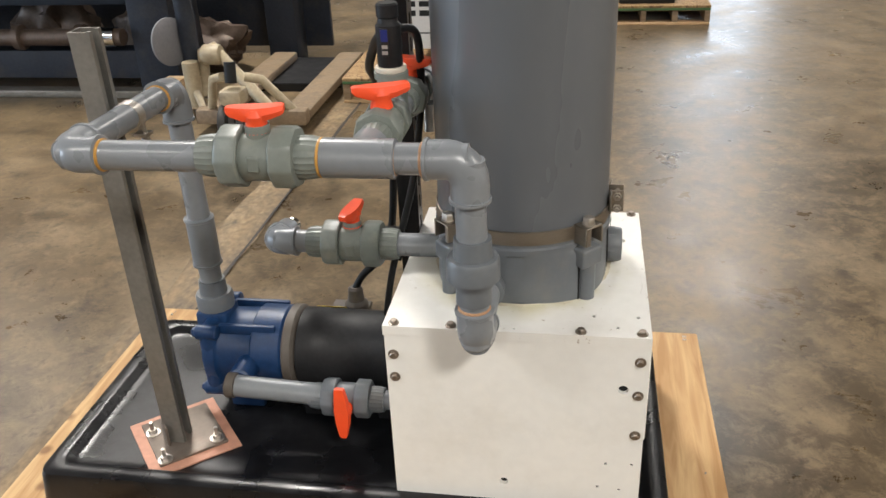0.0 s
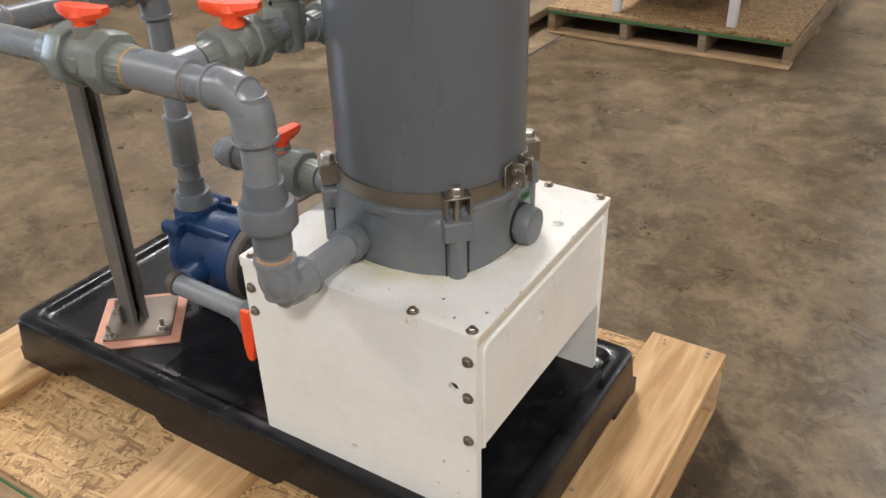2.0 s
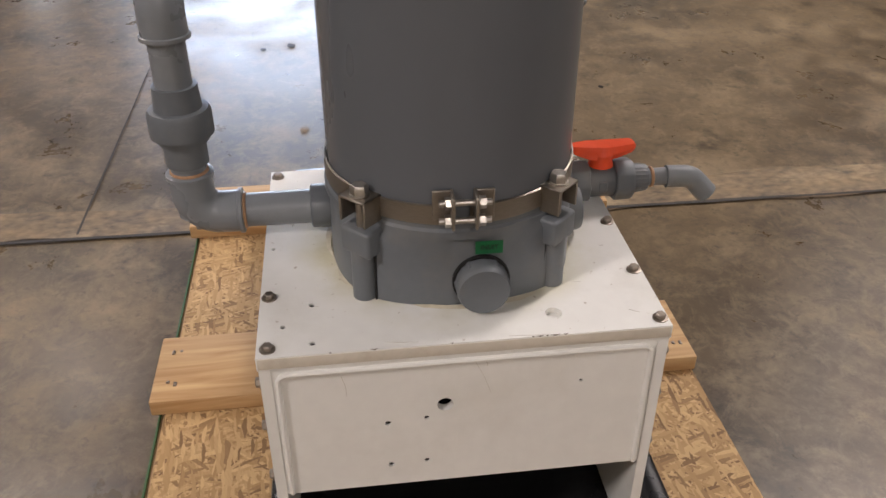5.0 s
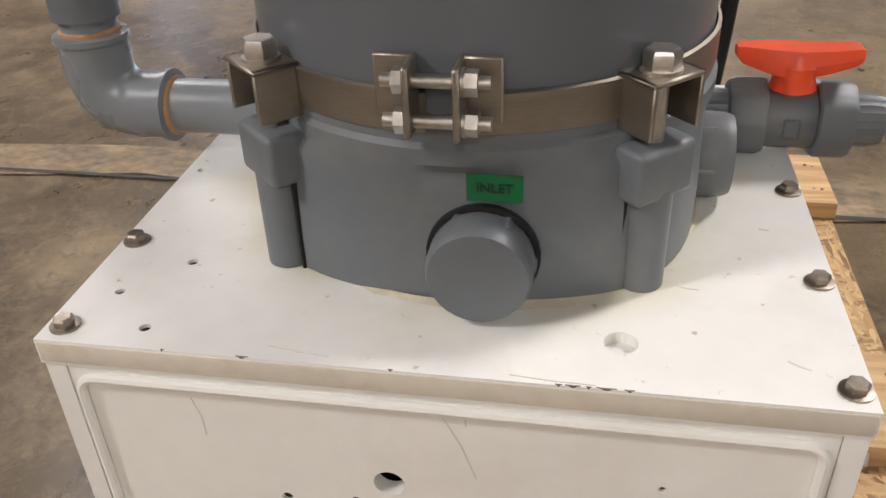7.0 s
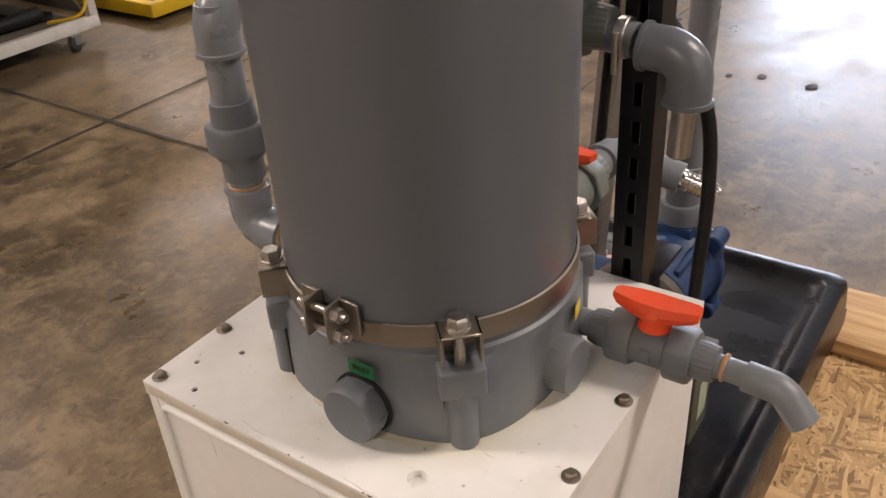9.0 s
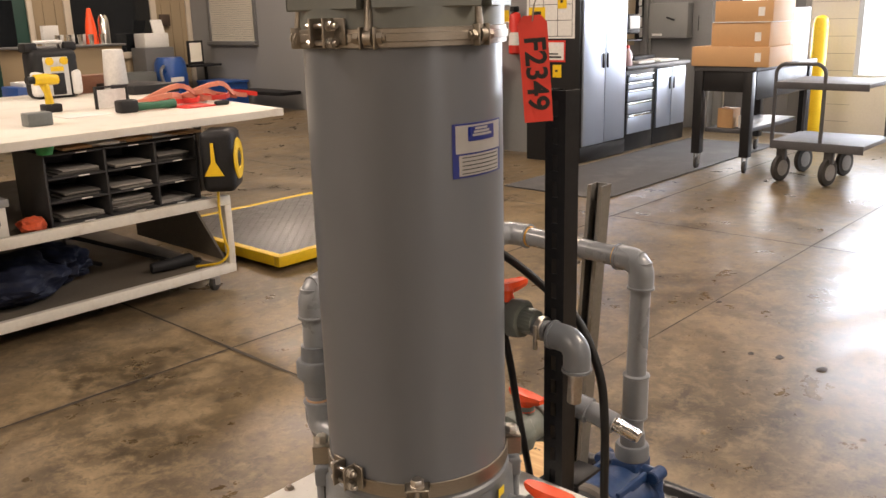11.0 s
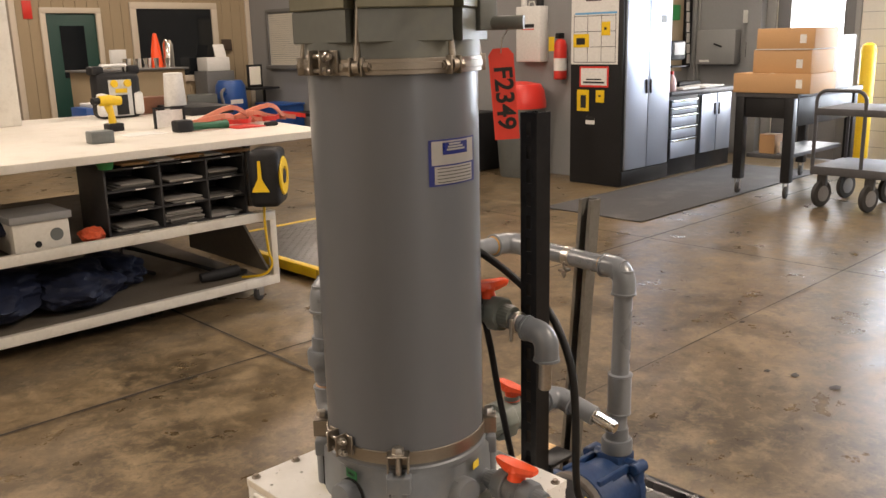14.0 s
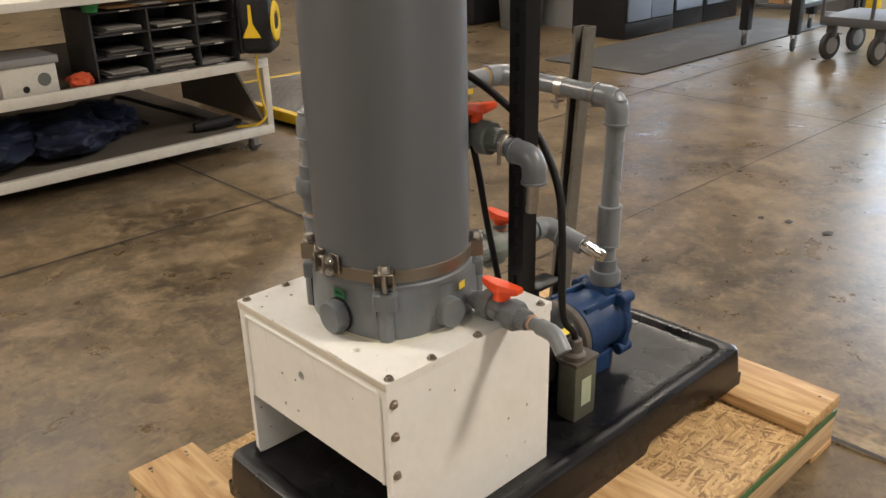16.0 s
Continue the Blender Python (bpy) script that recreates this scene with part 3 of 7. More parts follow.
def skirt(y, xs):
    """One long skirt with arched openings between its feet."""
    b = bmesh.new()
    n = 120
    top, low = [], []
    for i in range(n + 1):
        x = -0.992 + 1.296 * i / n
        z = 0.1675
        for a, c in xs:
            if a < x < c:
                z = 0.1675 + 0.045 * min(1, (x - a) / 0.03, (c - x) / 0.03)
        top.append(x)
        low.append(z)
    v = [[b.verts.new((x, y + o, z)) for x, z in zip(top, zz)] for o, zz in ((0, [0.205] * (n + 1)), (0, low), (0.02, low), (0.02, [0.205] * (n + 1)))]
    for k in range(4):
        p, q = v[k], v[(k + 1) % 4]
        for i in range(n):
            b.faces.new((p[i], p[i + 1], q[i + 1], q[i]))
    b.faces.new([r[0] for r in v])
    b.faces.new([r[-1] for r in v][::-1])
    return b


for y in (-0.285, 0.316):
    part("skirt", skirt(y, ((-0.86, -0.52), (-0.20, 0.13))), BLACK_GRP, skid)
for x in (-0.992, 0.284):
    for y0, y1 in ((-0.27, -0.17), (0.22, 0.322)):
        part("foot", box_bm((x, y0, 0.1675), (x + 0.02, y1, 0.206), 0.004), BLACK_GRP, skid)
    part("end_skirt", box_bm((x, -0.27, 0.196), (x + 0.02, 0.322, 0.206), 0.003), BLACK_GRP, skid)

# ---- white box stand ----
box = thing("stand_box", "white plastic box stand with open end, bolted corners and scuffed edges", "box")
XL, XR, YA, YC, ZT, ZD = -0.228, 0.237, -0.251, 0.252, 0.672, 0.2715


def drilled(axis, lo, hi, holes):
    """A sheet with round holes right through it; axis 0, 1 or 2 is the sheet's thickness, holes are (u, v, radius)."""
    b = bmesh.new()
    u, v = [k for k in (0, 1, 2) if k != axis]

    def at(p, q):
        c = [0.0, 0.0, 0.0]
        c[axis], c[u], c[v] = lo[axis], p, q
        return b.verts.new(c)

    loops = [[at(lo[u], lo[v]), at(hi[u], lo[v]), at(hi[u], hi[v]), at(lo[u], hi[v])]]
    for p, q, r in holes:
        n = 24 if r > 0.006 else 12
        loops.append([at(p + r * math.cos(2 * math.pi * k / n), q + r * math.sin(2 * math.pi * k / n)) for k in range(n)])
    edges = [b.edges.new((ring[k], ring[(k + 1) % len(ring)])) for ring in loops for k in range(len(ring))]
    faces = [f for f in bmesh.ops.triangle_fill(b, edges=edges, use_beauty=True)["geom"] if isinstance(f, bmesh.types.BMFace)]
    out = bmesh.ops.extrude_face_region(b, geom=faces)["geom"]
    step = Vector((0, 0, 0))
    step[axis] = hi[axis] - lo[axis]
    bmesh.ops.translate(b, vec=step, verts=[g for g in out if isinstance(g, bmesh.types.BMVert)])
    return b


TOP_HOLES = [(0.195, 0.114, 0.0105), (0.218, -0.186, 0.004), (0.141, -0.187, 0.004), (0.182, -0.222, 0.0035), (0.003, -0.24, 0.003), (-0.06, -0.215, 0.003)]
END_HOLES = [(-0.028, 0.572, 0.0105), (-0.101, 0.548, 0.004), (-0.099, 0.474, 0.004), (-0.052, 0.552, 0.0035), (-0.052, 0.476, 0.0035), (0.145, 0.593, 0.0025)]
NEAR_HOLES = [(0.196, 0.562, 0.009), (-0.016, 0.332, 0.008), (0.173, 0.392, 0.003), (0.22, 0.393, 0.003), (0.16, 0.335, 0.003), (0.2, 0.331, 0.003)]
FAR_HOLES = [(-0.096, 0.439, 0.0035), (0.064, 0.582, 0.003), (-0.155, 0.447, 0.0035), (-0.09, 0.345, 0.003), (-0.15, 0.352, 0.003), (0.13, 0.612, 0.003)]
part("top_plate", drilled(2, (XL - 0.002, YA - 0.0015, 0.653), (XR + 0.0015, YC + 0.0015, ZT), TOP_HOLES), WHITE_TOP, box, "white top sheet stained yellow round the filter base", smooth=False)
part("side_panel", drilled(1, (XL, YA, ZD), (XR, YA + 0.014, 0.6525), NEAR_HOLES), WHITE_PP, box, smooth=False)
part("side_panel", drilled(1, (XL, YC - 0.014, ZD), (XR, YC, 0.6525), FAR_HOLES), WHITE_PP, box, smooth=False)
part("end_panel", drilled(0, (XR - 0.013, YA + 0.0145, 0.437), (XR - 0.001, YC - 0.0145, 0.6525), END_HOLES), WHITE_PP, box, smooth=False)
part("back_panel", box_bm((XL, YA + 0.0145, ZD), (XL + 0.013, YC - 0.0145, 0.6525), 0.002), WHITE_PP, box)


# Dark discs inside the drilled holes stand for their shaded depth.
def hole_shade(p, axis, r):
    part("hole_shade", lathe(bm_new(), p, axis, [(r * 0.99, 0), (r * 0.99, 0.001)], 12), DARK, box)


for u, v, r in TOP_HOLES[1:]:
    hole_shade((u, v, ZT - 0.004), (0, 0, 1), r)
for u, v, r in END_HOLES[1:]:
    hole_shade((XR - 0.005, u, v), (1, 0, 0), r)
for u, v, r in NEAR_HOLES:
    hole_shade((u, YA + (0.009 if r > 0.006 else 0.003), v), (0, 1, 0), r)
for u, v, r in FAR_HOLES:
    hole_shade((u, YC - 0.004, v), (0, 1, 0), r)
part("hole_plug", lathe(bm_new(), (0.195, 0.114, 0.654), (0, 0, 1), [(0.0104, 0), (0.0104, 0.010)], 24), WHITE_PP, box)
bm = sweep(bm_new(), [(XR + 0.001, YA + 0.021, 0.44), (XR + 0.001, YA + 0.021, 0.63)] + arc_corner((XR + 0.001, YA + 0.021, 0.44), (XR + 0.001, YA + 0.021, 0.643), (XR + 0.001, 0, 0.643), 0.012, 5) + [(XR + 0.001, 0, 0.6435)] + arc_corner((XR + 0.001, 0, 0.643), (XR + 0.001, YC - 0.021, 0.643), (XR + 0.001, YC - 0.021, 0.44), 0.012, 5) + [(XR + 0.001, YC - 0.021, 0.44)], 0.0036, 8)
part("seal_bead", bm, WHITE_PP, box)
part("edge_strip", box_bm((XR + 0.0012, YA + 0.0, 0.655), (XR + 0.0024, YC, 0.670), 0.0008), WHITE_EDGE, box, "soiled white front edge")
for x, y in ((0.223, -0.239), (0.119, -0.241), (-0.108, -0.241), (-0.211, -0.241), (0.222, 0.243), (0.115, 0.243), (-0.011, 0.243), (-0.112, 0.243), (-0.205, 0.243)):
    part("bolt", hexbolt(bm_new(), (x, y, ZT), (0, 0, 1)), BOLT_DARK, box)
for x, zs in ((0.222, (0.622, 0.551, 0.463)), (-0.213, (0.612, 0.563))):
    for z in zs:
        part("bolt", hexbolt(bm_new(), (x, YA, z), (0, -1, 0)), BOLT_DARK, box)
        if x > 0:
            part("bolt", hexbolt(bm_new(), (x, YC, z), (0, 1, 0)), BOLT_DARK, box)
SCRATCH = mat("faint_scratch", (0.60, 0.57, 0.51), 0.7)
for (ya, za), (yb, zb) in (((-0.155, 0.632), (-0.150, 0.600)), ((0.008, 0.640), (0.030, 0.585)), ((0.02, 0.64), (0.024, 0.63))):
    part("scratch", sweep(bm_new(), [(XR - 0.0009, ya, za), (XR - 0.0009, (ya + yb) / 2 + 0.002, (za + zb) / 2), (XR - 0.0009, yb, zb)], 0.00035, 6), SCRATCH, box)
for (xa, ya), (xb, yb) in (((0.20, 0.21), (0.207, 0.222)), ((0.13, 0.15), (0.133, 0.165)), ((0.226, -0.10), (0.231, -0.06)), ((0.233, 0.05), (0.236, 0.10)), ((0.05, 0.22), (0.049, 0.213))):
    part("scuff", sweep(bm_new(), [(xa, ya, ZT), ((xa + xb) / 2 + 0.001, (ya + yb) / 2, ZT + 0.0002), (xb, yb, ZT)], 0.0004, 6), SCRATCH, box)

CHIP = mat("dark_chipped_edge", (0.13, 0.10, 0.07), 0.7, vary=0.3)
for y, half in ((-0.165, 0.0012), (-0.113, 0.004), (-0.02, 0.0015), (0.079, 0.002), (0.087, 0.0045), (0.096, 0.0016), (0.106, 0.006), (0.119, 0.003)):
    part("edge_chip", sweep(bm_new(), [(XR + 0.0006, y - half, ZT), (XR + 0.0011, y, ZT - 0.0004), (XR + 0.0006, y + half, ZT)], [0.0004, 0.0009, 0.0004], 6), CHIP, box)

# ---- filter chamber ----
CX, CY, R = 0.0, 0.006, 0.162
tower = thing("filter_chamber", "tall grey plastic filter chamber with band clamps and bolted lid", "filter")
C3 = lambda x, y, z: (CX + x, CY + y, z)


def base_bm():
    """Moulded base: eight soft flats, a ledge under the clamp, slightly wider at the foot."""
    b = bmesh.new()
    n = 96
    rings = []
    for r, z in ((0.171, 0.6725), (0.171, 0.70), (0.169, 0.765), (0.1675, 0.772), (0.1675, 0.782), (0.164, 0.785), (0.164, 0.80)):
        ring = []
        for i in range(n):
            w = 2 * math.pi * i / n
            flat = 0.0075 * (abs(math.cos(2 * w)) ** 3) if z < 0.77 else 0
            rr = r - flat + (0.006 * abs(math.sin(2 * w)) ** 6 if z < 0.77 else 0)
            ring.append(b.verts.new((CX + rr * math.cos(w), CY + rr * math.sin(w), z)))
        rings.append(ring)
    for p, q in zip(rings, rings[1:]):
        for i in range(n):
            b.faces.new((p[i], p[(i + 1) % n], q[(i + 1) % n], q[i]))
    b.faces.new(rings[0])
    b.faces.new(rings[-1][::-1])
    return b


base = part("base", base_bm(), PVC_CAST, tower, "moulded grey base with corner bosses")
tube_ob = part("tube", lathe(bm_new(), (CX, CY, 0.79), (0, 0, 1), [(R, 0), (R, 0.12), (R, 0.36), (R, 0.6), (R, 0.80)], 96), PVC_TUBE, tower)
bosses = [(0.126, 0.120), (0.126, -0.124), (-0.126, 0.120), (-0.126, -0.124)]
for x, y in bosses:
    d = Vector((x, y, 0)).normalized()
    sd = Vector((-d.y, d.x, 0))
    c = Vector(C3(x, y, 0))
    cyl_bm = cyl(bm_new(), (c.x, c.y, 0.6725), (c.x, c.y, 0.745), 0.0155, 20)
    part("boss", cyl_bm, PVC_CAST, base)
    b = bmesh.new()
    m = facing((c.x, c.y, 0.760), sd, (0, 0, 1))
    bx(b, (-0.024, -0.020, -0.022), (0.024, 0.016, 0.015), 0.0045, 3, m)
    part("ear", b, PVC_CAST, base)
    # Dark blocks painted as the shade in the slots beside the boss.
    for k in (-1, 1):
        s0 = c - d * 0.004 + sd * k * 0.0185
        part("slot", box_bm((-0.0012, -0.034, -0.012), (0.0012, 0.034, 0.004), 0, m=facing((s0.x, s0.y, 0.706), sd, (0, 0, 1))), DARK, base)


def band(z0, z1, r, a0, a1, thick=0.0025):
    b = bmesh.new()
    n = 90
    rows = []
    for i in range(n + 1):
        w = radians(a0 + (a1 - a0) * i / n)
        rows.append([b.verts.new((CX + rr * math.cos(w), CY + rr * math.sin(w), z)) for rr, z in ((r, z0), (r + thick, z0 + 0.001), (r + thick, z1 - 0.001), (r, z1))])
    for p, q in zip(rows, rows[1:]):
        for k in range(3):
            b.faces.new((p[k], p[k + 1], q[k + 1], q[k]))
        b.faces.new((p[3], p[0], q[0], q[3]))
    return b


def clamp(z0, z1, r, gap_angle, brackets, parent, upper=False, lift=0.004):
    """A two-lug band clamp with paired bolts, and channel brackets that take the tie bolts."""
    ring = part("band", band(z0, z1, r, gap_angle + 3, gap_angle + 357), STAINLESS, parent, "brushed stainless band clamp")
    w = radians(gap_angle)
    d = Vector((math.cos(w), math.sin(w), 0))
    s = Vector((-d.y, d.x, 0))
    zc = (z0 + z1) / 2
    o = Vector((CX, CY, zc)) + d * (r + 0.003)
    m = facing(o + Vector((0, 0, lift)), s, (0, 0, 1))
    for k in (-1, 1):
        b = bmesh.new()
        bx(b, (k * 0.014 - 0.002, -0.0165, -0.004), (k * 0.014 + 0.002, 0.026, 0.024), 0.0012, 1, m)
        bx(b, (k * 0.014 if k > 0 else -0.037, -0.013, -0.002), (0.037 if k > 0 else -0.014, 0.026, 0.002), 0.001, 1, m)
        part("lug", b, STAINLESS, ring)
    for h in (-0.009, 0.015):
        b = bmesh.new()
        p = m @ Vector((-0.030, h, 0.012))
        q = m @ Vector((0.032, h, 0.012))
        ax = (q - p)
        cyl(b, p, q, 0.0042, 12)
        lathe(b, m @ Vector((0.016, h, 0.012)), ax, [(0.0085, 0), (0.0085, 0.002)], 16)
        lathe(b, m @ Vector((0.018, h, 0.012)), ax, [(0.0078, 0), (0.0078, 0.007)], 6)
        lathe(b, m @ Vector((-0.023, h, 0.012)), ax, [(0.0078, 0), (0.0078, 0.007)], 6)
        part("bolt", b, BOLT, ring)
    for x, y in brackets:
        d = Vector((x, y, 0)).normalized()
        s = Vector((-d.y, d.x, 0))
        o = Vector((CX + x, CY + y, zc))
        m = facing(o, s, (0, 0, 1))
        b = bmesh.new()
        if not upper:
            bx(b, (-0.021, 0.012, -0.016), (0.021, 0.0155, 0.016), 0.001, 1, m)
            bx(b, (-0.021, -0.020, -0.016), (-0.0175, 0.0155, 0.016), 0.001, 1, m)
            bx(b, (0.0175, -0.020, -0.016), (0.021, 0.0155, 0.016), 0.001, 1, m)
            part("bracket", b, STAINLESS, ring)
            b = bmesh.new()
            top = m @ Vector((0, 0.0155, 0))
            lathe(b, top, (0, 0, 1), [(0.0125, 0), (0.0125, 0.0022)], 18)
            lathe(b, top + Vector((0, 0, 0.0022)), (0, 0, 1), [(0.0115, 0), (0.0115, 0.009), (0.0095, 0.0115)], 6)
            cyl(b, m @ Vector((0, -0.030, 0)), top, 0.006, 12)
            part("tie_bolt", b, BOLT, ring)
        else:
            for k in (-1, 1):
                bx(b, (k * 0.011 - 0.002, -0.016, -0.010), (k * 0.011 + 0.002, 0.016, 0.020), 0.004, 2, m)
            cyl(b, m @ Vector((-0.026, 0, 0.010)), m @ Vector((0.026, 0, 0.010)), 0.005, 12)
            lathe(b, m @ Vector((0.014, 0, 0.010)), m.to_3x3() @ Vector((1, 0, 0)), [(0.009, 0), (0.009, 0.008)], 6)
            lathe(b, m @ Vector((-0.022, 0, 0.010)), m.to_3x3() @ Vector((1, 0, 0)), [(0.009, 0), (0.009, 0.008)], 6)
            part("bracket", b, STAINLESS, ring)
            b = bmesh.new()
            lathe(b, m @ Vector((0, 0, 0.010)), m.to_3x3() @ Vector((1, 0, 0)), [(0.012, -0.006), (0.012, 0.006)], 18)
            cyl(b, m @ Vector((0, 0.006, 0.010)), m @ Vector((0, 0.125, -0.008)), 0.0062, 12)
            part("eye_bolt", b, STAINLESS, ring)
    return ring


clamp(0.791, 0.818, 0.1635, -1.4, bosses, tower, lift=0.010)

# Ports in the base: hexagon plugs, each ringed by a dark disc as gap shade.
def plug(p, axis, r):
    a = Vector(axis).normalized()
    p = Vector(p)
    b = lathe(bm_new(), p, a, [(r * 1.06, 0), (r * 1.06, 0.014), (r * 0.99, 0.015)], 32)
    lathe(b, p + a * 0.015, a, [(r * 0.97, 0), (r * 1.0, 0.003), (r * 1.0, 0.020), (r * 0.97, 0.0235), (r * 0.93, 0.0265)], 32)
    lathe(b, p + a * 0.012, a, [(r * 1.03, 0), (r * 1.03, 0.016)], 6)
    part("plug", b, PVC_CAST, base, "grey hexagon pipe plug")
    part("recess_shade", lathe(bm_new(), p + a * 0.0105, a, [(r * 1.085, 0), (r * 1.085, 0.0045)], 32), DARK, base)


plug(C3(0.1510, 0.020, 0.709), (1, 0, 0), 0.0335)
plug(C3(0.002, 0.1450, 0.708), (0.0, 1, 0), 0.032)


def curved_patch(r, a0, a1, z0, z1, n=10):
    b = bmesh.new()
    rows = [[b.verts.new((CX + rr * math.cos(w), CY + rr * math.sin(w), z)) for rr, z in ((r, z0), (r + 0.0006, z0), (r + 0.0006, z1), (r, z1))] for w in (radians(a0 + (a1 - a0) * i / n) for i in range(n + 1))]
    for p, q in zip(rows, rows[1:]):
        for k in range(4):
            b.faces.new((p[k], q[k], q[(k + 1) % 4], p[(k + 1) % 4]))
    b.faces.new(rows[0])
    b.faces.new(rows[-1][::-1])
    return b


def flat_label(p, right, up, w, h, material, words="", size=0.01, ink=BLACK_INK, name="label", label=""):
    m = facing(p, right, up)
    lab = part(name, box_bm((-w / 2, -h / 2, 0), (w / 2, h / 2, 0.0007), 0, m=m), material, tower, label)
    if words:
        part("lettering", text_bm(words, size, m @ Matrix.Translation((0, 0, 0.0008))), ink, lab)
    return lab


flat_label((0.1690, 0.034, 0.7600), (0, 1, 0), (0, 0, 1), 0.034, 0.018, GREEN_LABEL, "INLET", 0.0085, label="small green label lettered in black")
flat_label((-0.118, -0.1300, 0.752), (0.75, -0.66, 0), (0, 0, 1), 0.026, 0.017, GREEN_LABEL, label="small green label")
flat_label((-0.0405, 0.1700, 0.751), (-0.970, -0.242, 0), (0, 0, 1), 0.022, 0.016, YELLOW, label="small yellow label")
lab = part("maker_label", curved_patch(R + 0.0003, 70, 112, 1.328, 1.412), BLUE_LABEL, tower, "silver and blue maker's label with unreadable print")
part("silver_field", curved_patch(R + 0.0010, 72, 110, 1.366, 1.409), SILVER_LABEL, lab)
part("silver_field", curved_patch(R + 0.0010, 74, 108, 1.331, 1.363), SILVER_LABEL, lab)
part("blue_field", curved_patch(R + 0.0017, 80, 102, 1.384, 1.406), BLUE_LABEL, lab)
for i in range(5):
    part("print_bar", curved_patch(R + 0.0017, 76, 106, 1.334 + i * 0.0062, 1.3352 + i * 0.0062), BLACK_INK, lab)
for i in range(3):
    part("print_bar", curved_patch(R + 0.0024, 83 + i, 99 - 2 * i, 1.391 + i * 0.005, 1.3945 + i * 0.005), SILVER_LABEL, lab)

# Head: short neck, many-sided housing with pockets for the eye bolts, thick lid, hand knobs, gauge.
part("neck", lathe(bm_new(), (CX, CY, 1.53), (0, 0, 1), [(0.166, 0), (0.166, 0.055)], 64), HEAD_PVC, tower)
clamp(1.528, 1.556, 0.1665, 4, [], tower)
HEAD_A0 = 28


def head_bm(r, z0, z1, bev=0.002):
    b = bmesh.new()
    def ring(z, rr):
        out = []
        for k in range(6):
            w0 = HEAD_A0 + 60 * k
            for o, q in ((-3.6, rr), (-3.2, 0.150), (3.2, 0.150), (3.6, rr)):
                w = radians(w0 + o)
                out.append(b.verts.new((CX + q * math.cos(w), CY + q * math.sin(w), z)))
        return out
    rows = [ring(z0, r - bev), ring(z0 + bev, r), ring(z1 - bev, r), ring(z1, r - bev)]
    n = len(rows[0])
    for p, q in zip(rows, rows[1:]):
        for i in range(n):
            b.faces.new((p[i], p[(i + 1) % n], q[(i + 1) % n], q[i]))
    b.faces.new(rows[0])
    b.faces.new(rows[-1][::-1])
    return b


head = part("head", head_bm(0.184, 1.583, 1.640), HEAD_PVC, tower, "six-sided grey filter head")
LID_PVC = mat("olive_grey_lid_plastic", (0.155, 0.150, 0.105), 0.5, vary=0.1, scale=9, stain=(0.26, 0.23, 0.13), stain_amount=0.4, stain_scale=9)
lid = part("lid", head_bm(0.188, 1.6405, 1.664), LID_PVC, tower, "thick grey lid held by black hand knobs")
part("pocket_shadow", lathe(bm_new(), (CX, CY, 1.585), (0, 0, 1), [(0.149, 0), (0.149, 0.07)], 48), HEAD_PVC, head)
spots = [(0.160 * math.cos(radians(HEAD_A0 + 60 * k)), 0.160 * math.sin(radians(HEAD_A0 + 60 * k))) for k in range(6)]
KNOB = mat("black_knob_plastic", (0.016, 0.016, 0.015), 0.45, vary=0.2, stain=(0.06, 0.06, 0.05), stain_amount=0.3)
clamp(1.536, 1.549, 0.1688, 200, spots, tower, upper=True)
for k, (x, y) in enumerate(spots):
    w = radians([141, 52, 131, 143, 134, 144][k])
    b = lathe(bm_new(), C3(x * 1.04, y * 1.04, 1.6645), (0, 0, 1), [(0.018, 0), (0.017, 0.016), (0.020, 0.019), (0.020, 0.029), (0.012, 0.033)], 20)
    m = Matrix.Translation(C3(x * 1.04, y * 1.04, 1.692)) @ Matrix.Rotation(w, 4, "Z")
    bx(b, (-0.054, -0.009, -0.007), (0.054, 0.009, 0.007), 0.002, 1, m)
    bx(b, (-0.016, -0.013, -0.026), (0.016, 0.013, 0.012), 0.004, 2, m)
    part("hand_knob", b, KNOB, lid, "black T-shaped hand knob")
b = cyl(bm_new(), C3(0.068, 0.112, 1.664), C3(0.068, 0.112, 1.688), 0.007, 12)
gauge_m = Vector((-0.36, 0.93, 0.03))
lathe(b, Vector(C3(0.068, 0.112, 1.702)) - gauge_m.normalized() * 0.012, gauge_m, [(0.019, 0), (0.024, 0.003), (0.024, 0.021), (0.0275, 0.022), (0.0275, 0.026), (0.0245, 0.0265)], 32)
gauge = part("gauge", b, STAINLESS, lid, "round steel pressure gauge")
part("dial", lathe(bm_new(), Vector(C3(0.068, 0.112, 1.702)) + gauge_m.normalized() * 0.0142, gauge_m, [(0.0240, 0), (0.0240, 0.0012)], 28), mat("pale_dial", (0.62, 0.63, 0.62), 0.25), gauge)
# Vent stub and block on the head's side.
part("vent_block", box_bm((-0.128, 0.112, 1.60), (-0.082, 0.160, 1.660), 0.004), HEAD_PVC, head)
b = cyl(bm_new(), (-0.105, 0.130, 1.613), (-0.150, 0.205, 1.613), 0.013, 18)
part("vent_pipe", b, HEAD_PVC, head)

b = bmesh.new()
prev = None
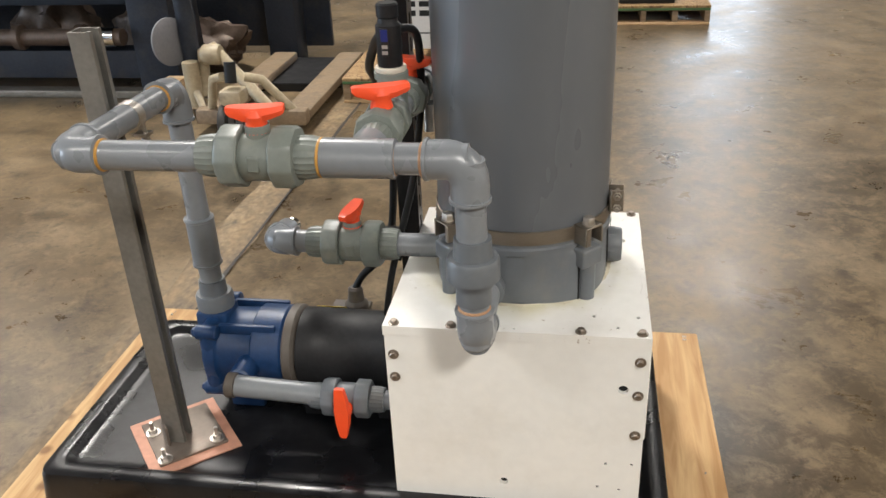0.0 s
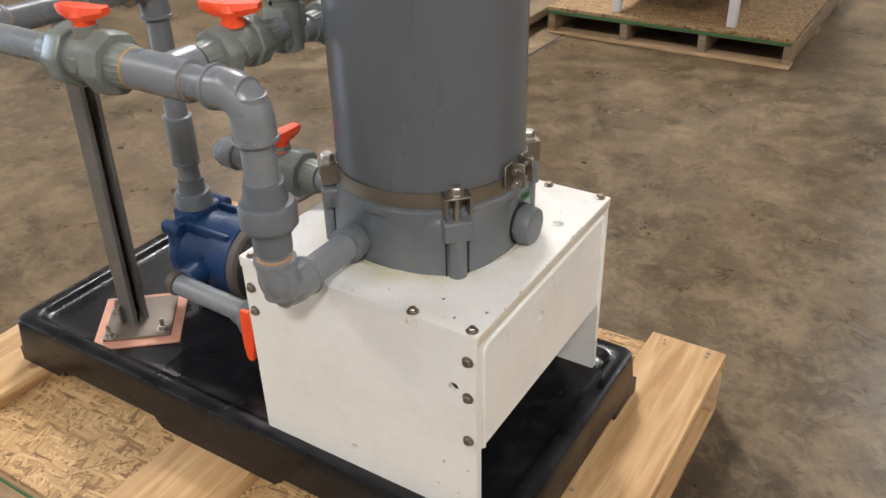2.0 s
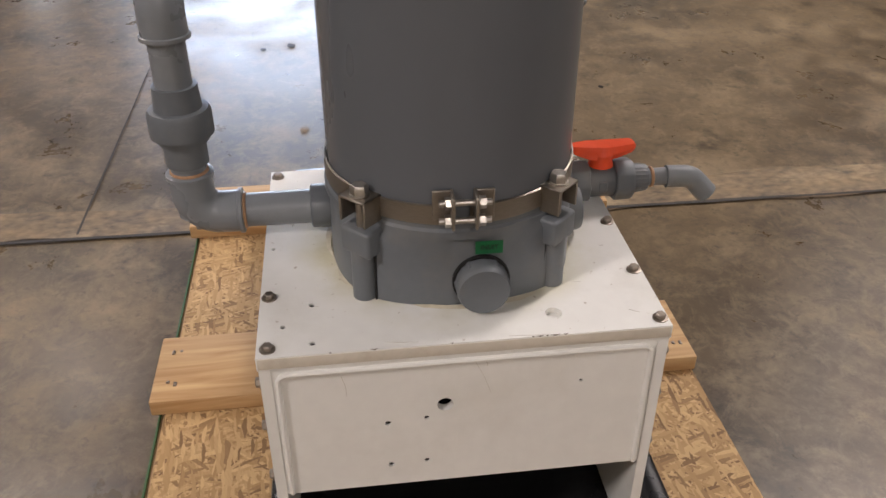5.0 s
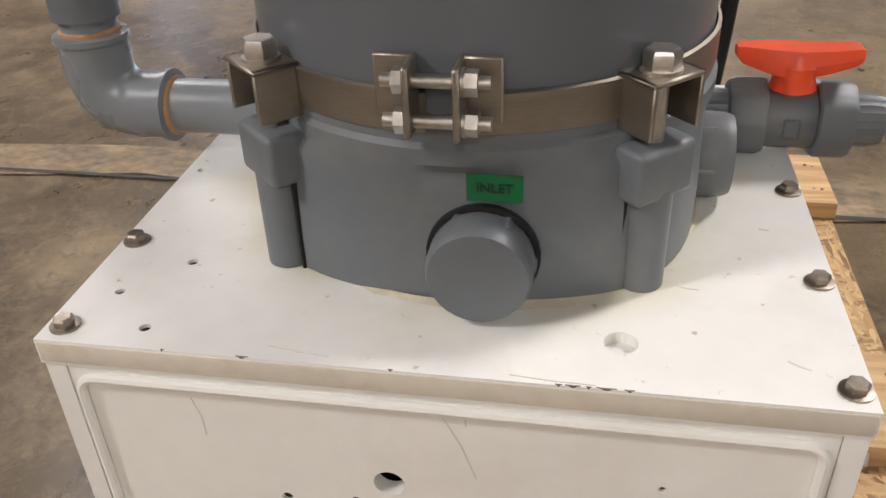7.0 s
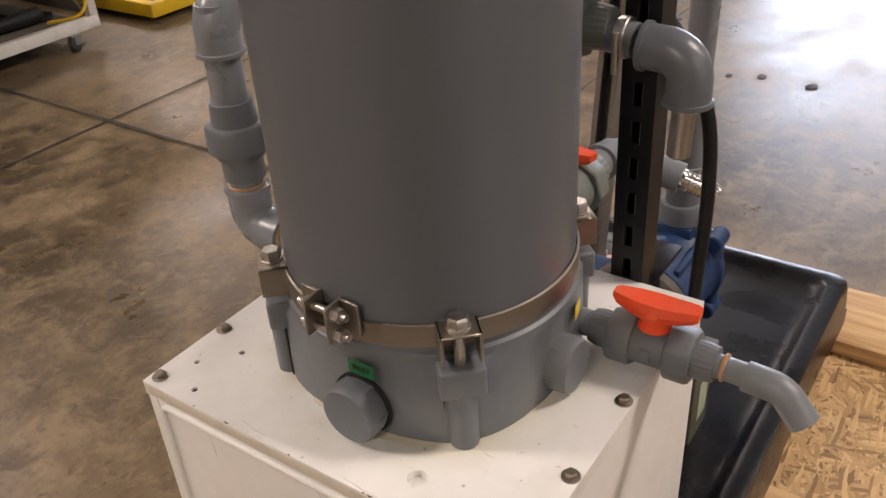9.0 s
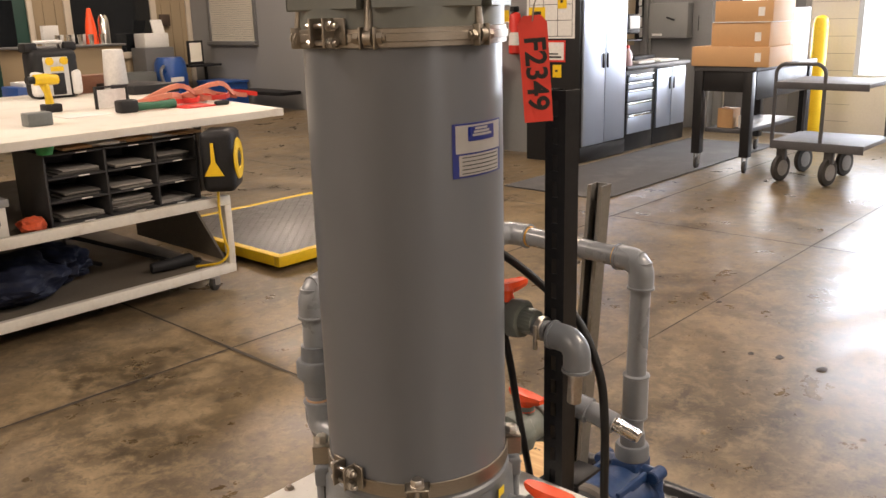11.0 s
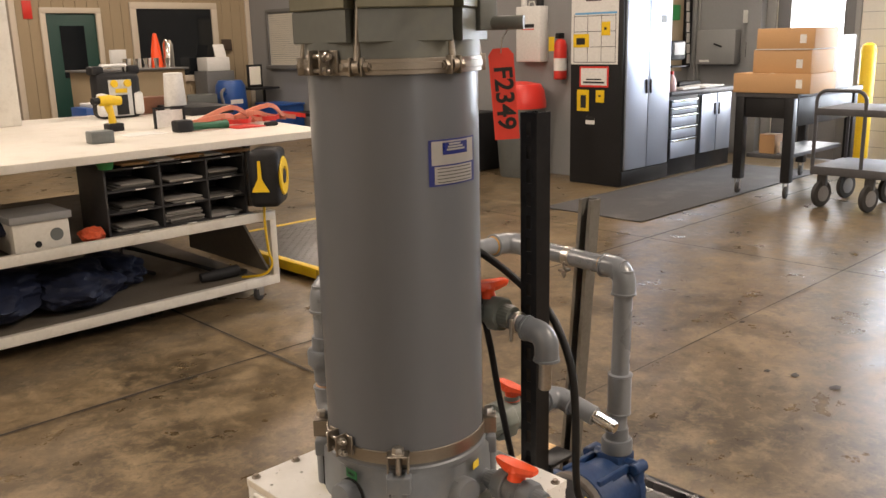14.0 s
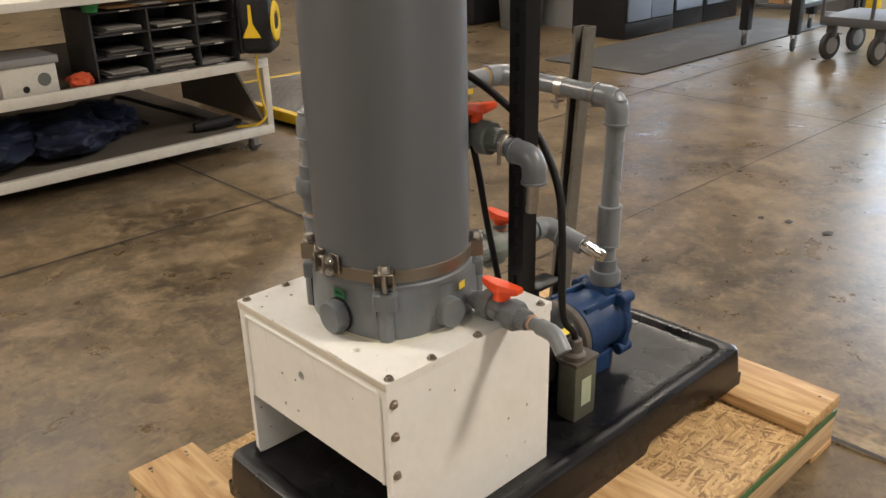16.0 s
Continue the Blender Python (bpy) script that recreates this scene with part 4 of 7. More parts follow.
for i in range(121):
    w = 2 * math.pi * i / 120
    wob = noise.fractal(Vector((math.cos(w) * 2.2, math.sin(w) * 2.2, 0.3)), 1.0, 2.0, 4)
    r1 = 0.168 + max(0.0, 0.003 + 0.010 * wob)
    cur = [b.verts.new((CX + 0.166 * math.cos(w), CY + 0.166 * math.sin(w), 0.6738)), b.verts.new((CX + r1 * math.cos(w), CY + r1 * math.sin(w), 0.6724))]
    if prev:
        b.faces.new((prev[0], prev[1], cur[1], cur[0]))
    prev = cur
part("sealant_residue", b, mat("yellowed_sealant", (0.60, 0.55, 0.42), 0.6, vary=0.15, scale=20, stain=(0.25, 0.16, 0.08), stain_amount=0.6, stain_scale=16), tower, "yellowed sealant squeezed out round the base")

# ---- pipework ----
PR = 0.0241


def collar(p, axis, r, length, material, parent, name="coupling"):
    a = Vector(axis).normalized()
    return part(name, lathe(bm_new(), Vector(p) - a * length / 2, a, [(r - 0.003, 0), (r, 0.002), (r, length - 0.002), (r - 0.003, length)], 28), material, parent)


def glue_ring(p, axis, parent, material=GLUE_DULL, r=PR):
    a = Vector(axis).normalized()
    part("cement_ring", lathe(bm_new(), Vector(p) - a * 0.0025, a, [(r + 0.0002, 0), (r + 0.0024, 0.0015), (r + 0.0024, 0.0045), (r + 0.0002, 0.006)], 24), material, parent, "bead of orange pipe cement")


def union(p, axis, s, parent):
    a = Vector(axis).normalized()
    o = Vector(p)
    b = lathe(bm_new(), o, a, [(PR * 1.20 * s, -0.062), (PR * 1.20 * s, -0.030), (PR * 1.42 * s, -0.028), (PR * 1.42 * s, -0.019), (PR * 1.75 * s, -0.018), (PR * 1.75 * s, 0.012), (PR * 1.62 * s, 0.018), (PR * 1.30 * s, 0.019), (PR * 1.22 * s, 0.050)], 36)
    part("union", b, PVC_CAST, parent, "grey plastic pipe union")


front = thing("pipe_loop", "grey plastic pipe loop with elbows and unions from pump to filter", "pipe")
E1, E2, E3, E4, E5 = (-0.050, -0.345, 0.708), (-0.053, -0.346, 1.027), (-0.705, -0.330, 1.017), (-0.704, 0.064, 1.004), (-0.694, 0.060, 0.50)
VIN = (-0.050, -0.150, 0.708)
for a, b_ in ((VIN, E1), (E1, E2), (E2, (-0.27, -0.343, 1.025)), ((-0.46, -0.338, 1.021), E3), (E3, E4), (E4, E5)):
    part("pipe", cyl(bm_new(), a, b_, PR, 28), PVC, front)
for a, c, b_ in ((VIN, E1, E2), (E1, E2, E3), (E2, E3, E4), (E3, E4, E5)):
    part("elbow", elbow_bm(a, c, b_, PR), PVC, front)
glue_ring((-0.051, -0.345, 0.775), (0, 0, 1), front)
glue_ring((-0.051, -0.345, 0.883), (0, 0, 1), front)
glue_ring((-0.122, -0.345, 1.026), (1, 0, 0), front)
glue_ring((-0.164, -0.345, 1.025), (1, 0, 0), front)
glue_ring((-0.050, -0.278, 0.708), (0, 1, 0), front)
glue_ring((-0.638, -0.332, 1.018), (1, 0, 0), front, GLUE)
glue_ring((-0.705, -0.262, 1.015), (0, 1, 0), front, GLUE)
glue_ring((-0.704, -0.005, 1.006), (0, 1, 0), front, GLUE)
collar((-0.050, -0.170, 0.708), (0, 1, 0), 0.031, 0.030, PVC_CAST, front, "port_collar")
union((-0.051, -0.345, 0.850), (0, 0, 1), 1.0, front)
# Branch tee on the top run, and the reducing couplings above the pump.
tee = lathe(bm_new(), (-0.275, -0.343, 1.025), (1, 0, 0), [(0.027, 0), (0.0305, 0.002), (0.0305, 0.112), (0.027, 0.114)], 28)
cyl(tee, (-0.215, -0.343, 1.025), (-0.213, -0.288, 1.025), 0.029, 24)
part("tee", tee, PVC, front)
collar((-0.698, 0.062, 0.667), (0, 0, 1), 0.0305, 0.115, PVC, front)
collar((-0.699, 0.062, 0.720), (0, 0, 1), 0.0325, 0.008, PVC, front)
collar((-0.697, 0.061, 0.613), (0, 0, 1), 0.0325, 0.008, PVC, front)
union((-0.695, 0.060, 0.522), (0, 0, 1), 0.98, front)


def valve(name, label, center, axis, up, s, handle_turn=0.0, material=CPVC, stubs=(0.0, 0.0), reach=1.0, rise=0.036, long=1.0):
    """A true-union ball valve: ball housing, two ribbed union nuts, end collars and a red lever. s scales it to the pipe."""
    ob = thing(name, label, "valve", "red-handled ball valves")
    o, a, u = Vector(center), Vector(axis).normalized(), Vector(up).normalized()
    body = lathe(bm_new(), o - a * 0.032 * s * long, a, [(0.036 * s, 0), (0.038 * s, 0.004 * s), (0.038 * s, 0.060 * s * long), (0.036 * s, 0.064 * s * long)], 32)
    cyl(body, o, o + u * 0.052 * s, 0.019 * s, 20)
    side = a.cross(u)
    bx(body, (-0.010 * s, -0.012 * s, 0), (0.010 * s, 0.012 * s, 0.0395 * s), 0.002 * s, 1, facing(o, a, u))
    part("body", body, material, ob)
    for k in (-1, 1):
        nut = lathe(bm_new(), o + a * k * 0.024 * s * long, a * k, [(0.0440 * s, 0), (0.0465 * s, 0.003 * s), (0.0465 * s, 0.030 * s * long), (0.043 * s, 0.036 * s * long), (0.034 * s, 0.037 * s * long)], 48, ribs=0.0022 * s)
        part("union_nut", nut, material, ob)
        col = lathe(bm_new(), o + a * k * 0.060 * s * long, a * k, [(0.033 * s, 0), (0.0335 * s, 0.020 * s), (0.0305 * s, 0.036 * s)], 44, ridges=0.0013 * s)
        part("end_collar", col, material, ob)
    for k, length in zip((-1, 1), stubs):
        if length:
            part("pipe_stub", cyl(bm_new(), o + a * k * 0.09 * s * long, o + a * k * (0.09 * s * long + length), PR * s, 24), PVC, ob)
    ha = Matrix.Rotation(radians(handle_turn), 3, u) @ a
    hs = u.cross(ha)
    hz = max(0.056 * s, 0.036) + rise - 0.036
    # Lever: a wedge-shaped blade, wider and higher towards one end, on a short waisted hub.
    b = lathe(bm_new(), o + u * 0.040 * s, u, [(0.019, 0), (0.016, hz - 0.040 * s), (0.020, hz - 0.040 * s + 0.010), (0.016, hz - 0.040 * s + 0.020)], 18)
    rows = []
    for f, w, lo, hi in ((-0.047, 0.0065, 0.016, 0.024), (-0.042, 0.010, 0.011, 0.025), (-0.021, 0.016, 0.004, 0.024), (0.0, 0.018, 0.000, 0.023), (0.021, 0.016, 0.004, 0.023), (0.042, 0.0125, 0.010, 0.024), (0.047, 0.010, 0.013, 0.023)):
        c = o + ha * f * reach + u * hz
        rows.append([b.verts.new(c + hs * p + u * q) for p, q in ((-w * 0.75, lo), (w * 0.75, lo), (w, (lo + hi) / 2), (w * 0.8, hi), (-w * 0.8, hi), (-w, (lo + hi) / 2))])
    for p, q in zip(rows, rows[1:]):
        for i in range(6):
            b.faces.new((p[i], p[(i + 1) % 6], q[(i + 1) % 6], q[i]))
    b.faces.new(rows[0])
    b.faces.new(rows[-1][::-1])
    part("handle", b, RED, ob, "orange-red lever handle")
    return ob


valve("ball_valve", "greenish-grey plastic ball valve with red lever on the top pipe run", (-0.372, -0.340, 1.024), (1, 0, 0), (0, 0, 1), 1.0, 12, reach=0.92)
glue_ring((-0.276, -0.343, 1.025), (1, 0, 0), front, GLUE, 0.0285)
v2 = valve("ball_valve", "grey plastic ball valve with red lever behind the branch tee", (-0.212, -0.203, 1.026), (0, 1, 0), (0, 0, 1), 0.82, -66, stubs=(0.02, 0.03))
v2b = valve("ball_valve", "grey plastic ball valve with red lever beside the black channel post", (-0.213, 0.045, 1.008), (0, 1, 0), (0, 0, 1), 0.78, 70, stubs=(0.03, 0.0))
v3 = valve("ball_valve", "grey plastic drain valve with red lever beside the filter base", (-0.341, 0.0, 0.705), (1, 0, 0), (0, 0, 1), 0.98, 83, stubs=(0.075, 0.106))
v4 = valve("ball_valve", "small grey plastic drain valve with red lever over the box edge", (-0.078, 0.246, 0.706), (0, 1, 0), (0, 0, 1), 0.66, 3, PVC_CAST, stubs=(0.05, 0.0), reach=1.02, long=1.22)
v5 = valve("ball_valve", "grey plastic suction valve with upright red lever beside the box", (-0.360, -0.092, 0.384), (1, 0, 0), (0, -1, 0), 0.84, 90, PVC_CAST, stubs=(0.0, 0.058), reach=1.3, rise=0.024)

outlet = thing("outlet_spout", "grey elbow and threaded nipple on the upper drain line", "pipe")
part("pipe", cyl(bm_new(), (-0.213, 0.11, 1.002), (-0.212, 0.15, 0.998), 0.020, 20), PVC, outlet)
part("hose_clamp", lathe(bm_new(), (-0.213, 0.128, 1.0), (0, 1, 0), [(0.0225, 0), (0.0235, 0.001), (0.0235, 0.012), (0.0225, 0.013)], 24), BOLT, outlet)
part("clamp_screw", cyl(bm_new(), (-0.190, 0.134, 1.012), (-0.190, 0.134, 0.965), 0.004, 10), BOLT, outlet)
part("elbow", elbow_bm((-0.212, 0.12, 0.996), (-0.211, 0.213, 0.992), (-0.211, 0.213, 0.9), 0.0205), PVC_CAST, outlet)
nip = lathe(bm_new(), (-0.211, 0.211, 0.942), (0, -0.04, -1), [(0.018, 0), (0.018, 0.012), (0.0135, 0.013), (0.0135, 0.068), (0.0115, 0.070)], 20)
part("nipple", nip, BOLT, outlet, "stained brass nipple")

drain = thing("drain_elbow", "grey elbow with bright threaded nipple on the lower drain", "pipe")
part("elbow", elbow_bm((-0.436, 0.0, 0.705), (-0.510, 0.0, 0.702), (-0.518, 0.09, 0.682), 0.0225, 0.05), PVC, drain)
part("pipe", cyl(bm_new(), (-0.514, 0.04, 0.694), (-0.521, 0.112, 0.676), 0.0245, 22), PVC, drain)
nip = bmesh.new()
prof = [(0.017, 0.0)]
for i in range(9):
    prof += [(0.0165, 0.004 + i * 0.006), (0.0150, 0.0075 + i * 0.006)]
lathe(nip, (-0.521, 0.111, 0.676), (-0.09, 1, -0.28), prof + [(0.013, 0.062)], 22)
part("nipple", nip, CHROME, drain, "bright threaded nipple")

spout = thing("drain_spout", "small grey pipe with a bent spout past the box edge", "pipe")
part("pipe", cyl(bm_new(), (-0.078, 0.305, 0.706), (-0.076, 0.360, 0.706), 0.0135, 20), PVC, spout)
pts = [(-0.076, 0.350, 0.706)] + arc_corner((-0.076, 0.33, 0.706), (-0.073, 0.388, 0.706), (-0.068, 0.425, 0.668), 0.03, 6) + [(-0.068, 0.416, 0.677)]
part("bend", sweep(bm_new(), pts, 0.0170, 22), PVC, spout)
glue_ring((-0.078, 0.326, 0.706), (0, 1, 0), spout, GLUE_DULL, 0.0135)

# Suction line from the pump to the valve beside the box.
suction = thing("suction_pipe", "short grey suction pipe between pump and valve", "pipe")
part("pipe", cyl(bm_new(), (-0.615, -0.10, 0.404), (-0.405, -0.094, 0.388), 0.0235, 24), PVC, suction)
collar((-0.612, -0.10, 0.404), (1, 0, -0.08), 0.027, 0.022, MOTOR_GREY, suction, "threaded_end")
collar((-0.246, -0.092, 0.384), (1, 0, 0), 0.033, 0.030, PVC_CAST, suction)

# ---- pump ----
pump = thing("pump", "blue-painted pump head on a black motor, bolted to the skid", "pump")
PY, PZ = 0.058, 0.405
b = lathe(bm_new(), (-0.728, PY, PZ), (1, 0, 0), [(0.045, 0), (0.066, 0.006), (0.090, 0.012), (0.094, 0.018), (0.094, 0.040), (0.088, 0.044), (0.084, 0.05), (0.086, 0.12), (0.094, 0.126), (0.094, 0.188), (0.088, 0.194)], 40)
part("head", b, BLUE_PUMP, pump, "blue cast pump head")
for k in range(4):
    w = radians(45 + 90 * k)
    d = Vector((0, math.cos(w), math.sin(w)))
    c = Vector((-0.726, PY, PZ)) + d * 0.104
    b = cyl(bm_new(), c, c + Vector((0.05, 0, 0)), 0.017, 14, 0.003)
    hexbolt(b, c, (-1, 0, 0), 0.009, 0.008)
    part("lug", b, BLUE_PUMP, pump)
part("flange", box_bm((-0.722, PY - 0.088, PZ - 0.088), (-0.682, PY + 0.088, PZ + 0.088), 0.018, 3), BLUE_PUMP, pump)
for dy_ in (-0.055, 0.055):
    part("rib", box_bm((-0.68, PY + dy_ - 0.006, PZ + 0.062), (-0.55, PY + dy_ + 0.006, PZ + 0.086), 0.004), BLUE_PUMP, pump)
b = box_bm((-0.742, PY - 0.036, PZ + 0.05), (-0.666, PY + 0.036, PZ + 0.098), 0.008)
cyl(b, (-0.704, PY, PZ + 0.05), (-0.704, PY, 0.468 + 0.03), 0.030, 28)
part("outlet_port", b, BLUE_PUMP, pump)
part("inlet_port", cyl(bm_new(), (-0.612, 0.02, 0.404), (-0.612, -0.085, 0.404), 0.027, 20, 0.004), BLUE_PUMP, pump)
part("bracket", lathe(bm_new(), (-0.535, PY, PZ), (1, 0, 0), [(0.090, 0), (0.097, 0.004), (0.097, 0.022), (0.092, 0.027), (0.086, 0.030)], 40), MOTOR_GREY, pump, "rusty grey bracket ring")
motor = part("motor", lathe(bm_new(), (-0.506, PY, PZ), (1, 0, 0), [(0.080, 0), (0.092, 0.004), (0.092, 0.05), (0.0905, 0.052), (0.0905, 0.19), (0.092, 0.192), (0.092, 0.243), (0.078, 0.254)], 48), MOTOR_BLACK, pump, "black motor")
part("warning_label", box_bm((-0.035, -0.009, 0), (0.035, 0.009, 0.0008), 0, m=facing((-0.455, PY + 0.068, PZ + 0.0645), (-1, 0, 0), (0, -0.70, 0.72))), YELLOW, motor, "yellow warning label")
for x0, x1 in ((-0.50, -0.46), (-0.33, -0.29)):
    part("foot", box_bm((x0, PY - 0.075, 0.2706), (x1, PY + 0.075, 0.335), 0.005), MOTOR_BLACK, pump)
part("pump_foot", box_bm((-0.68, PY - 0.06, 0.2706), (-0.60, PY + 0.06, 0.33), 0.006), BLUE_PUMP, pump)

for child in pump.children:
    child.location.x += 0.010

jbox = thing("junction_box", "grey-green metal electrical box with a pale label on the skid", "electrical box")
part("housing", box_bm((-0.462, 0.158, 0.2706), (-0.378, 0.215, 0.425), 0.005), mat("olive_grey_box_paint", (0.10, 0.098, 0.07), 0.45, vary=0.2, scale=14), jbox)
part("label", box_bm((-0.440, 0.2152, 0.310), (-0.402, 0.2160, 0.385), 0), mat("pale_green_label", (0.42, 0.47, 0.33), 0.5), jbox, "pale label")
part("cover", box_bm((-0.466, 0.154, 0.4252), (-0.374, 0.219, 0.437), 0.003), MOTOR_GREY, jbox)
part("gland", lathe(bm_new(), (-0.405, 0.188, 0.4372), (0, 0, 1), [(0.028, 0), (0.028, 0.012), (0.020, 0.02), (0.017, 0.05), (0.012, 0.055)], 20), MOTOR_GREY, jbox)

# ---- posts ----
def channel(x, y, z0, z1, w, d, t, open_dir):
    """Slotted strut: a C section with inward lips, open towards open_dir (a unit x/y vector)."""
    b = bmesh.new()
    o = Vector(open_dir)
    s = Vector((-o.y, o.x))
    pts = [(-w / 2, d / 2), (-w / 2, -d / 2), (w / 2, -d / 2), (w / 2, d / 2), (w / 4, d / 2), (w / 4, d / 2 - 0.007), (w / 4 + t, d / 2 - 0.007), (w / 4 + t, d / 2 - t), (w / 2 - t, d / 2 - t), (w / 2 - t, -d / 2 + t), (-w / 2 + t, -d / 2 + t), (-w / 2 + t, d / 2 - t), (-w / 4 - t, d / 2 - t), (-w / 4 - t, d / 2 - 0.007), (-w / 4, d / 2 - 0.007), (-w / 4, d / 2)]
    rows = [[b.verts.new((x + s.x * p + o.x * q, y + s.y * p + o.y * q, z)) for p, q in pts] for z in (z0, z1)]
    n = len(pts)
    for i in range(n):
        b.faces.new((rows[0][i], rows[0][(i + 1) % n], rows[1][(i + 1) % n], rows[1][i]))
    b.faces.new(rows[0][::-1])
    b.faces.new(rows[1])
    return b


post = thing("channel_post", "raw grey steel channel post bolted onto a salmon pad", "post")
bm = channel(-0.738, -0.136, 0.284, 1.160, 0.0415, 0.0415, 0.003, (1, 0))
for v in bm.verts:
    lean = (v.co.z - 0.284) / 0.876
    v.co.x -= 0.030 * lean
    v.co.y += 0.040 * lean
part("channel", bm, GREY_STEEL, post)
pm = Matrix.Translation((-0.735, -0.121, 0)) @ Matrix.Rotation(radians(40), 4, "Z")
part("pad", box_bm((-0.096, -0.104, 0.2708), (0.096, 0.100, 0.276), 0.002, m=pm), COPPER_PAD, post, "salmon-coloured rubber pad")
part("base_plate", box_bm((-0.074, -0.081, 0.2762), (0.074, 0.079, 0.283), 0.002, m=pm), PLATE, post, "stained steel base plate")
part("gusset", box_bm((-0.042, -0.03, 0.283), (-0.036, 0.012, 0.33), 0.002, m=pm), PLATE, post)
for x, y in ((-0.802, -0.132), (-0.652, -0.132), (-0.736, -0.212)):
    b = lathe(bm_new(), (x, y, 0.283), (0, 0, 1), [(0.016, 0), (0.016, 0.002)], 20)
    lathe(b, (x, y, 0.285), (0, 0, 1), [(0.0095, 0), (0.0095, 0.009)], 6)
    cyl(b, (x, y, 0.294), (x, y, 0.312), 0.0045, 10)
    part("bolt", b, BOLT, post)
b = bm_new()
lathe(b, (-0.706, -0.128, 1.008), (0, 1, 0), [(0.0255, 0), (0.0275, 0.001), (0.0275, 0.024), (0.0255, 0.025)], 28)
bx(b, (-0.700, -0.128, 0.972), (-0.672, -0.103, 0.978), 0.001)
cyl(b, (-0.682, -0.115, 0.955), (-0.682, -0.115, 1.0), 0.004, 10)
lathe(b, (-0.682, -0.115, 0.962), (0, 0, 1), [(0.008, 0), (0.008, 0.006)], 6)
part("pipe_clamp", b, BOLT, post, "zinc strut clamp round the pipe")

black_post = thing("channel_post", "black perforated steel channel post standing behind the filter", "post")
px_, py_ = -0.251, 0.148
b = bmesh.new()
for k in (-1, 1):
    bx(b, (px_ - 0.0215, py_ + k * 0.020 - 0.0015, 0.2706), (px_ + 0.0215, py_ + k * 0.020 + 0.0015, 1.44))
    bx(b, (px_ - 0.0215, py_ + k * 0.0145 - 0.004, 0.2706), (px_ - 0.0185, py_ + k * 0.0145 + 0.004, 1.44))
    bx(b, (px_ + 0.0186, py_ + k * 0.0122 - 0.0062, 0.2706), (px_ + 0.0214, py_ + k * 0.0122 + 0.0062, 1.44))
for i in range(25):
    z = 0.2706 + 0.048 * i
    bx(b, (px_ + 0.0187, py_ - 0.0061, z), (px_ + 0.0213, py_ + 0.0061, min(z + 0.019, 1.44)))
part("channel", b, BLACK_STEEL, black_post, "slotted black channel")
part("bracket", box_bm((-0.36, 0.122, 0.652), (-0.2735, 0.177, 0.660), 0.002), BLACK_STEEL, black_post)
part("bracket_leg", box_bm((-0.281, 0.122, 0.60), (-0.2735, 0.177, 0.6515), 0.002), BLACK_STEEL, black_post)

# ---- sensor on the branch line ----
sensor = thing("pressure_switch", "black pressure switch on a grey adapter above the branch line", "switch")
sx, sy = -0.222, -0.075
b = lathe(bm_new(), (sx, sy, 0.985), (0, 0, 1), [(0.026, 0), (0.026, 0.085), (0.030, 0.086), (0.030, 0.097), (0.026, 0.098)], 28)
bx(b, (sx - 0.023, sy - 0.03, 0.99), (sx + 0.023, sy + 0.03, 1.06), 0.008)
part("adapter", b, CPVC, sensor, "grey plastic adapter with pale collar")
part("bleed_hole", lathe(bm_new(), (sx - 0.004, sy - 0.0262, 1.0655), (0, -1, 0), [(0.0042, 0), (0.0042, 0.0006)], 16), DARK, sensor)
part("collar", lathe(bm_new(), (sx, sy, 1.083), (0, 0, 1), [(0.0265, 0), (0.0275, 0.002), (0.0275, 0.007), (0.0265, 0.009)], 28), WHITE_EDGE, sensor)
b = lathe(bm_new(), (sx, sy, 1.092), (0, 0, 1), [(0.021, 0), (0.022, 0.004), (0.022, 0.07), (0.018, 0.074), (0.017, 0.082), (0.019, 0.084), (0.019, 0.104), (0.016, 0.107)], 28)
part("body", b, MOTOR_BLACK, sensor)
label = part("label", box_bm((sx - 0.010, sy - 0.0228, 1.112), (sx + 0.004, sy - 0.0190, 1.160), 0.001), BLACK_INK, sensor, "small printed label")
part("blue_field", box_bm((sx - 0.009, sy - 0.0234, 1.138), (sx + 0.003, sy - 0.0229, 1.158), 0), BLUE_LABEL, label)
for i in range(2):
    part("print_bar", box_bm((sx - 0.008, sy - 0.0234, 1.116 + i * 0.010), (sx + 0.002, sy - 0.0229, 1.122 + i * 0.010), 0), SILVER_LABEL, label)

cable = thing("cable", "black rubber cable looping from the switch down to the motor box", "cable")
part("sheath", sweep(bm_new(), spline([(-0.232, -0.060, 1.140), (-0.250, -0.035, 1.130), (-0.275, 0.02, 1.095), (-0.30, 0.08, 1.045), (-0.305, 0.150, 0.995), (-0.300, 0.206, 0.90), (-0.300, 0.221, 0.79), (-0.312, 0.216, 0.64), (-0.335, 0.209, 0.57), (-0.385, 0.195, 0.52), (-0.405, 0.188, 0.485)], 8), 0.0088, 12), CABLE, cable)
cable2 = thing("cable", "black rubber cable hanging behind the pressure switch", "cable")
part("sheath", sweep(bm_new(), spline([(-0.212, -0.055, 1.15), (-0.190, 0.0, 1.13), (-0.192, 0.04, 1.04), (-0.205, 0.06, 0.93), (-0.226, 0.065, 0.81), (-0.280, 0.06, 0.61), (-0.300, 0.06, 0.50)], 8), 0.0075, 12), CABLE, cable2)

# ---- hanging tag ----
tag = thing("tag", "red card tag hand-lettered in black, hanging from the vent pipe", "tag")
tm = facing((-0.100, 0.200, 1.484), (-0.70, 0.714, 0), (0.03, 0.0, 1)) @ Matrix.Rotation(radians(3), 4, "Z")
tb = bmesh.new()
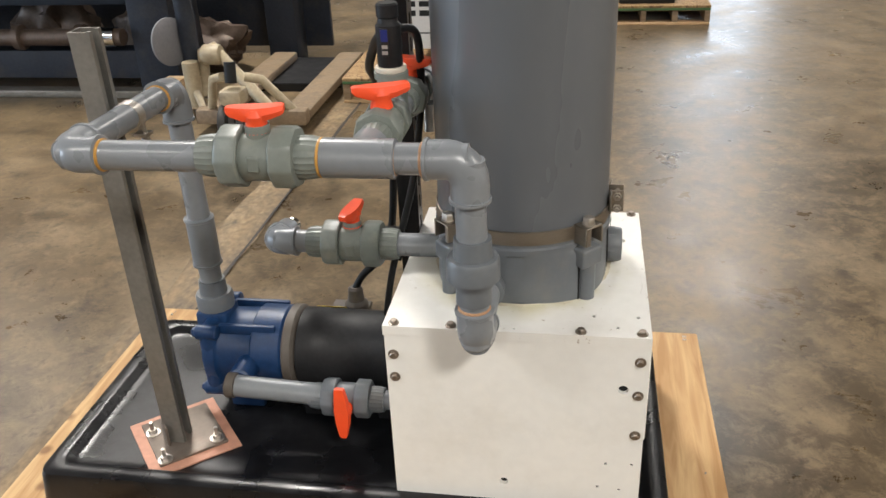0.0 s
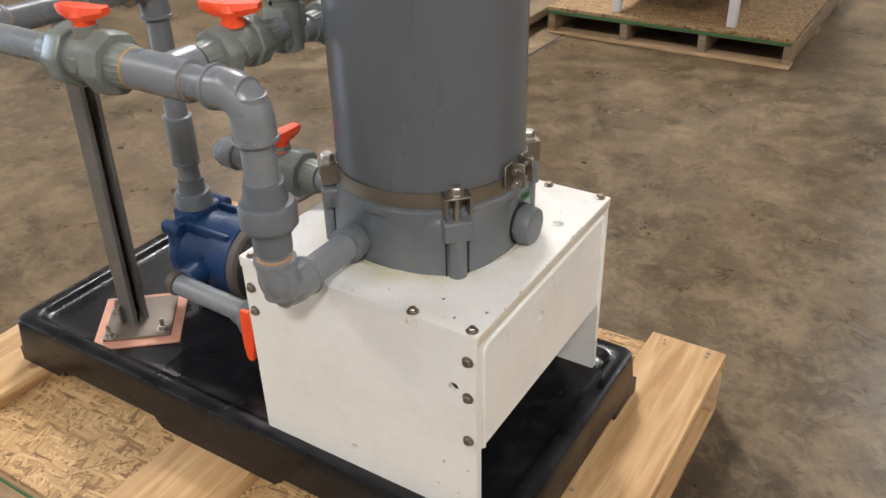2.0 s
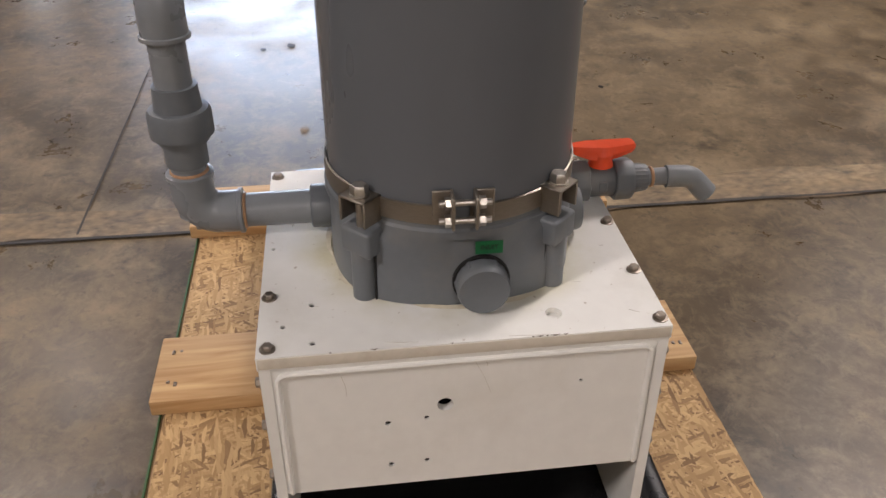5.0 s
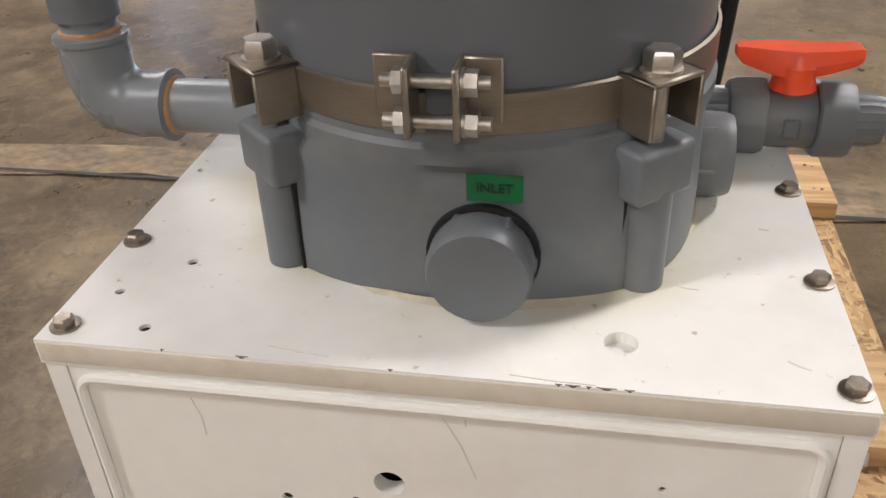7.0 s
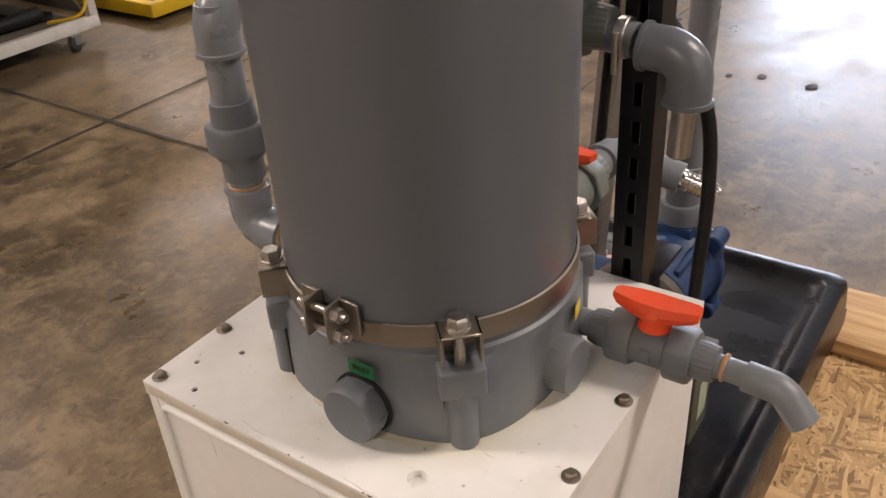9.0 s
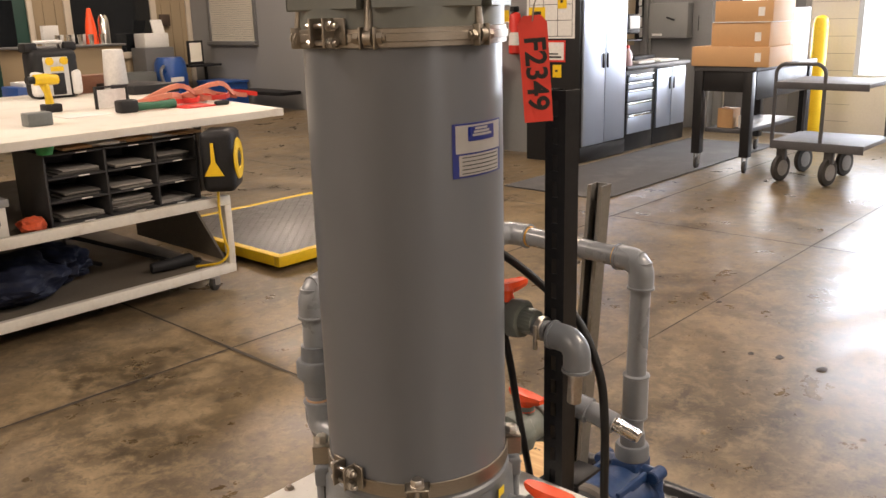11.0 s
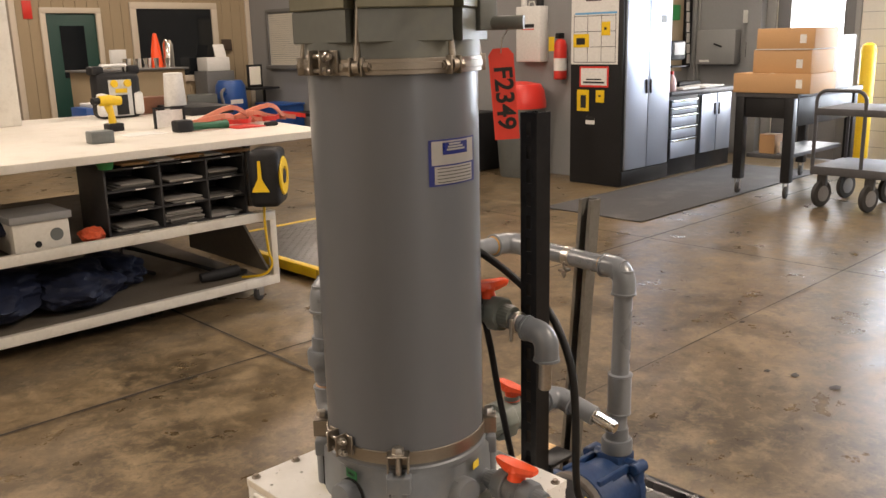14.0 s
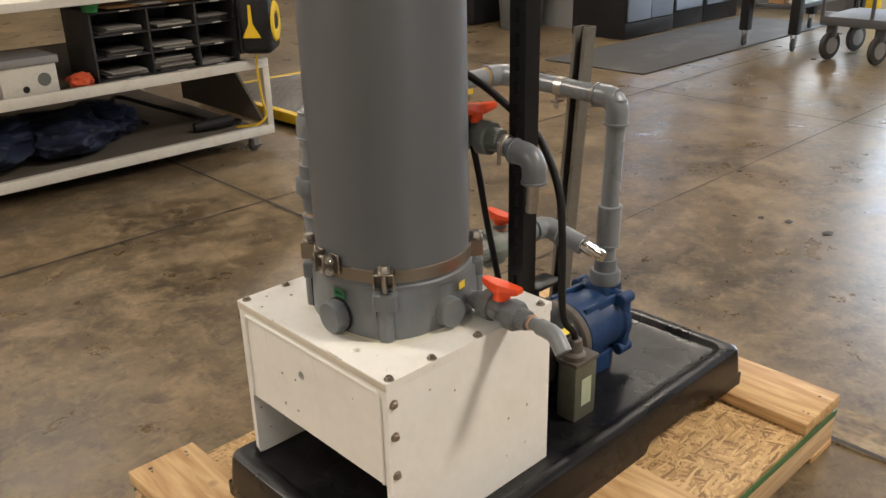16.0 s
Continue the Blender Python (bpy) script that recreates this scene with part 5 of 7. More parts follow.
outline = [(-0.023, -0.082), (0.023, -0.082), (0.023, 0.072), (0.014, 0.084), (-0.014, 0.084), (-0.023, 0.072)]
lo = [tb.verts.new(tm @ Vector((x, y, 0))) for x, y in outline]
hi = [tb.verts.new(tm @ Vector((x, y, 0.0012))) for x, y in outline]
tb.faces.new(lo[::-1])
tb.faces.new(hi)
for i in range(6):
    tb.faces.new((lo[i], lo[(i + 1) % 6], hi[(i + 1) % 6], hi[i]))
part("card", tb, RED_TAG, tag)
part("lettering", text_bm("F2349", 0.047, tm @ Matrix.Translation((0.0, -0.006, 0.0016)) @ Matrix.Rotation(radians(-90), 4, "Z"), 0.0004, 0.0011), BLACK_INK, tag, "black handwritten lettering")
part("wire", sweep(bm_new(), [tm @ Vector((0, 0.075, 0.001)), tm @ Vector((0.004, 0.10, 0.004)), (-0.135, 0.180, 1.602)], 0.0012, 6), BOLT, tag)


# ---- the workshop round the machine ----
WHITE_PAINT = mat("white_painted_wood", (0.62, 0.59, 0.52), 0.5, vary=0.06, scale=5, stain=(0.36, 0.30, 0.22), stain_amount=0.4, stain_scale=9)
BENCH_TOP = mat("worn_white_bench_top", (0.66, 0.62, 0.55), 0.38, vary=0.06, scale=4, stain=(0.45, 0.38, 0.28), stain_amount=0.45, stain_scale=5)
PLY = mat("grey_plywood", (0.115, 0.098, 0.078), 0.6, vary=0.15, scale=6, spec=0.25)
SHELF_DARK = mat("dark_sorter_board", (0.045, 0.045, 0.047), 0.5, vary=0.15, spec=0.25)
PAPER = mat("white_paper", (0.66, 0.65, 0.62), 0.7, vary=0.08, scale=30, per_object=0.12)
# White paper darkened in its colour for the shade inside the sorter.
SHADED_PAPER = mat("shaded_paper", (0.19, 0.18, 0.165), 0.7, vary=0.2, scale=14, per_object=0.75)
BLUE_CLOTH = mat("dark_blue_sheeting", (0.010, 0.014, 0.032), 0.6, vary=0.4, scale=10, bump=0.1, spec=0.25)
YELLOW_PAINT = mat("yellow_safety_paint", (0.72, 0.47, 0.015), 0.42, vary=0.08, scale=8, stain=(0.30, 0.2, 0.05), stain_amount=0.35)
DIAMOND = mat("grey_tread_plate", (0.155, 0.150, 0.148), 0.42, 0.4, vary=0.2, scale=10, fine=70, bump=0.4)
RED_PLASTIC = mat("red_plastic", (0.60, 0.035, 0.025), 0.38, vary=0.08)
ORANGE_RAG = mat("orange_red_rag", (0.65, 0.10, 0.035), 0.8, vary=0.15, scale=30)
BLUE_PLASTIC = mat("blue_drum_plastic", (0.015, 0.07, 0.26), 0.35, vary=0.12)
GREEN_PLASTIC = mat("green_plastic", (0.02, 0.22, 0.06), 0.4, vary=0.1)
GREY_PLASTIC = mat("grey_bin_plastic", (0.12, 0.13, 0.125), 0.45, vary=0.1)
CARD = mat("brown_cardboard", (0.50, 0.29, 0.135), 0.7, vary=0.06, scale=5, fine=90, per_object=0.06)
TAPE = mat("pale_packing_tape", (0.62, 0.50, 0.36), 0.35, vary=0.05)
CAB_BLACK = mat("black_cabinet_steel", (0.014, 0.014, 0.015), 0.42, vary=0.2, scale=4, spec=0.25)
# Silver with a blue tint painted in for the bay daylight it reflects.
CAB_SILVER = mat("silver_tread_door", (0.40, 0.45, 0.54), 0.40, 0.75, vary=0.02, scale=3, fine=70, bump=0.06)
MAT_RUBBER = mat("grey_ribbed_floor_mat", (0.066, 0.064, 0.064), 0.72, vary=0.15, scale=3, fine=60, bump=0.4, stain=(0.16, 0.15, 0.14), stain_amount=0.5, stain_scale=2, spec=0.22)
CART_GREY = mat("dark_grey_cart_steel", (0.085, 0.085, 0.09), 0.42, 0.2, vary=0.15, spec=0.22)
DECK_GREY = mat("grey_cart_deck", (0.165, 0.165, 0.175), 0.6, vary=0.1, spec=0.22)
TYRE = mat("dark_rubber_tyre", (0.030, 0.028, 0.026), 0.7, vary=0.2)
RIM = mat("dull_grey_rim", (0.28, 0.27, 0.26), 0.5, 0.5, vary=0.15)
STEEL_GREY = mat("grey_enclosure_paint", (0.24, 0.24, 0.235), 0.45, vary=0.06)
GLASS_DARK = mat("dark_window_glass", (0.010, 0.012, 0.014), 0.06, vary=0.2, scale=2, bump=0)
DOOR_GREEN = mat("dark_green_door_paint", (0.008, 0.045, 0.035), 0.45, vary=0.1)
BLIND = mat("cream_blind_slat", (0.80, 0.76, 0.66), 0.5, vary=0.04)
DAYLIGHT_PANE = glow("daylight_pane", (0.90, 0.96, 1.0), 3.0)
CREAM_PAINT = mat("cream_machine_paint", (0.36, 0.30, 0.20), 0.45, vary=0.15, scale=9, stain=(0.16, 0.11, 0.06), stain_amount=0.55, stain_scale=10)
NAVY_STEEL = mat("dark_navy_machine_steel", (0.022, 0.027, 0.038), 0.45, vary=0.25, scale=6, stain=(0.07, 0.06, 0.05), stain_amount=0.5, spec=0.25)
RUST_STEEL = mat("rusty_brown_shaft", (0.085, 0.06, 0.045), 0.5, 0.4, vary=0.3, scale=12)
DOOR_GREY = mat("grey_door_paint", (0.13, 0.13, 0.13), 0.45, vary=0.06)
ORANGE_SIGN = glow("lit_sign_red", (1.0, 0.16, 0.05), 2.2)
SIGN_FACE = mat("pale_sign_face", (0.62, 0.62, 0.58), 0.4, vary=0.05)
STRAP = mat("pink_red_webbing", (0.56, 0.20, 0.13), 0.7, vary=0.12, scale=25)
# Brown iron with the roof-top shadow put into its colour.
SHADED_STORE = mat("shaded_brown_stored_iron", (0.030, 0.022, 0.016), 0.6, 0.2, vary=0.4, scale=6)
LEAF_GREEN = mat("dark_green_pouch", (0.015, 0.10, 0.05), 0.5)


def simple(name, label, category, lo, hi, material, bev=0.006, group="", m=None):
    """A plain-sided thing with rounded edges: one mesh."""
    return tagged(mesh_object(name, box_bm(lo, hi, bev, 2, m), material), label, category, group)


def slab(pts, z0, z1):
    b = bmesh.new()
    lo = [b.verts.new((x, y, z0)) for x, y in pts]
    hi = [b.verts.new((x, y, z1)) for x, y in pts]
    b.faces.new(lo[::-1])
    b.faces.new(hi)
    for i in range(len(pts)):
        b.faces.new((lo[i], lo[(i + 1) % len(pts)], hi[(i + 1) % len(pts)], hi[i]))
    bmesh.ops.bevel(b, geom=b.edges[:], offset=0.004, segments=2, affect="EDGES")
    return b


def caster(parent, x, y, top, r=0.05, turn=0.0):
    c = Vector((math.cos(turn), math.sin(turn), 0))
    s = Vector((-c.y, c.x, 0))
    o = Vector((x, y, r))
    b = lathe(bm_new(), o - s * 0.016, s, [(r * 0.86, 0), (r, 0.004), (r, 0.028), (r * 0.86, 0.032)], 24)
    w = part("caster_wheel", b, TYRE, parent)
    b = bmesh.new()
    for k in (-1, 1):
        p = o + s * k * 0.021
        bx(b, (p.x - 0.018, p.y - 0.003, r * 0.8), (p.x + 0.018, p.y + 0.003, top - 0.004), 0.001)
    bx(b, (x - 0.03, y - 0.03, top - 0.006), (x + 0.03, y + 0.03, top), 0.001)
    part("caster_fork", b, RIM, parent)
    return w


# Work bench on casters.
bench = thing("work_bench", "long white-topped work bench on casters with two open shelves", "bench")
part("top", slab([(0.75, -3.26), (-2.33, -3.40), (-2.78, -6.25), (0.75, -6.25)], 0.985, 1.03), BENCH_TOP, bench, "worn white bench top with soiled edge")
for z, nm in ((0.535, "middle_shelf"), (0.115, "bottom_shelf")):
    part(nm, box_bm((-1.80, -5.2, z - 0.02), (0.70, -3.39, z), 0.002), PLY, bench)
    part("shelf_edge", box_bm((-1.845, -3.388, z - 0.03), (0.72, -3.345, z + 0.028), 0.004), WHITE_PAINT, bench, "white painted shelf edge")
part("end_post", box_bm((-1.845, -3.388, 0.144), (-1.80, -3.345, 0.504), 0.003), WHITE_PAINT, bench)
part("upper_post", box_bm((-1.84, -3.62, 0.563), (-1.80, -3.58, 0.985), 0.003), PLY, bench)
part("post", box_bm((0.66, -3.44, 0.144), (0.70, -3.40, 0.985), 0.003), WHITE_PAINT, bench)
part("back_post", box_bm((-1.84, -5.2, 0.08), (-1.80, -5.16, 0.985), 0.003), WHITE_PAINT, bench)
part("back_post", box_bm((0.66, -5.2, 0.08), (0.70, -5.16, 0.985), 0.003), WHITE_PAINT, bench)
bm = bm_new()
tri_pts = [(-3.44, 0.145), (-4.5, 0.145), (-4.5, 0.50), (-3.8, 0.50)]
lo = [bm.verts.new((-1.838, y, z)) for y, z in tri_pts]
hi = [bm.verts.new((-1.822, y, z)) for y, z in tri_pts]
bm.faces.new(lo)
bm.faces.new(hi[::-1])
for i in range(4):
    bm.faces.new((lo[i], lo[(i + 1) % 4], hi[(i + 1) % 4], hi[i]))
part("end_gusset", bm, PLY, bench)
for x in (-1.69, 0.55):
    for y in (-3.36, -5.0):
        caster(bench, x, y, 0.085, 0.042, 0.4)

sorter = thing("paper_sorter", "dark paper sorter with open trays full of papers", "shelf")
x0, x1, y0, y1, z0, z1 = -1.72, -0.83, -3.86, -3.47, 0.536, 0.93
cols = [x1, x1 - 0.33, x1 - 0.63, x0]
part("back", box_bm((x0, y0, z0), (x1, y0 + 0.01, z1)), SHELF_DARK, sorter)
for x in cols:
    part("divider", box_bm((x - 0.006, y0 + 0.0105, z0), (x + 0.006, y1, z1), 0.001), SHELF_DARK, sorter)
for a, c in zip(cols, cols[1:]):
    for k in range(4):
        z = z0 + 0.012 + k * 0.124
        part("tray", box_bm((c + 0.007, y0 + 0.0105, z - 0.005), (a - 0.007, y1 + 0.004, z + 0.004), 0.001), SHELF_DARK, sorter)
        part("tray_label", box_bm((c + 0.10, y1 + 0.0045, z - 0.004), (c + 0.16, y1 + 0.0055, z + 0.004)), PAPER, sorter)
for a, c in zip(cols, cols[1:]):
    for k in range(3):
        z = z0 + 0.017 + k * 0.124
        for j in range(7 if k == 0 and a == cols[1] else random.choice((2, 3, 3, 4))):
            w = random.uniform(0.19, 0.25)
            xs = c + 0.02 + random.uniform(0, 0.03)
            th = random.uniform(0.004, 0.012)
            tagged(mesh_object("document", box_bm((xs, y0 + 0.05, z), (xs + w, y1 - random.uniform(0.0, 0.05), z + th), 0.001), SHADED_PAPER), "white paper document lying in a sorter tray", "document", "documents in the sorter")
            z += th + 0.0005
for i in range(5):
    xs = -0.95 - 0.16 * i
    tagged(mesh_object("folder", box_bm((xs - 0.2, -3.84, 0.9305 + 0.001 * i), (xs, -3.5, 0.945 + 0.004 * (i % 3)), 0.002, m=None), PAPER if i % 2 else CARD), "folder of papers lying on the sorter", "papers", "folders on the sorter")

carton = thing("white_carton", "white cardboard box with a round mark on the bench shelf", "box")
part("carton_body", box_bm((-0.59, -3.72, 0.536), (-0.30, -3.42, 0.705), 0.004), WHITE_PAINT, carton)
part("carton_lid", box_bm((-0.605, -3.735, 0.7055), (-0.285, -3.405, 0.745), 0.004), STEEL_GREY, carton)
part("round_mark", cyl(bm_new(), (-0.52, -3.4195, 0.625), (-0.52, -3.4185, 0.625), 0.035, 24), GREY_PLASTIC, carton)
part("hole", cyl(bm_new(), (-0.42, -3.4195, 0.585), (-0.42, -3.4185, 0.585), 0.018, 20), DARK, carton)


def crumple(lo, hi, seed, cuts=5, amount=0.3):
    """A soft crumpled heap filling about the given box, flat underneath."""
    b = bmesh.new()
    bmesh.ops.create_icosphere(b, subdivisions=cuts, radius=1)
    c = [(p + q) / 2 for p, q in zip(lo, hi)]
    s = [(q - p) / 2 for p, q in zip(lo, hi)]
    for v in b.verts:
        n = noise.fractal(Vector(v.co) * 1.6 + Vector((seed, seed * 2, 0)), 1.0, 2.0, 4)
        d = 1 + amount * n
        v.co = Vector((c[0] + v.co.x * d * s[0], c[1] + v.co.y * d * s[1], max(lo[2], c[2] + v.co.z * d * s[2])))
    return b


tagged(mesh_object("rag", crumple((-0.80, -3.55, 0.536), (-0.66, -3.42, 0.62), 3, 4), ORANGE_RAG), "crumpled orange-red rag on the bench shelf", "rag")
for lo, hi, s in (((-0.55, -4.2, 0.115), (0.4, -3.45, 0.42), 1), ((-0.95, -4.1, 0.115), (-0.35, -3.48, 0.37), 5), ((-1.2, -4.3, 0.115), (-0.75, -3.7, 0.33), 8)):
    tagged(mesh_object("tarp", crumple(lo, hi, s, 5, 0.24), BLUE_CLOTH), "dark blue plastic sheeting bundled on the bottom shelf", "sheeting", "bundles on the bottom shelf")
tagged(mesh_object("dark_bag", crumple((-0.3, -3.9, 0.536), (0.5, -3.4, 0.80), 11, 4), BLUE_CLOTH), "dark bag on the bench shelf", "bag")
tool = thing("grinder", "black hand grinder lying on the bottom shelf", "power tool")
part("grip", sweep(bm_new(), [(-1.42, -3.6, 0.155), (-1.55, -3.58, 0.16), (-1.68, -3.6, 0.155)], [0.03, 0.036, 0.04], 14), MOTOR_BLACK, tool)
part("guard", cyl(bm_new(), (-1.70, -3.60, 0.13), (-1.70, -3.60, 0.15), 0.05, 20), MOTOR_BLACK, tool)
hose = thing("air_hose", "black air hose lying across the bottom shelf", "hose")
part("hose_run", sweep(bm_new(), spline([(-1.3, -4.0, 0.14), (-1.1, -3.9, 0.25), (-1.2, -4.2, 0.3), (-1.45, -4.1, 0.2), (-1.62, -3.75, 0.135)], 6), 0.014, 10), CABLE, hose)
tagged(mesh_object("green_cup", lathe(bm_new(), (-0.83, -3.44, 0.935), (0, 0, 1), [(0.038, 0), (0.05, 0.046)], 20), GREEN_PLASTIC), "green plastic cup under the bench top", "cup")

reel = thing("cord_reel", "black and yellow cord reel hanging from the bench end", "cord reel")
reel_m = Matrix.Translation((-1.80, -3.33, 0)) @ Matrix.Rotation(radians(-45), 4, "Z")
ring_out = reel_m.to_3x3() @ Vector((-1, 0, 0))
part("casing", box_bm((-0.095, -0.135, 0.61), (0.095, 0.135, 0.965), 0.04, 4, m=reel_m), MOTOR_BLACK, reel)
part("yellow_ring", lathe(bm_new(), reel_m @ Vector((-0.093, 0, 0.79)), ring_out, [(0.118, 0), (0.122, 0.006), (0.112, 0.014), (0.062, 0.014), (0.056, 0.004)], 32), YELLOW_PAINT, reel, "yellow reel face")
part("hub", lathe(bm_new(), reel_m @ Vector((-0.096, 0, 0.79)), ring_out, [(0.052, 0), (0.045, 0.010)], 24), MOTOR_BLACK, reel)
bm = bm_new()
va = [bm.verts.new(reel_m @ Vector((0.02 + dx, 0.1365, z))) for dx, z in ((0.008, 0.90), (-0.008, 0.90), (-0.012, 0.79), (-0.055, 0.71), (0.055, 0.71), (0.012, 0.79))]
vb = [bm.verts.new(reel_m @ Vector((0.02 + dx, 0.1445, z))) for dx, z in ((0.008, 0.90), (-0.008, 0.90), (-0.012, 0.79), (-0.055, 0.71), (0.055, 0.71), (0.012, 0.79))]
bm.faces.new(va)
bm.faces.new(vb[::-1])
for i in range(6):
    bm.faces.new((va[i], va[(i + 1) % 6], vb[(i + 1) % 6], vb[i]))
part("plug_guard", bm, YELLOW_PAINT, reel, "yellow triangular plug guard")
part("cord", sweep(bm_new(), spline([(-1.76, -3.33, 0.63), (-1.755, -3.335, 0.5), (-1.765, -3.33, 0.32), (-1.79, -3.34, 0.22), (-1.74, -3.36, 0.16), (-1.66, -3.5, 0.13)], 6), 0.008, 8), YELLOW_PAINT, reel, "yellow cord")

# On the bench.
starter = thing("jump_starter", "black and white jump starter with yellow knobs on the bench", "jump starter")
jx, jy = -1.93, -5.75
part("case", box_bm((jx - 0.18, jy - 0.1, 1.0305), (jx + 0.18, jy + 0.1, 1.40), 0.05, 3), MOTOR_BLACK, starter)
part("front_panel", box_bm((jx - 0.09, jy + 0.1005, 1.05), (jx + 0.10, jy + 0.108, 1.34), 0.003), mat("pale_grey_panel", (0.5, 0.5, 0.48), 0.4), starter)
for k in (-1, 1):
    part("side_wing", box_bm((jx + k * 0.145 - 0.045, jy + 0.03, 1.05), (jx + k * 0.145 + 0.045, jy + 0.112, 1.24), 0.03, 3), PAPER, starter, "white moulded wing")
    part("shoulder", box_bm((jx + k * 0.15 - 0.05, jy - 0.08, 1.38), (jx + k * 0.15 + 0.05, jy + 0.06, 1.45), 0.02, 2), MOTOR_BLACK, starter)
part("centre_panel", box_bm((jx - 0.05, jy + 0.1085, 1.06), (jx + 0.05, jy + 0.114, 1.22), 0.003), MOTOR_BLACK, starter)
part("yellow_label", box_bm((jx - 0.05, jy + 0.1085, 1.235), (jx + 0.05, jy + 0.113, 1.27), 0.002), YELLOW_PAINT, starter)
for k in (-1, 1):
    part("knob", cyl(bm_new(), (jx + k * 0.055, jy + 0.108, 1.31), (jx + k * 0.055, jy + 0.125, 1.31), 0.03, 16), YELLOW_PAINT, starter)
part("carry_handle", sweep(bm_new(), [(jx - 0.12, jy, 1.39), (jx - 0.10, jy, 1.45), (jx + 0.10, jy, 1.45), (jx + 0.12, jy, 1.39)], 0.018, 10), PAPER, starter)
drill = thing("cordless_drill", "yellow cordless drill standing on the bench", "drill")
dx, dy = -1.40, -4.62
part("battery", box_bm((dx - 0.06, dy - 0.05, 1.0305), (dx + 0.05, dy + 0.05, 1.085), 0.01), MOTOR_BLACK, drill)
part("grip", sweep(bm_new(), [(dx, dy, 1.085), (dx + 0.005, dy, 1.15), (dx + 0.02, dy, 1.21)], [0.028, 0.022, 0.03], 14), YELLOW_PAINT, drill)
part("motor_case", sweep(bm_new(), [(dx - 0.07, dy, 1.235), (dx + 0.01, dy, 1.24), (dx + 0.08, dy, 1.24)], [0.03, 0.038, 0.034], 16), YELLOW_PAINT, drill)
part("chuck", cyl(bm_new(), (dx + 0.08, dy, 1.24), (dx + 0.13, dy + 0.01, 1.24), 0.024, 16), MOTOR_BLACK, drill)
simple("grey_block", "small grey plastic block on the bench", "block", (-1.09, -3.98, 1.0305), (-0.95, -3.88, 1.105), GREY_PLASTIC, 0.008)
tagged(mesh_object("paper_roll", lathe(bm_new(), (-2.43, -5.72, 1.0305), (0, 0, 1), [(0.095, 0), (0.098, 0.005), (0.078, 0.34), (0.06, 0.345)], 28), PAPER), "white paper roll standing on the bench", "paper roll")
cardh = thing("card_holder", "black frame holding a white card on the bench", "card holder")
part("card", box_bm((-1.86, -4.50, 1.035), (-1.66, -4.495, 1.155)), PAPER, cardh)
for x in (-1.875, -1.655):
    part("upright", box_bm((x, -4.51, 1.0305), (x + 0.012, -4.48, 1.165), 0.002), MOTOR_BLACK, cardh)
part("top_rail", box_bm((-1.875, -4.51, 1.1655), (-1.643, -4.48, 1.177), 0.002), MOTOR_BLACK, cardh)
simple("paper_sheet", "white paper sheet on the bench", "paper", (-1.55, -4.35, 1.0305), (-1.28, -4.12, 1.032), PAPER, 0)
pouch = thing("tool_pouch", "black and green power tool lying on the bench", "tool")
part("grip", sweep(bm_new(), [(-1.70, -4.12, 1.06), (-1.85, -4.08, 1.062), (-1.98, -4.1, 1.06)], [0.028, 0.024, 0.03], 12), LEAF_GREEN, pouch)
part("head", box_bm((-1.72, -4.17, 1.0305), (-1.60, -4.07, 1.11), 0.015), MOTOR_BLACK, pouch)
for i in range(7):
    bxx = -2.0 - 0.09 * i
    pts = spline([(bxx + 0.25, -4.35 - 0.05 * (i % 3), 1.04), (bxx + 0.1, -4.2 + 0.06 * (i % 2), 1.05 + 0.05 * (i % 3)), (bxx - 0.1, -4.4 + 0.07 * (i % 3), 1.06), (bxx - 0.2, -4.25, 1.04)], 5)
    b = bmesh.new()
    prev = None
    for p in pts:
        cur = [b.verts.new(p + Vector((0, -0.012, -0.004))), b.verts.new(p + Vector((0, 0.012, -0.004))), b.verts.new(p + Vector((0, 0.012, 0.028))), b.verts.new(p + Vector((0, -0.012, 0.028)))]
        if prev:
            for k in range(4):
                b.faces.new((prev[k], prev[(k + 1) % 4], cur[(k + 1) % 4], cur[k]))
        prev = cur
    tagged(mesh_object("ratchet_strap", b, STRAP if i % 3 else RED_PLASTIC), "faded red webbing strap heaped on the bench", "strap", "straps on the bench")
simple("red_folder", "red folder lying on the bench", "folder", (-2.20, -4.15, 1.0305), (-1.98, -3.95, 1.04), RED_PLASTIC, 0.002)
simple("driver", "black-handled screwdriver on the bench", "screwdriver", (-2.30, -3.98, 1.0305), (-2.20, -3.94, 1.06), MOTOR_BLACK, 0.01)
simple("black_tray", "black metal tray with a brown edge on the bench", "tray", (-2.75, -6.0, 1.0305), (-2.35, -5.3, 1.10), MOTOR_BLACK, 0.01)
wedge = thing("copper_guard", "reddish metal guard lying on the bench", "guard")
part("sheet", slab([(-2.15, -6.1), (-2.62, -6.1), (-2.62, -5.9), (-2.15, -5.9)], 1.0305, 1.17), mat("reddish_sheet_metal", (0.34, 0.16, 0.10), 0.4, 0.5, vary=0.12), wedge)
simple("white_partition", "tall white board standing upright on the bench", "partition", (-1.15, -5.78, 1.0305), (-0.2, -5.68, 3.0), WHITE_PAINT, 0.01)

# Floor scale.
scale_ = thing("floor_scale", "low floor scale with yellow frame and grey tread-plate top", "scale")
part("platform", box_bm((-3.60, -4.80, 0.07), (-2.22, -3.40, 0.098), 0.002), DIAMOND, scale_)
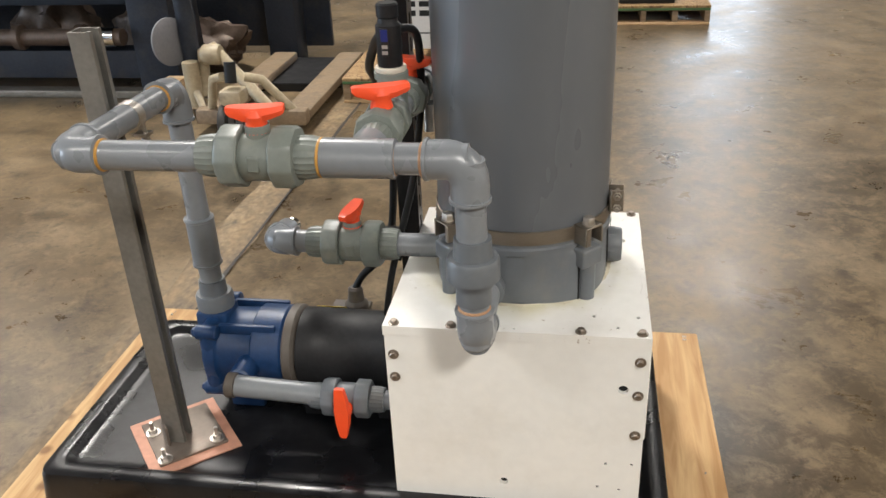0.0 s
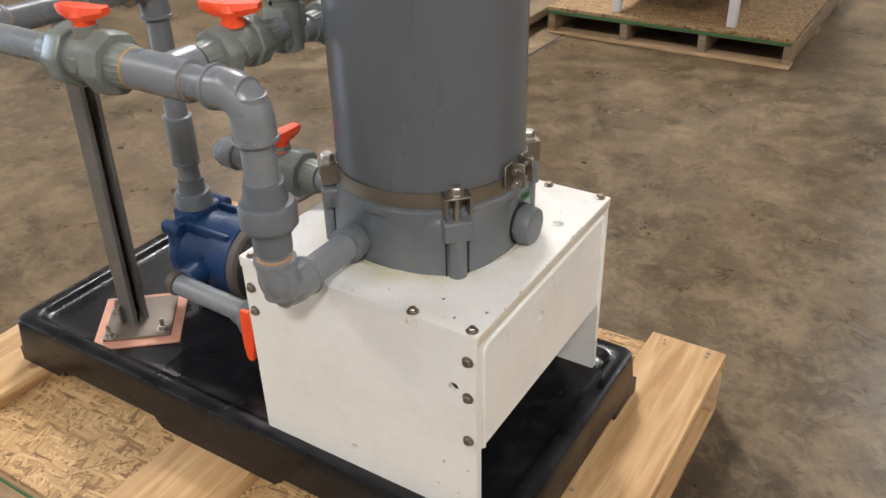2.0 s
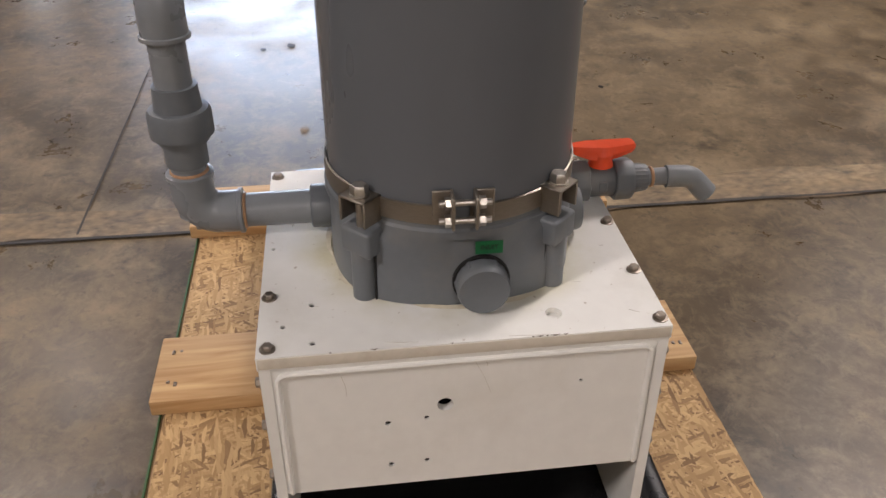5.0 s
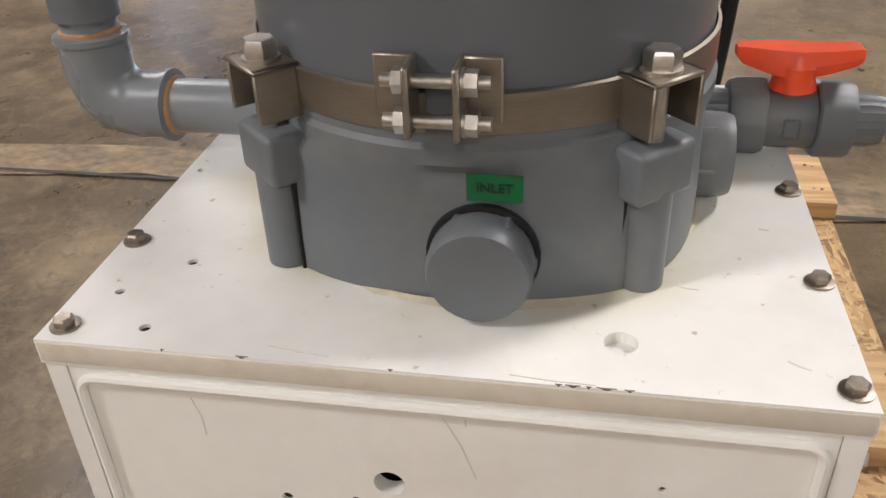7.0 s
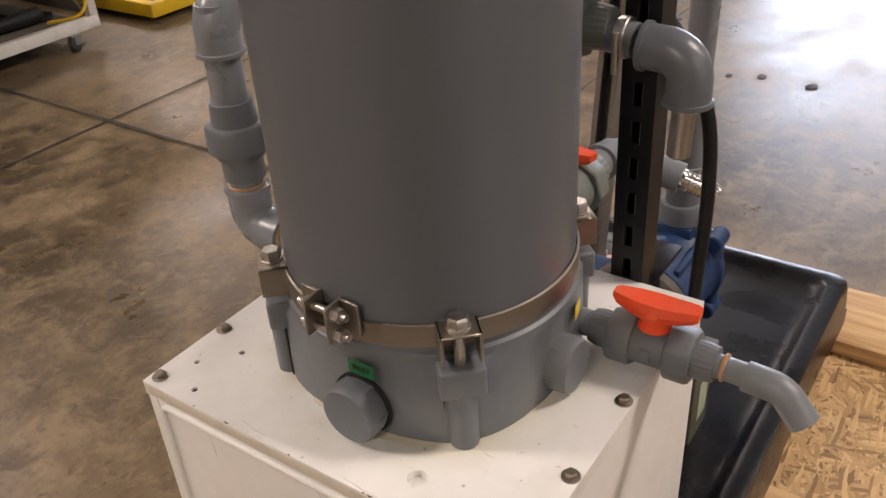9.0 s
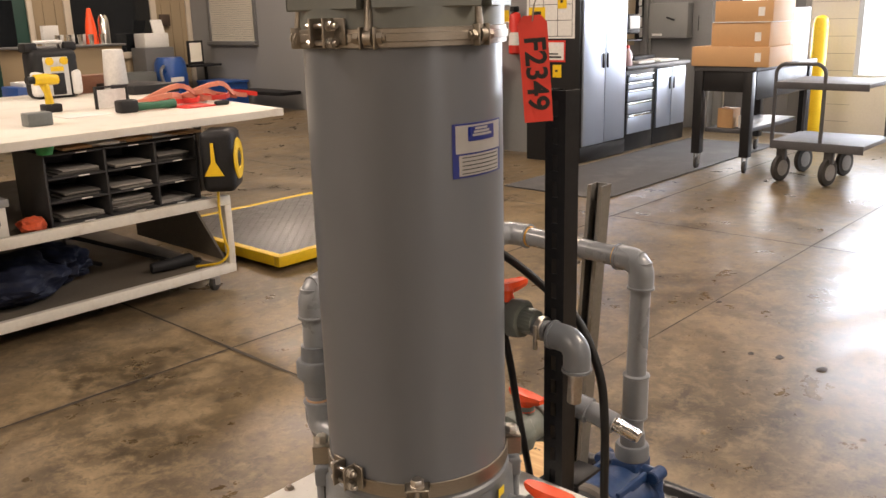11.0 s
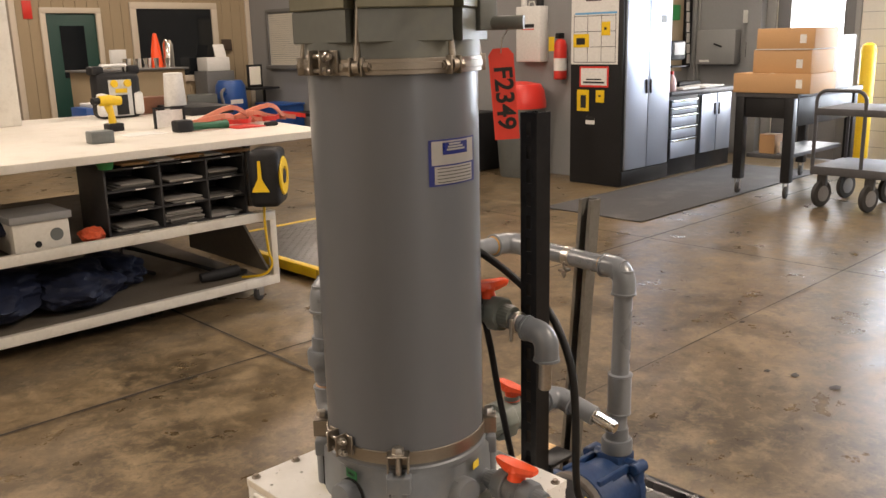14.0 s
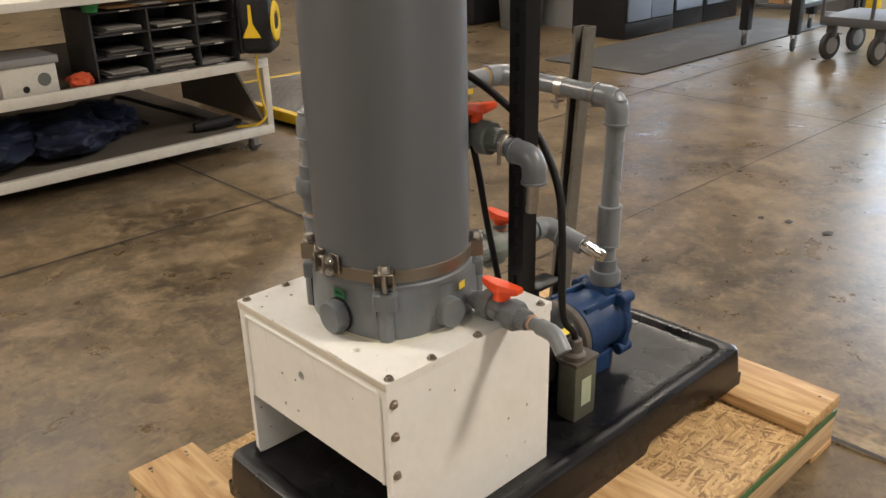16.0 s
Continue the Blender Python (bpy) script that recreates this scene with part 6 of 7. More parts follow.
for lo, hi in (((-3.66, -3.40, 0.03), (-2.16, -3.34, 0.10)), ((-3.66, -4.86, 0.03), (-2.16, -4.80, 0.10)), ((-2.22, -4.80, 0.03), (-2.16, -3.40, 0.10)), ((-3.66, -4.80, 0.03), (-3.60, -3.40, 0.10))):
    part("frame_rail", box_bm(lo, hi, 0.004), YELLOW_PAINT, scale_)
for x in (-3.55, -2.28):
    for y in (-4.75, -3.46):
        part("foot", cyl(bm_new(), (x, y, 0), (x, y, 0.07), 0.04, 16), MOTOR_BLACK, scale_)
bm = bm_new()
for i in range(34):
    for j in range(34):
        c = Matrix.Translation((-3.58 + i * 0.0407, -4.78 + j * 0.0407, 0.0985)) @ Matrix.Rotation(radians(45 if (i + j) % 2 else -45), 4, "Z")
        vs = [bm.verts.new(c @ Vector(p)) for p in ((-0.012, 0, 0), (0, -0.004, 0), (0.012, 0, 0), (0, 0.004, 0), (0, 0, 0.0025))]
        for a, d in ((0, 1), (1, 2), (2, 3), (3, 0)):
            bm.faces.new((vs[a], vs[d], vs[4]))
tread = part("tread", bm, DIAMOND, scale_)
tread["kind"] = "stuff"

# Floor mat.
tagged(mesh_object("floor_mat", box_bm((-8.9, -3.92, 0.001), (-5.21, -2.83, 0.014), 0.006), MAT_RUBBER), "long grey ribbed rubber mat on the concrete", "mat")

# Tall cabinet with doors, drawer unit and low cabinet.
cab = thing("tall_cabinet", "tall black steel cabinet with silver tread-plate doors", "cabinet")
part("carcass", box_bm((-7.53, -4.70, 0.0), (-6.60, -4.02, 2.07), 0.012), CAB_BLACK, cab)
for xa, xb, hxx in ((-7.055, -6.645, -7.02), (-7.485, -7.065, -7.10)):
    d = part("door", box_bm((xa, -4.0195, 0.18), (xb, -3.995, 2.03), 0.005), CAB_SILVER, cab, "silver tread-plate door")
    part("handle", box_bm((hxx - 0.014, -3.9945, 0.98), (hxx + 0.014, -3.983, 1.13), 0.004), CAB_BLACK, d)
part("door_label", box_bm((-7.38, -3.9948, 1.72), (-7.27, -3.9938, 1.80)), GREY_PLASTIC, cab)
part("plinth", box_bm((-7.52, -4.0195, 0.02), (-6.61, -4.008, 0.165), 0.003), CAB_BLACK, cab)

cal = thing("wall_planner", "white planner sheet with printed grid on the cabinet", "planner")
part("sheet", box_bm((-6.5995, -4.69, 1.30), (-6.5965, -4.08, 2.045)), PAPER, cal)
part("heading", box_bm((-6.5963, -4.64, 1.82), (-6.5953, -4.10, 1.84)), mat("light_blue_ink", (0.10, 0.35, 0.62), 0.5), cal)
for i in range(4):
    part("grid_line", box_bm((-6.5963, -4.655 + 0.18 * i, 1.32), (-6.5955, -4.649 + 0.18 * i, 1.82)), BLACK_INK, cal)
for i in range(4):
    part("grid_line", box_bm((-6.5963, -4.65, 1.32 + 0.16 * i), (-6.5957, -4.11, 1.326 + 0.16 * i)), BLACK_INK, cal)
part("title_bar", box_bm((-6.5963, -4.50, 1.955), (-6.5953, -4.30, 1.99)), BLACK_INK, cal)


def notice(y0_, y1_, z0_, z1_, material, label, marks):
    n = thing("notice", label, "notice", "notices on the cabinet")
    part("sheet", box_bm((-6.5950, y0_, z0_), (-6.5935, y1_, z1_)), material, n)
    for a, b_, c, d in marks:
        part("print_bar", box_bm((-6.5934, y0_ + (y1_ - y0_) * a, z0_ + (z1_ - z0_) * c), (-6.5926, y0_ + (y1_ - y0_) * b_, z0_ + (z1_ - z0_) * d)), BLACK_INK, n)


notice(-4.66, -4.45, 1.48, 1.62, YELLOW_PAINT, "yellow notice with a black picture", ((0.2, 0.75, 0.2, 0.7),))
notice(-4.29, -4.18, 1.60, 1.74, YELLOW_PAINT, "small yellow notice with a black mark", ((0.3, 0.6, 0.4, 0.6),))
notice(-4.57, -4.19, 1.06, 1.28, RED_PLASTIC, "red-bordered white paper notice", ())
part_n = thing("notice", "white notice sheet with unreadable print", "notice", "notices on the cabinet")
part("sheet", box_bm((-6.5930, -4.55, 1.08), (-6.5920, -4.21, 1.26)), PAPER, part_n)
part("print_bar", box_bm((-6.5919, -4.52, 1.10), (-6.5912, -4.24, 1.12)), BLACK_INK, part_n)
part("print_bar", box_bm((-6.5919, -4.48, 1.135), (-6.5912, -4.28, 1.15)), BLACK_INK, part_n)
notice(-4.60, -4.44, 0.80, 1.03, YELLOW_PAINT, "yellow notice with a black picture", ((0.3, 0.75, 0.15, 0.75),))
notice(-4.35, -4.24, 0.90, 1.03, YELLOW_PAINT, "small yellow notice with a black mark", ((0.3, 0.6, 0.45, 0.6),))
notice(-4.48, -4.36, 0.66, 0.74, PAPER, "small white sticker with print", ((0.0, 1.0, 0.55, 1.0),))

drawers = thing("drawer_cabinet", "black steel drawer cabinet with five silver drawers", "cabinet")
part("carcass", box_bm((-8.21, -4.62, 0.0), (-7.535, -4.05, 0.915), 0.006), CAB_BLACK, drawers)
zz = 0.20
for h in (0.225, 0.14, 0.14, 0.085, 0.085):
    d = part("drawer", box_bm((-8.14, -4.0495, zz), (-7.60, -4.025, zz + h - 0.014), 0.004), CAB_SILVER, drawers)
    part("pull", box_bm((-8.14, -4.0245, zz + h - 0.035), (-7.60, -4.008, zz + h - 0.016), 0.004), CHROME, d)
    zz += h
low = thing("base_cabinet", "low black steel cabinet with two silver doors", "cabinet")
part("carcass", box_bm((-9.0, -4.62, 0.0), (-8.215, -4.05, 0.915), 0.006), CAB_BLACK, low)
for xa, xb, hxx in ((-8.60, -8.26, -8.56), (-8.96, -8.62, -8.66)):
    d = part("door", box_bm((xa, -4.0495, 0.20), (xb, -4.025, 0.89), 0.004), CAB_SILVER, low)
    part("handle", box_bm((hxx - 0.014, -4.0245, 0.64), (hxx + 0.014, -4.014, 0.78), 0.003), CAB_BLACK, d)
wt = tagged(mesh_object("worktop", box_bm((-9.02, -4.68, 0.916), (-7.537, -4.0, 0.96), 0.006), CART_GREY), "dark steel worktop across the low cabinets", "worktop")
printer = thing("label_printer", "small black and white label printer on a stand above the worktop", "printer")
part("case", box_bm((-7.95, -4.45, 1.30), (-7.62, -4.2, 1.52), 0.03), MOTOR_BLACK, printer)
part("front", box_bm((-7.90, -4.1995, 1.36), (-7.68, -4.19, 1.50), 0.01), PAPER, printer)
part("stand", box_bm((-7.95, -4.5, 0.9605), (-7.62, -4.44, 1.30), 0.005), MOTOR_BLACK, printer)
part("stand_shelf", box_bm((-7.95, -4.44, 1.22), (-7.62, -4.18, 1.235), 0.003), MOTOR_BLACK, printer)
for child in printer.children:
    child.location.x -= 0.2
bottle = thing("spray_bottle", "clear bottle with pink liquid and red cap on the worktop", "bottle")
part("flask", lathe(bm_new(), (-7.72, -4.12, 0.9605), (0, 0, 1), [(0.055, 0), (0.058, 0.01), (0.055, 0.13), (0.03, 0.17), (0.02, 0.19)], 20), mat("pale_pink_plastic", (0.6, 0.42, 0.42), 0.25), bottle)
part("cap", lathe(bm_new(), (-7.72, -4.12, 1.1505), (0, 0, 1), [(0.024, 0), (0.024, 0.035)], 16), RED_PLASTIC, bottle)
simple("keyboard", "pale keyboard lying on the worktop", "keyboard", (-8.35, -4.30, 0.9605), (-7.98, -4.12, 0.985), PAPER, 0.004)
simple("document", "white paper document lying on the worktop", "document", (-8.9, -4.4, 0.9605), (-8.45, -4.1, 0.98), PAPER, 0.003)
simple("black_tray", "black tray on the worktop against the wall", "tray", (-8.9, -4.65, 0.9605), (-8.4, -4.42, 1.02), MOTOR_BLACK, 0.006)
strip = thing("chart_rack", "tall dark board with a column of white tickets", "board")
part("board", box_bm((-9.87, -5.195, 1.15), (-9.72, -5.15, 2.22), 0.004), MOTOR_BLACK, strip)
for i in range(7):
    part("ticket", box_bm((-9.845 + 0.012 * i, -5.1495, 1.20 + 0.14 * i), (-9.765 + 0.012 * i, -5.147, 1.325 + 0.14 * i)), PAPER, strip)
simple("pegboard", "tan hardboard panel on the grey wall", "board", (-9.68, -5.196, 1.1), (-9.22, -5.17, 2.1), TAN, 0.003)
simple("yellow_sign", "small green and yellow safety sign on the wall", "sign", (-9.58, -5.168, 1.78), (-9.40, -5.16, 1.98), GREEN_PLASTIC, 0.002)

# Exit door and what hangs beside it.
door = tagged(new("door_1"), "grey steel exit door with a tall bright window", "door", kind="structure")
fr = part("door_frame", bx(bx(bx(bm_new(), (-9.98, -4.02, 0), (-9.87, -3.955, 2.30), 0.004), (-9.98, -2.965, 0), (-9.87, -2.90, 2.30), 0.004), (-9.98, -3.954, 2.235), (-9.87, -2.966, 2.30), 0.004), STEEL_GREY, door)
bm = bm_new()
for lo, hi in (((-9.95, -3.945, 0.01), (-9.905, -3.78, 2.22)), ((-9.95, -3.11, 0.01), (-9.905, -2.975, 2.22)), ((-9.95, -3.779, 2.07), (-9.905, -3.111, 2.22)), ((-9.95, -3.779, 0.01), (-9.905, -3.111, 0.75))):
    bx(bm, lo, hi, 0.002)
leaf = part("door_leaf", bm, DOOR_GREY, door)
part("pane", box_bm((-9.935, -3.779, 0.751), (-9.925, -3.111, 2.069)), DAYLIGHT_PANE, leaf, "bright daylit window pane")
part("door_closer", box_bm((-9.904, -3.7, 2.12), (-9.86, -3.35, 2.17), 0.006), RIM, leaf)
sign = thing("exit_sign", "white exit sign with glowing red-orange letters over the door", "sign")
part("case", box_bm((-9.87, -4.50, 2.47), (-9.80, -4.11, 2.70), 0.008), SIGN_FACE, sign)
part("lettering", text_bm("EXIT", 0.17, facing((-9.798, -4.305, 2.585), (0, 1, 0), (0, 0, 1)), 0.001), ORANGE_SIGN, sign, "glowing red letters")
elec = thing("electrical_panel", "grey steel electrical enclosure with a black latch on the wall", "electrical box")
part("enclosure", box_bm((-9.879, -4.98, 1.19), (-9.72, -4.42, 1.64), 0.008), STEEL_GREY, elec)
part("latch", box_bm((-0.06, -0.012, 0), (0.06, 0.012, 0.02), 0.004, m=facing((-9.7195, -4.66, 1.44), (0, 0.9, -0.3), (0, 0.3, 0.9))), BLACK_INK, elec)
part("label", box_bm((-9.7195, -4.93, 1.22), (-9.718, -4.78, 1.25)), PAPER, elec)
simple("light_panel_box", "small pale control box above the exit door side", "electrical box", (-9.87, -4.37, 1.72), (-9.80, -4.10, 1.88), SIGN_FACE, 0.006)
simple("light_switch", "dark push-button box on the wall", "switch", (-9.879, -4.33, 1.28), (-9.84, -4.27, 1.47), MOTOR_BLACK, 0.004)
col = structure("column", box_bm((-9.87, -4.26, 0), (-9.72, -4.08, 6)), WALL_GREY, "grey steel building column")
simple("cable_tray", "grey cable tray along the wall over the enclosure", "cable tray", (-9.85, -5.15, 2.40), (-9.68, -4.28, 2.50), STEEL_GREY, 0.004)
cond = thing("conduit", "grey conduit pipes running up the wall", "conduit")
for y in (-5.08, -5.02):
    part("tube", cyl(bm_new(), (-9.84, y, 0.9), (-9.84, y, 5.9), 0.018, 10), STEEL_GREY, cond)
for x, y in ((-9.45, -2.62), (-9.45, 1.3)):
    tagged(mesh_object("bollard", lathe(bm_new(), (x, y, 0), (0, 0, 1), [(0.085, 0), (0.085, 1.36), (0.07, 1.42), (0.03, 1.45)], 24), YELLOW_PAINT), "yellow steel bollard with rounded top beside the doorway", "bollard", "bollards")
# Block courses on the white wall beside the door.
for i in range(14):
    structure("trim", box_bm((-9.899, -2.89, 0.2 * i + 0.198), (-9.8975, -2.37, 0.2 * i + 0.203)), WALL_GREY, "mortar line in the white block wall")

# Steel table with cartons.
table = thing("steel_table", "black steel table on casters with a lower shelf", "table")
part("top", box_bm((-8.57, -2.95, 0.975), (-7.0, -2.32, 1.02), 0.006), CART_GREY, table)
for x in (-7.05, -8.5):
    for y in (-2.90, -2.40):
        part("leg", box_bm((x - 0.045, y - 0.045, 0.16), (x + 0.045, y + 0.045, 0.9745), 0.006), CAB_BLACK, table)
        caster(table, x, y, 0.16, 0.06, 0.2)
part("lower_shelf", box_bm((-8.44, -2.86, 0.37), (-7.12, -2.45, 0.41), 0.004), CART_GREY, table)
part("apron", box_bm((-7.04, -2.85, 0.78), (-7.02, -2.45, 0.9745), 0.002), CAB_BLACK, table)
part("side_apron", box_bm((-8.4, -2.38, 0.70), (-7.12, -2.36, 0.9745), 0.002), CAB_BLACK, table)


def carton_box(name, label, lo, hi):
    c = thing(name, label, "box", "cartons on the steel table")
    part("carton_body", box_bm(lo, hi, 0.006), CARD, c)
    part("tape_strip", box_bm((lo[0] + 0.02, (lo[1] + hi[1]) / 2 - 0.025, hi[2] + 0.0002), (hi[0] + 0.0006, (lo[1] + hi[1]) / 2 + 0.025, hi[2] + 0.001)), TAPE, c)
    part("shipping_label", box_bm((hi[0] + 0.0003, hi[1] - 0.14, lo[2] + 0.05), (hi[0] + 0.0012, hi[1] - 0.08, lo[2] + 0.13)), PAPER, c)


carton_box("cardboard_box", "long flat brown cardboard box on the steel table", (-7.55, -2.97, 1.0205), (-6.98, -2.20, 1.205))
carton_box("cardboard_box", "brown cardboard box with pale tape in the stack", (-7.55, -2.80, 1.2055), (-7.03, -2.23, 1.425))
carton_box("cardboard_box", "brown cardboard box on top of the stack", (-7.55, -2.775, 1.4335), (-7.03, -2.21, 1.625))
simple("pale_strap_board", "pale board between stacked cartons", "board", (-7.54, -2.78, 1.4255), (-7.02, -2.215, 1.433), PAPER, 0.001)
simple("cardboard_box", "small brown cardboard box on the table's lower shelf", "box", (-7.35, -2.76, 0.4105), (-7.18, -2.60, 0.60), CARD, 0.004)
simple("cardboard_box", "white carton on the steel table behind the brown boxes", "box", (-8.3, -2.75, 1.0205), (-7.75, -2.33, 1.55), PAPER, 0.006)
simple("white_can", "white can on the table's lower shelf", "can", (-7.3, -2.56, 0.4105), (-7.2, -2.47, 0.54), PAPER, 0.02)

# Platform cart.
cart = thing("platform_cart", "grey two-deck platform cart with a hoop handle and rubber wheels", "cart")
part("lower_deck", box_bm((-7.55, -2.06, 0.345), (-6.80, -1.25, 0.385), 0.006), DECK_GREY, cart)
part("deck_rim", box_bm((-6.80, -2.06, 0.31), (-6.785, -1.25, 0.386), 0.003), CART_GREY, cart)
part("upper_deck", box_bm((-7.55, -2.06, 0.875), (-6.80, -1.25, 0.91), 0.006), DECK_GREY, cart)
part("upper_rim", box_bm((-6.80, -2.06, 0.85), (-6.785, -1.25, 0.911), 0.003), CART_GREY, cart)
hp = [(-6.80, -2.05, 0.386)] + arc_corner((-6.80, -2.05, 0.386), (-6.80, -2.05, 1.07), (-6.80, -1.6, 1.07), 0.09, 6) + arc_corner((-6.80, -2.05, 1.07), (-6.80, -1.62, 1.07), (-6.80, -1.62, 0.386), 0.09, 6) + [(-6.80, -1.62, 0.386)]
part("hoop_handle", sweep(bm_new(), hp, 0.017, 12), CART_GREY, cart)
part("far_post", cyl(bm_new(), (-7.5, -2.03, 0.386), (-7.5, -2.03, 0.874), 0.016, 10), CART_GREY, cart)
part("far_post", cyl(bm_new(), (-7.5, -1.28, 0.386), (-7.5, -1.28, 0.874), 0.016, 10), CART_GREY, cart)
for x, y in ((-6.88, -1.98), (-6.86, -1.55), (-7.45, -1.60), (-7.45, -1.98), (-6.86, -1.30)):
    if y > -1.4:
        continue
    w = part("wheel", lathe(bm_new(), (x, y - 0.024, 0.125), (0.25, 1, 0), [(0.08, 0), (0.118, 0.004), (0.125, 0.014), (0.125, 0.034), (0.118, 0.044), (0.08, 0.048)], 32), TYRE, cart)
    part("rim", lathe(bm_new(), (x, y - 0.027, 0.125), (0.25, 1, 0), [(0.03, -0.004), (0.074, 0), (0.074, 0.054), (0.03, 0.058)], 24), RIM, w)
    part("fork", box_bm((x - 0.03, y - 0.04, 0.20), (x + 0.03, y + 0.04, 0.345), 0.006), CART_GREY, cart)

# Clock wall.
clock = thing("wall_clock", "round black-rimmed wall clock with white dial", "clock")
part("rim", lathe(bm_new(), (-6.949, -6.61, 2.29), (1, 0, 0), [(0.15, 0), (0.15, 0.03), (0.135, 0.035), (0.128, 0.02)], 36), MOTOR_BLACK, clock)
part("dial", lathe(bm_new(), (-6.9288, -6.61, 2.29), (1, 0, 0), [(0.127, 0), (0.127, 0.002)], 36), PAPER, clock)
part("hour_pointer", box_bm((-0.006, -0.01, 0), (0.006, 0.065, 0.002), 0, m=facing((-6.9266, -6.61, 2.29), (0, 0.8, 0.6), (0, -0.6, 0.8))), BLACK_INK, clock)
part("minute_pointer", box_bm((-0.004, -0.01, 0), (0.004, 0.095, 0.002), 0, m=facing((-6.9244, -6.61, 2.29), (0, 0.3, -0.95), (0, 0.95, 0.3))), BLACK_INK, clock)
for k in range(12):
    w = radians(30 * k)
    part("hour_mark", box_bm((-6.9266, -6.61 + 0.11 * math.sin(w) - 0.005, 2.29 + 0.11 * math.cos(w) - 0.008), (-6.9258, -6.61 + 0.11 * math.sin(w) + 0.005, 2.29 + 0.11 * math.cos(w) + 0.008)), BLACK_INK, clock)
vent = thing("wall_vent", "grey metal wall vent with two slatted openings", "vent")
part("frame", box_bm((-6.949, -6.41, 2.29), (-6.925, -6.0, 2.55), 0.006), STEEL_GREY, vent)
for y in (-6.385, -6.195):
    for k in range(9):
        part("slat", box_bm((-6.9245, y, 2.315 + 0.024 * k), (-6.915, y + 0.17, 2.327 + 0.024 * k), 0.002), MOTOR_BLACK, vent)
wb = thing("whiteboard", "white marker board with dark frame on the grey wall", "whiteboard")
part("surface", box_bm((-6.948, -7.65, 1.45), (-6.93, -6.75, 2.17)), PAPER, wb)
for lo, hi in (((-6.949, -7.68, 2.1705), (-6.92, -6.72, 2.20)), ((-6.949, -6.7495, 1.42), (-6.92, -6.72, 2.17)), ((-6.949, -7.68, 1.42), (-6.92, -7.6505, 2.17)), ((-6.949, -7.65, 1.42), (-6.92, -6.75, 1.4495))):
    part("frame_rail", box_bm(lo, hi, 0.003), MOTOR_BLACK, wb)
aid = thing("first_aid_cabinet", "white steel first-aid cabinet with bottles on top", "cabinet")
part("case", box_bm((-6.949, -5.67, 1.32), (-6.80, -5.30, 1.95), 0.01), PAPER, aid)
part("mark", box_bm((-6.7995, -5.58, 1.71), (-6.798, -5.39, 1.75)), BLACK_INK, aid)
part("carry_handle", sweep(bm_new(), [(-6.87, -5.54, 1.945), (-6.87, -5.52, 2.0), (-6.87, -5.45, 2.0), (-6.87, -5.43, 1.945)], 0.009, 8), PAPER, aid)
part("red_mark", box_bm((-6.7995, -5.58, 1.685), (-6.798, -5.39, 1.696)), RED_PLASTIC, aid)
tagged(mesh_object("bottle", lathe(bm_new(), (-6.87, -5.60, 1.951), (0, 0, 1), [(0.035, 0), (0.037, 0.18), (0.015, 0.23), (0.012, 0.27)], 16), PAPER), "white bottle standing on the first-aid cabinet", "bottle")
tagged(mesh_object("bottle", lathe(bm_new(), (-6.87, -5.36, 1.951), (0, 0, 1), [(0.045, 0), (0.045, 0.08), (0.02, 0.13), (0.015, 0.17)], 16), MOTOR_BLACK), "dark bottle standing on the first-aid cabinet", "bottle")
ext = thing("fire_extinguisher", "red fire extinguisher with a yellow tag on the wall", "fire extinguisher")
part("cylinder", lathe(bm_new(), (-6.86, -5.05, 1.12), (0, 0, 1), [(0.06, 0), (0.075, 0.015), (0.075, 0.38), (0.055, 0.44), (0.02, 0.46)], 24), RED_PLASTIC, ext)
part("valve_head", box_bm((-6.90, -5.08, 1.5805), (-6.80, -5.02, 1.64), 0.01), MOTOR_BLACK, ext)
part("bracket", box_bm((-6.949, -5.09, 1.3), (-6.93, -5.01, 1.36), 0.002), MOTOR_BLACK, ext)
part("tag", box_bm((-6.79, -5.16, 1.44), (-6.785, -5.08, 1.60)), YELLOW_PAINT, ext)
part("label", lathe(bm_new(), (-6.86, -5.05, 1.22), (0, 0, 1), [(0.0755, 0), (0.0755, 0.14)], 24), PAPER, ext)
binn = thing("waste_bin", "grey waste bin with a red domed lid", "bin")
part("tub", lathe(bm_new(), (-6.62, -5.46, 0), (0, 0, 1), [(0.22, 0), (0.235, 0.02), (0.29, 0.76), (0.305, 0.77), (0.305, 0.80)], 32), GREY_PLASTIC, binn)
part("lid", lathe(bm_new(), (-6.62, -5.46, 0.8005), (0, 0, 1), [(0.315, 0), (0.315, 0.05), (0.29, 0.20), (0.25, 0.27), (0.1, 0.30)], 32), RED_PLASTIC, binn, "red domed lid")
part("flap", box_bm((-6.39, -5.60, 0.87), (-6.355, -5.30, 1.0), 0.01), MOTOR_BLACK, binn)
simple("waste_bin", "dark plastic waste bin beside the wall", "bin", (-6.9, -6.5, 0), (-6.4, -6.02, 0.72), MOTOR_BLACK, 0.03)
simple("wall_shelf", "short brown wooden shelf on the wall corner", "shelf", (-7.20, -8.45, 2.68), (-6.98, -8.06, 2.76), CARD, 0.003)

# Far wall window with blinds, blue tub.
win = tagged(new("window_1"), "window covered by closed cream blinds in the grey wall", "window", kind="structure")
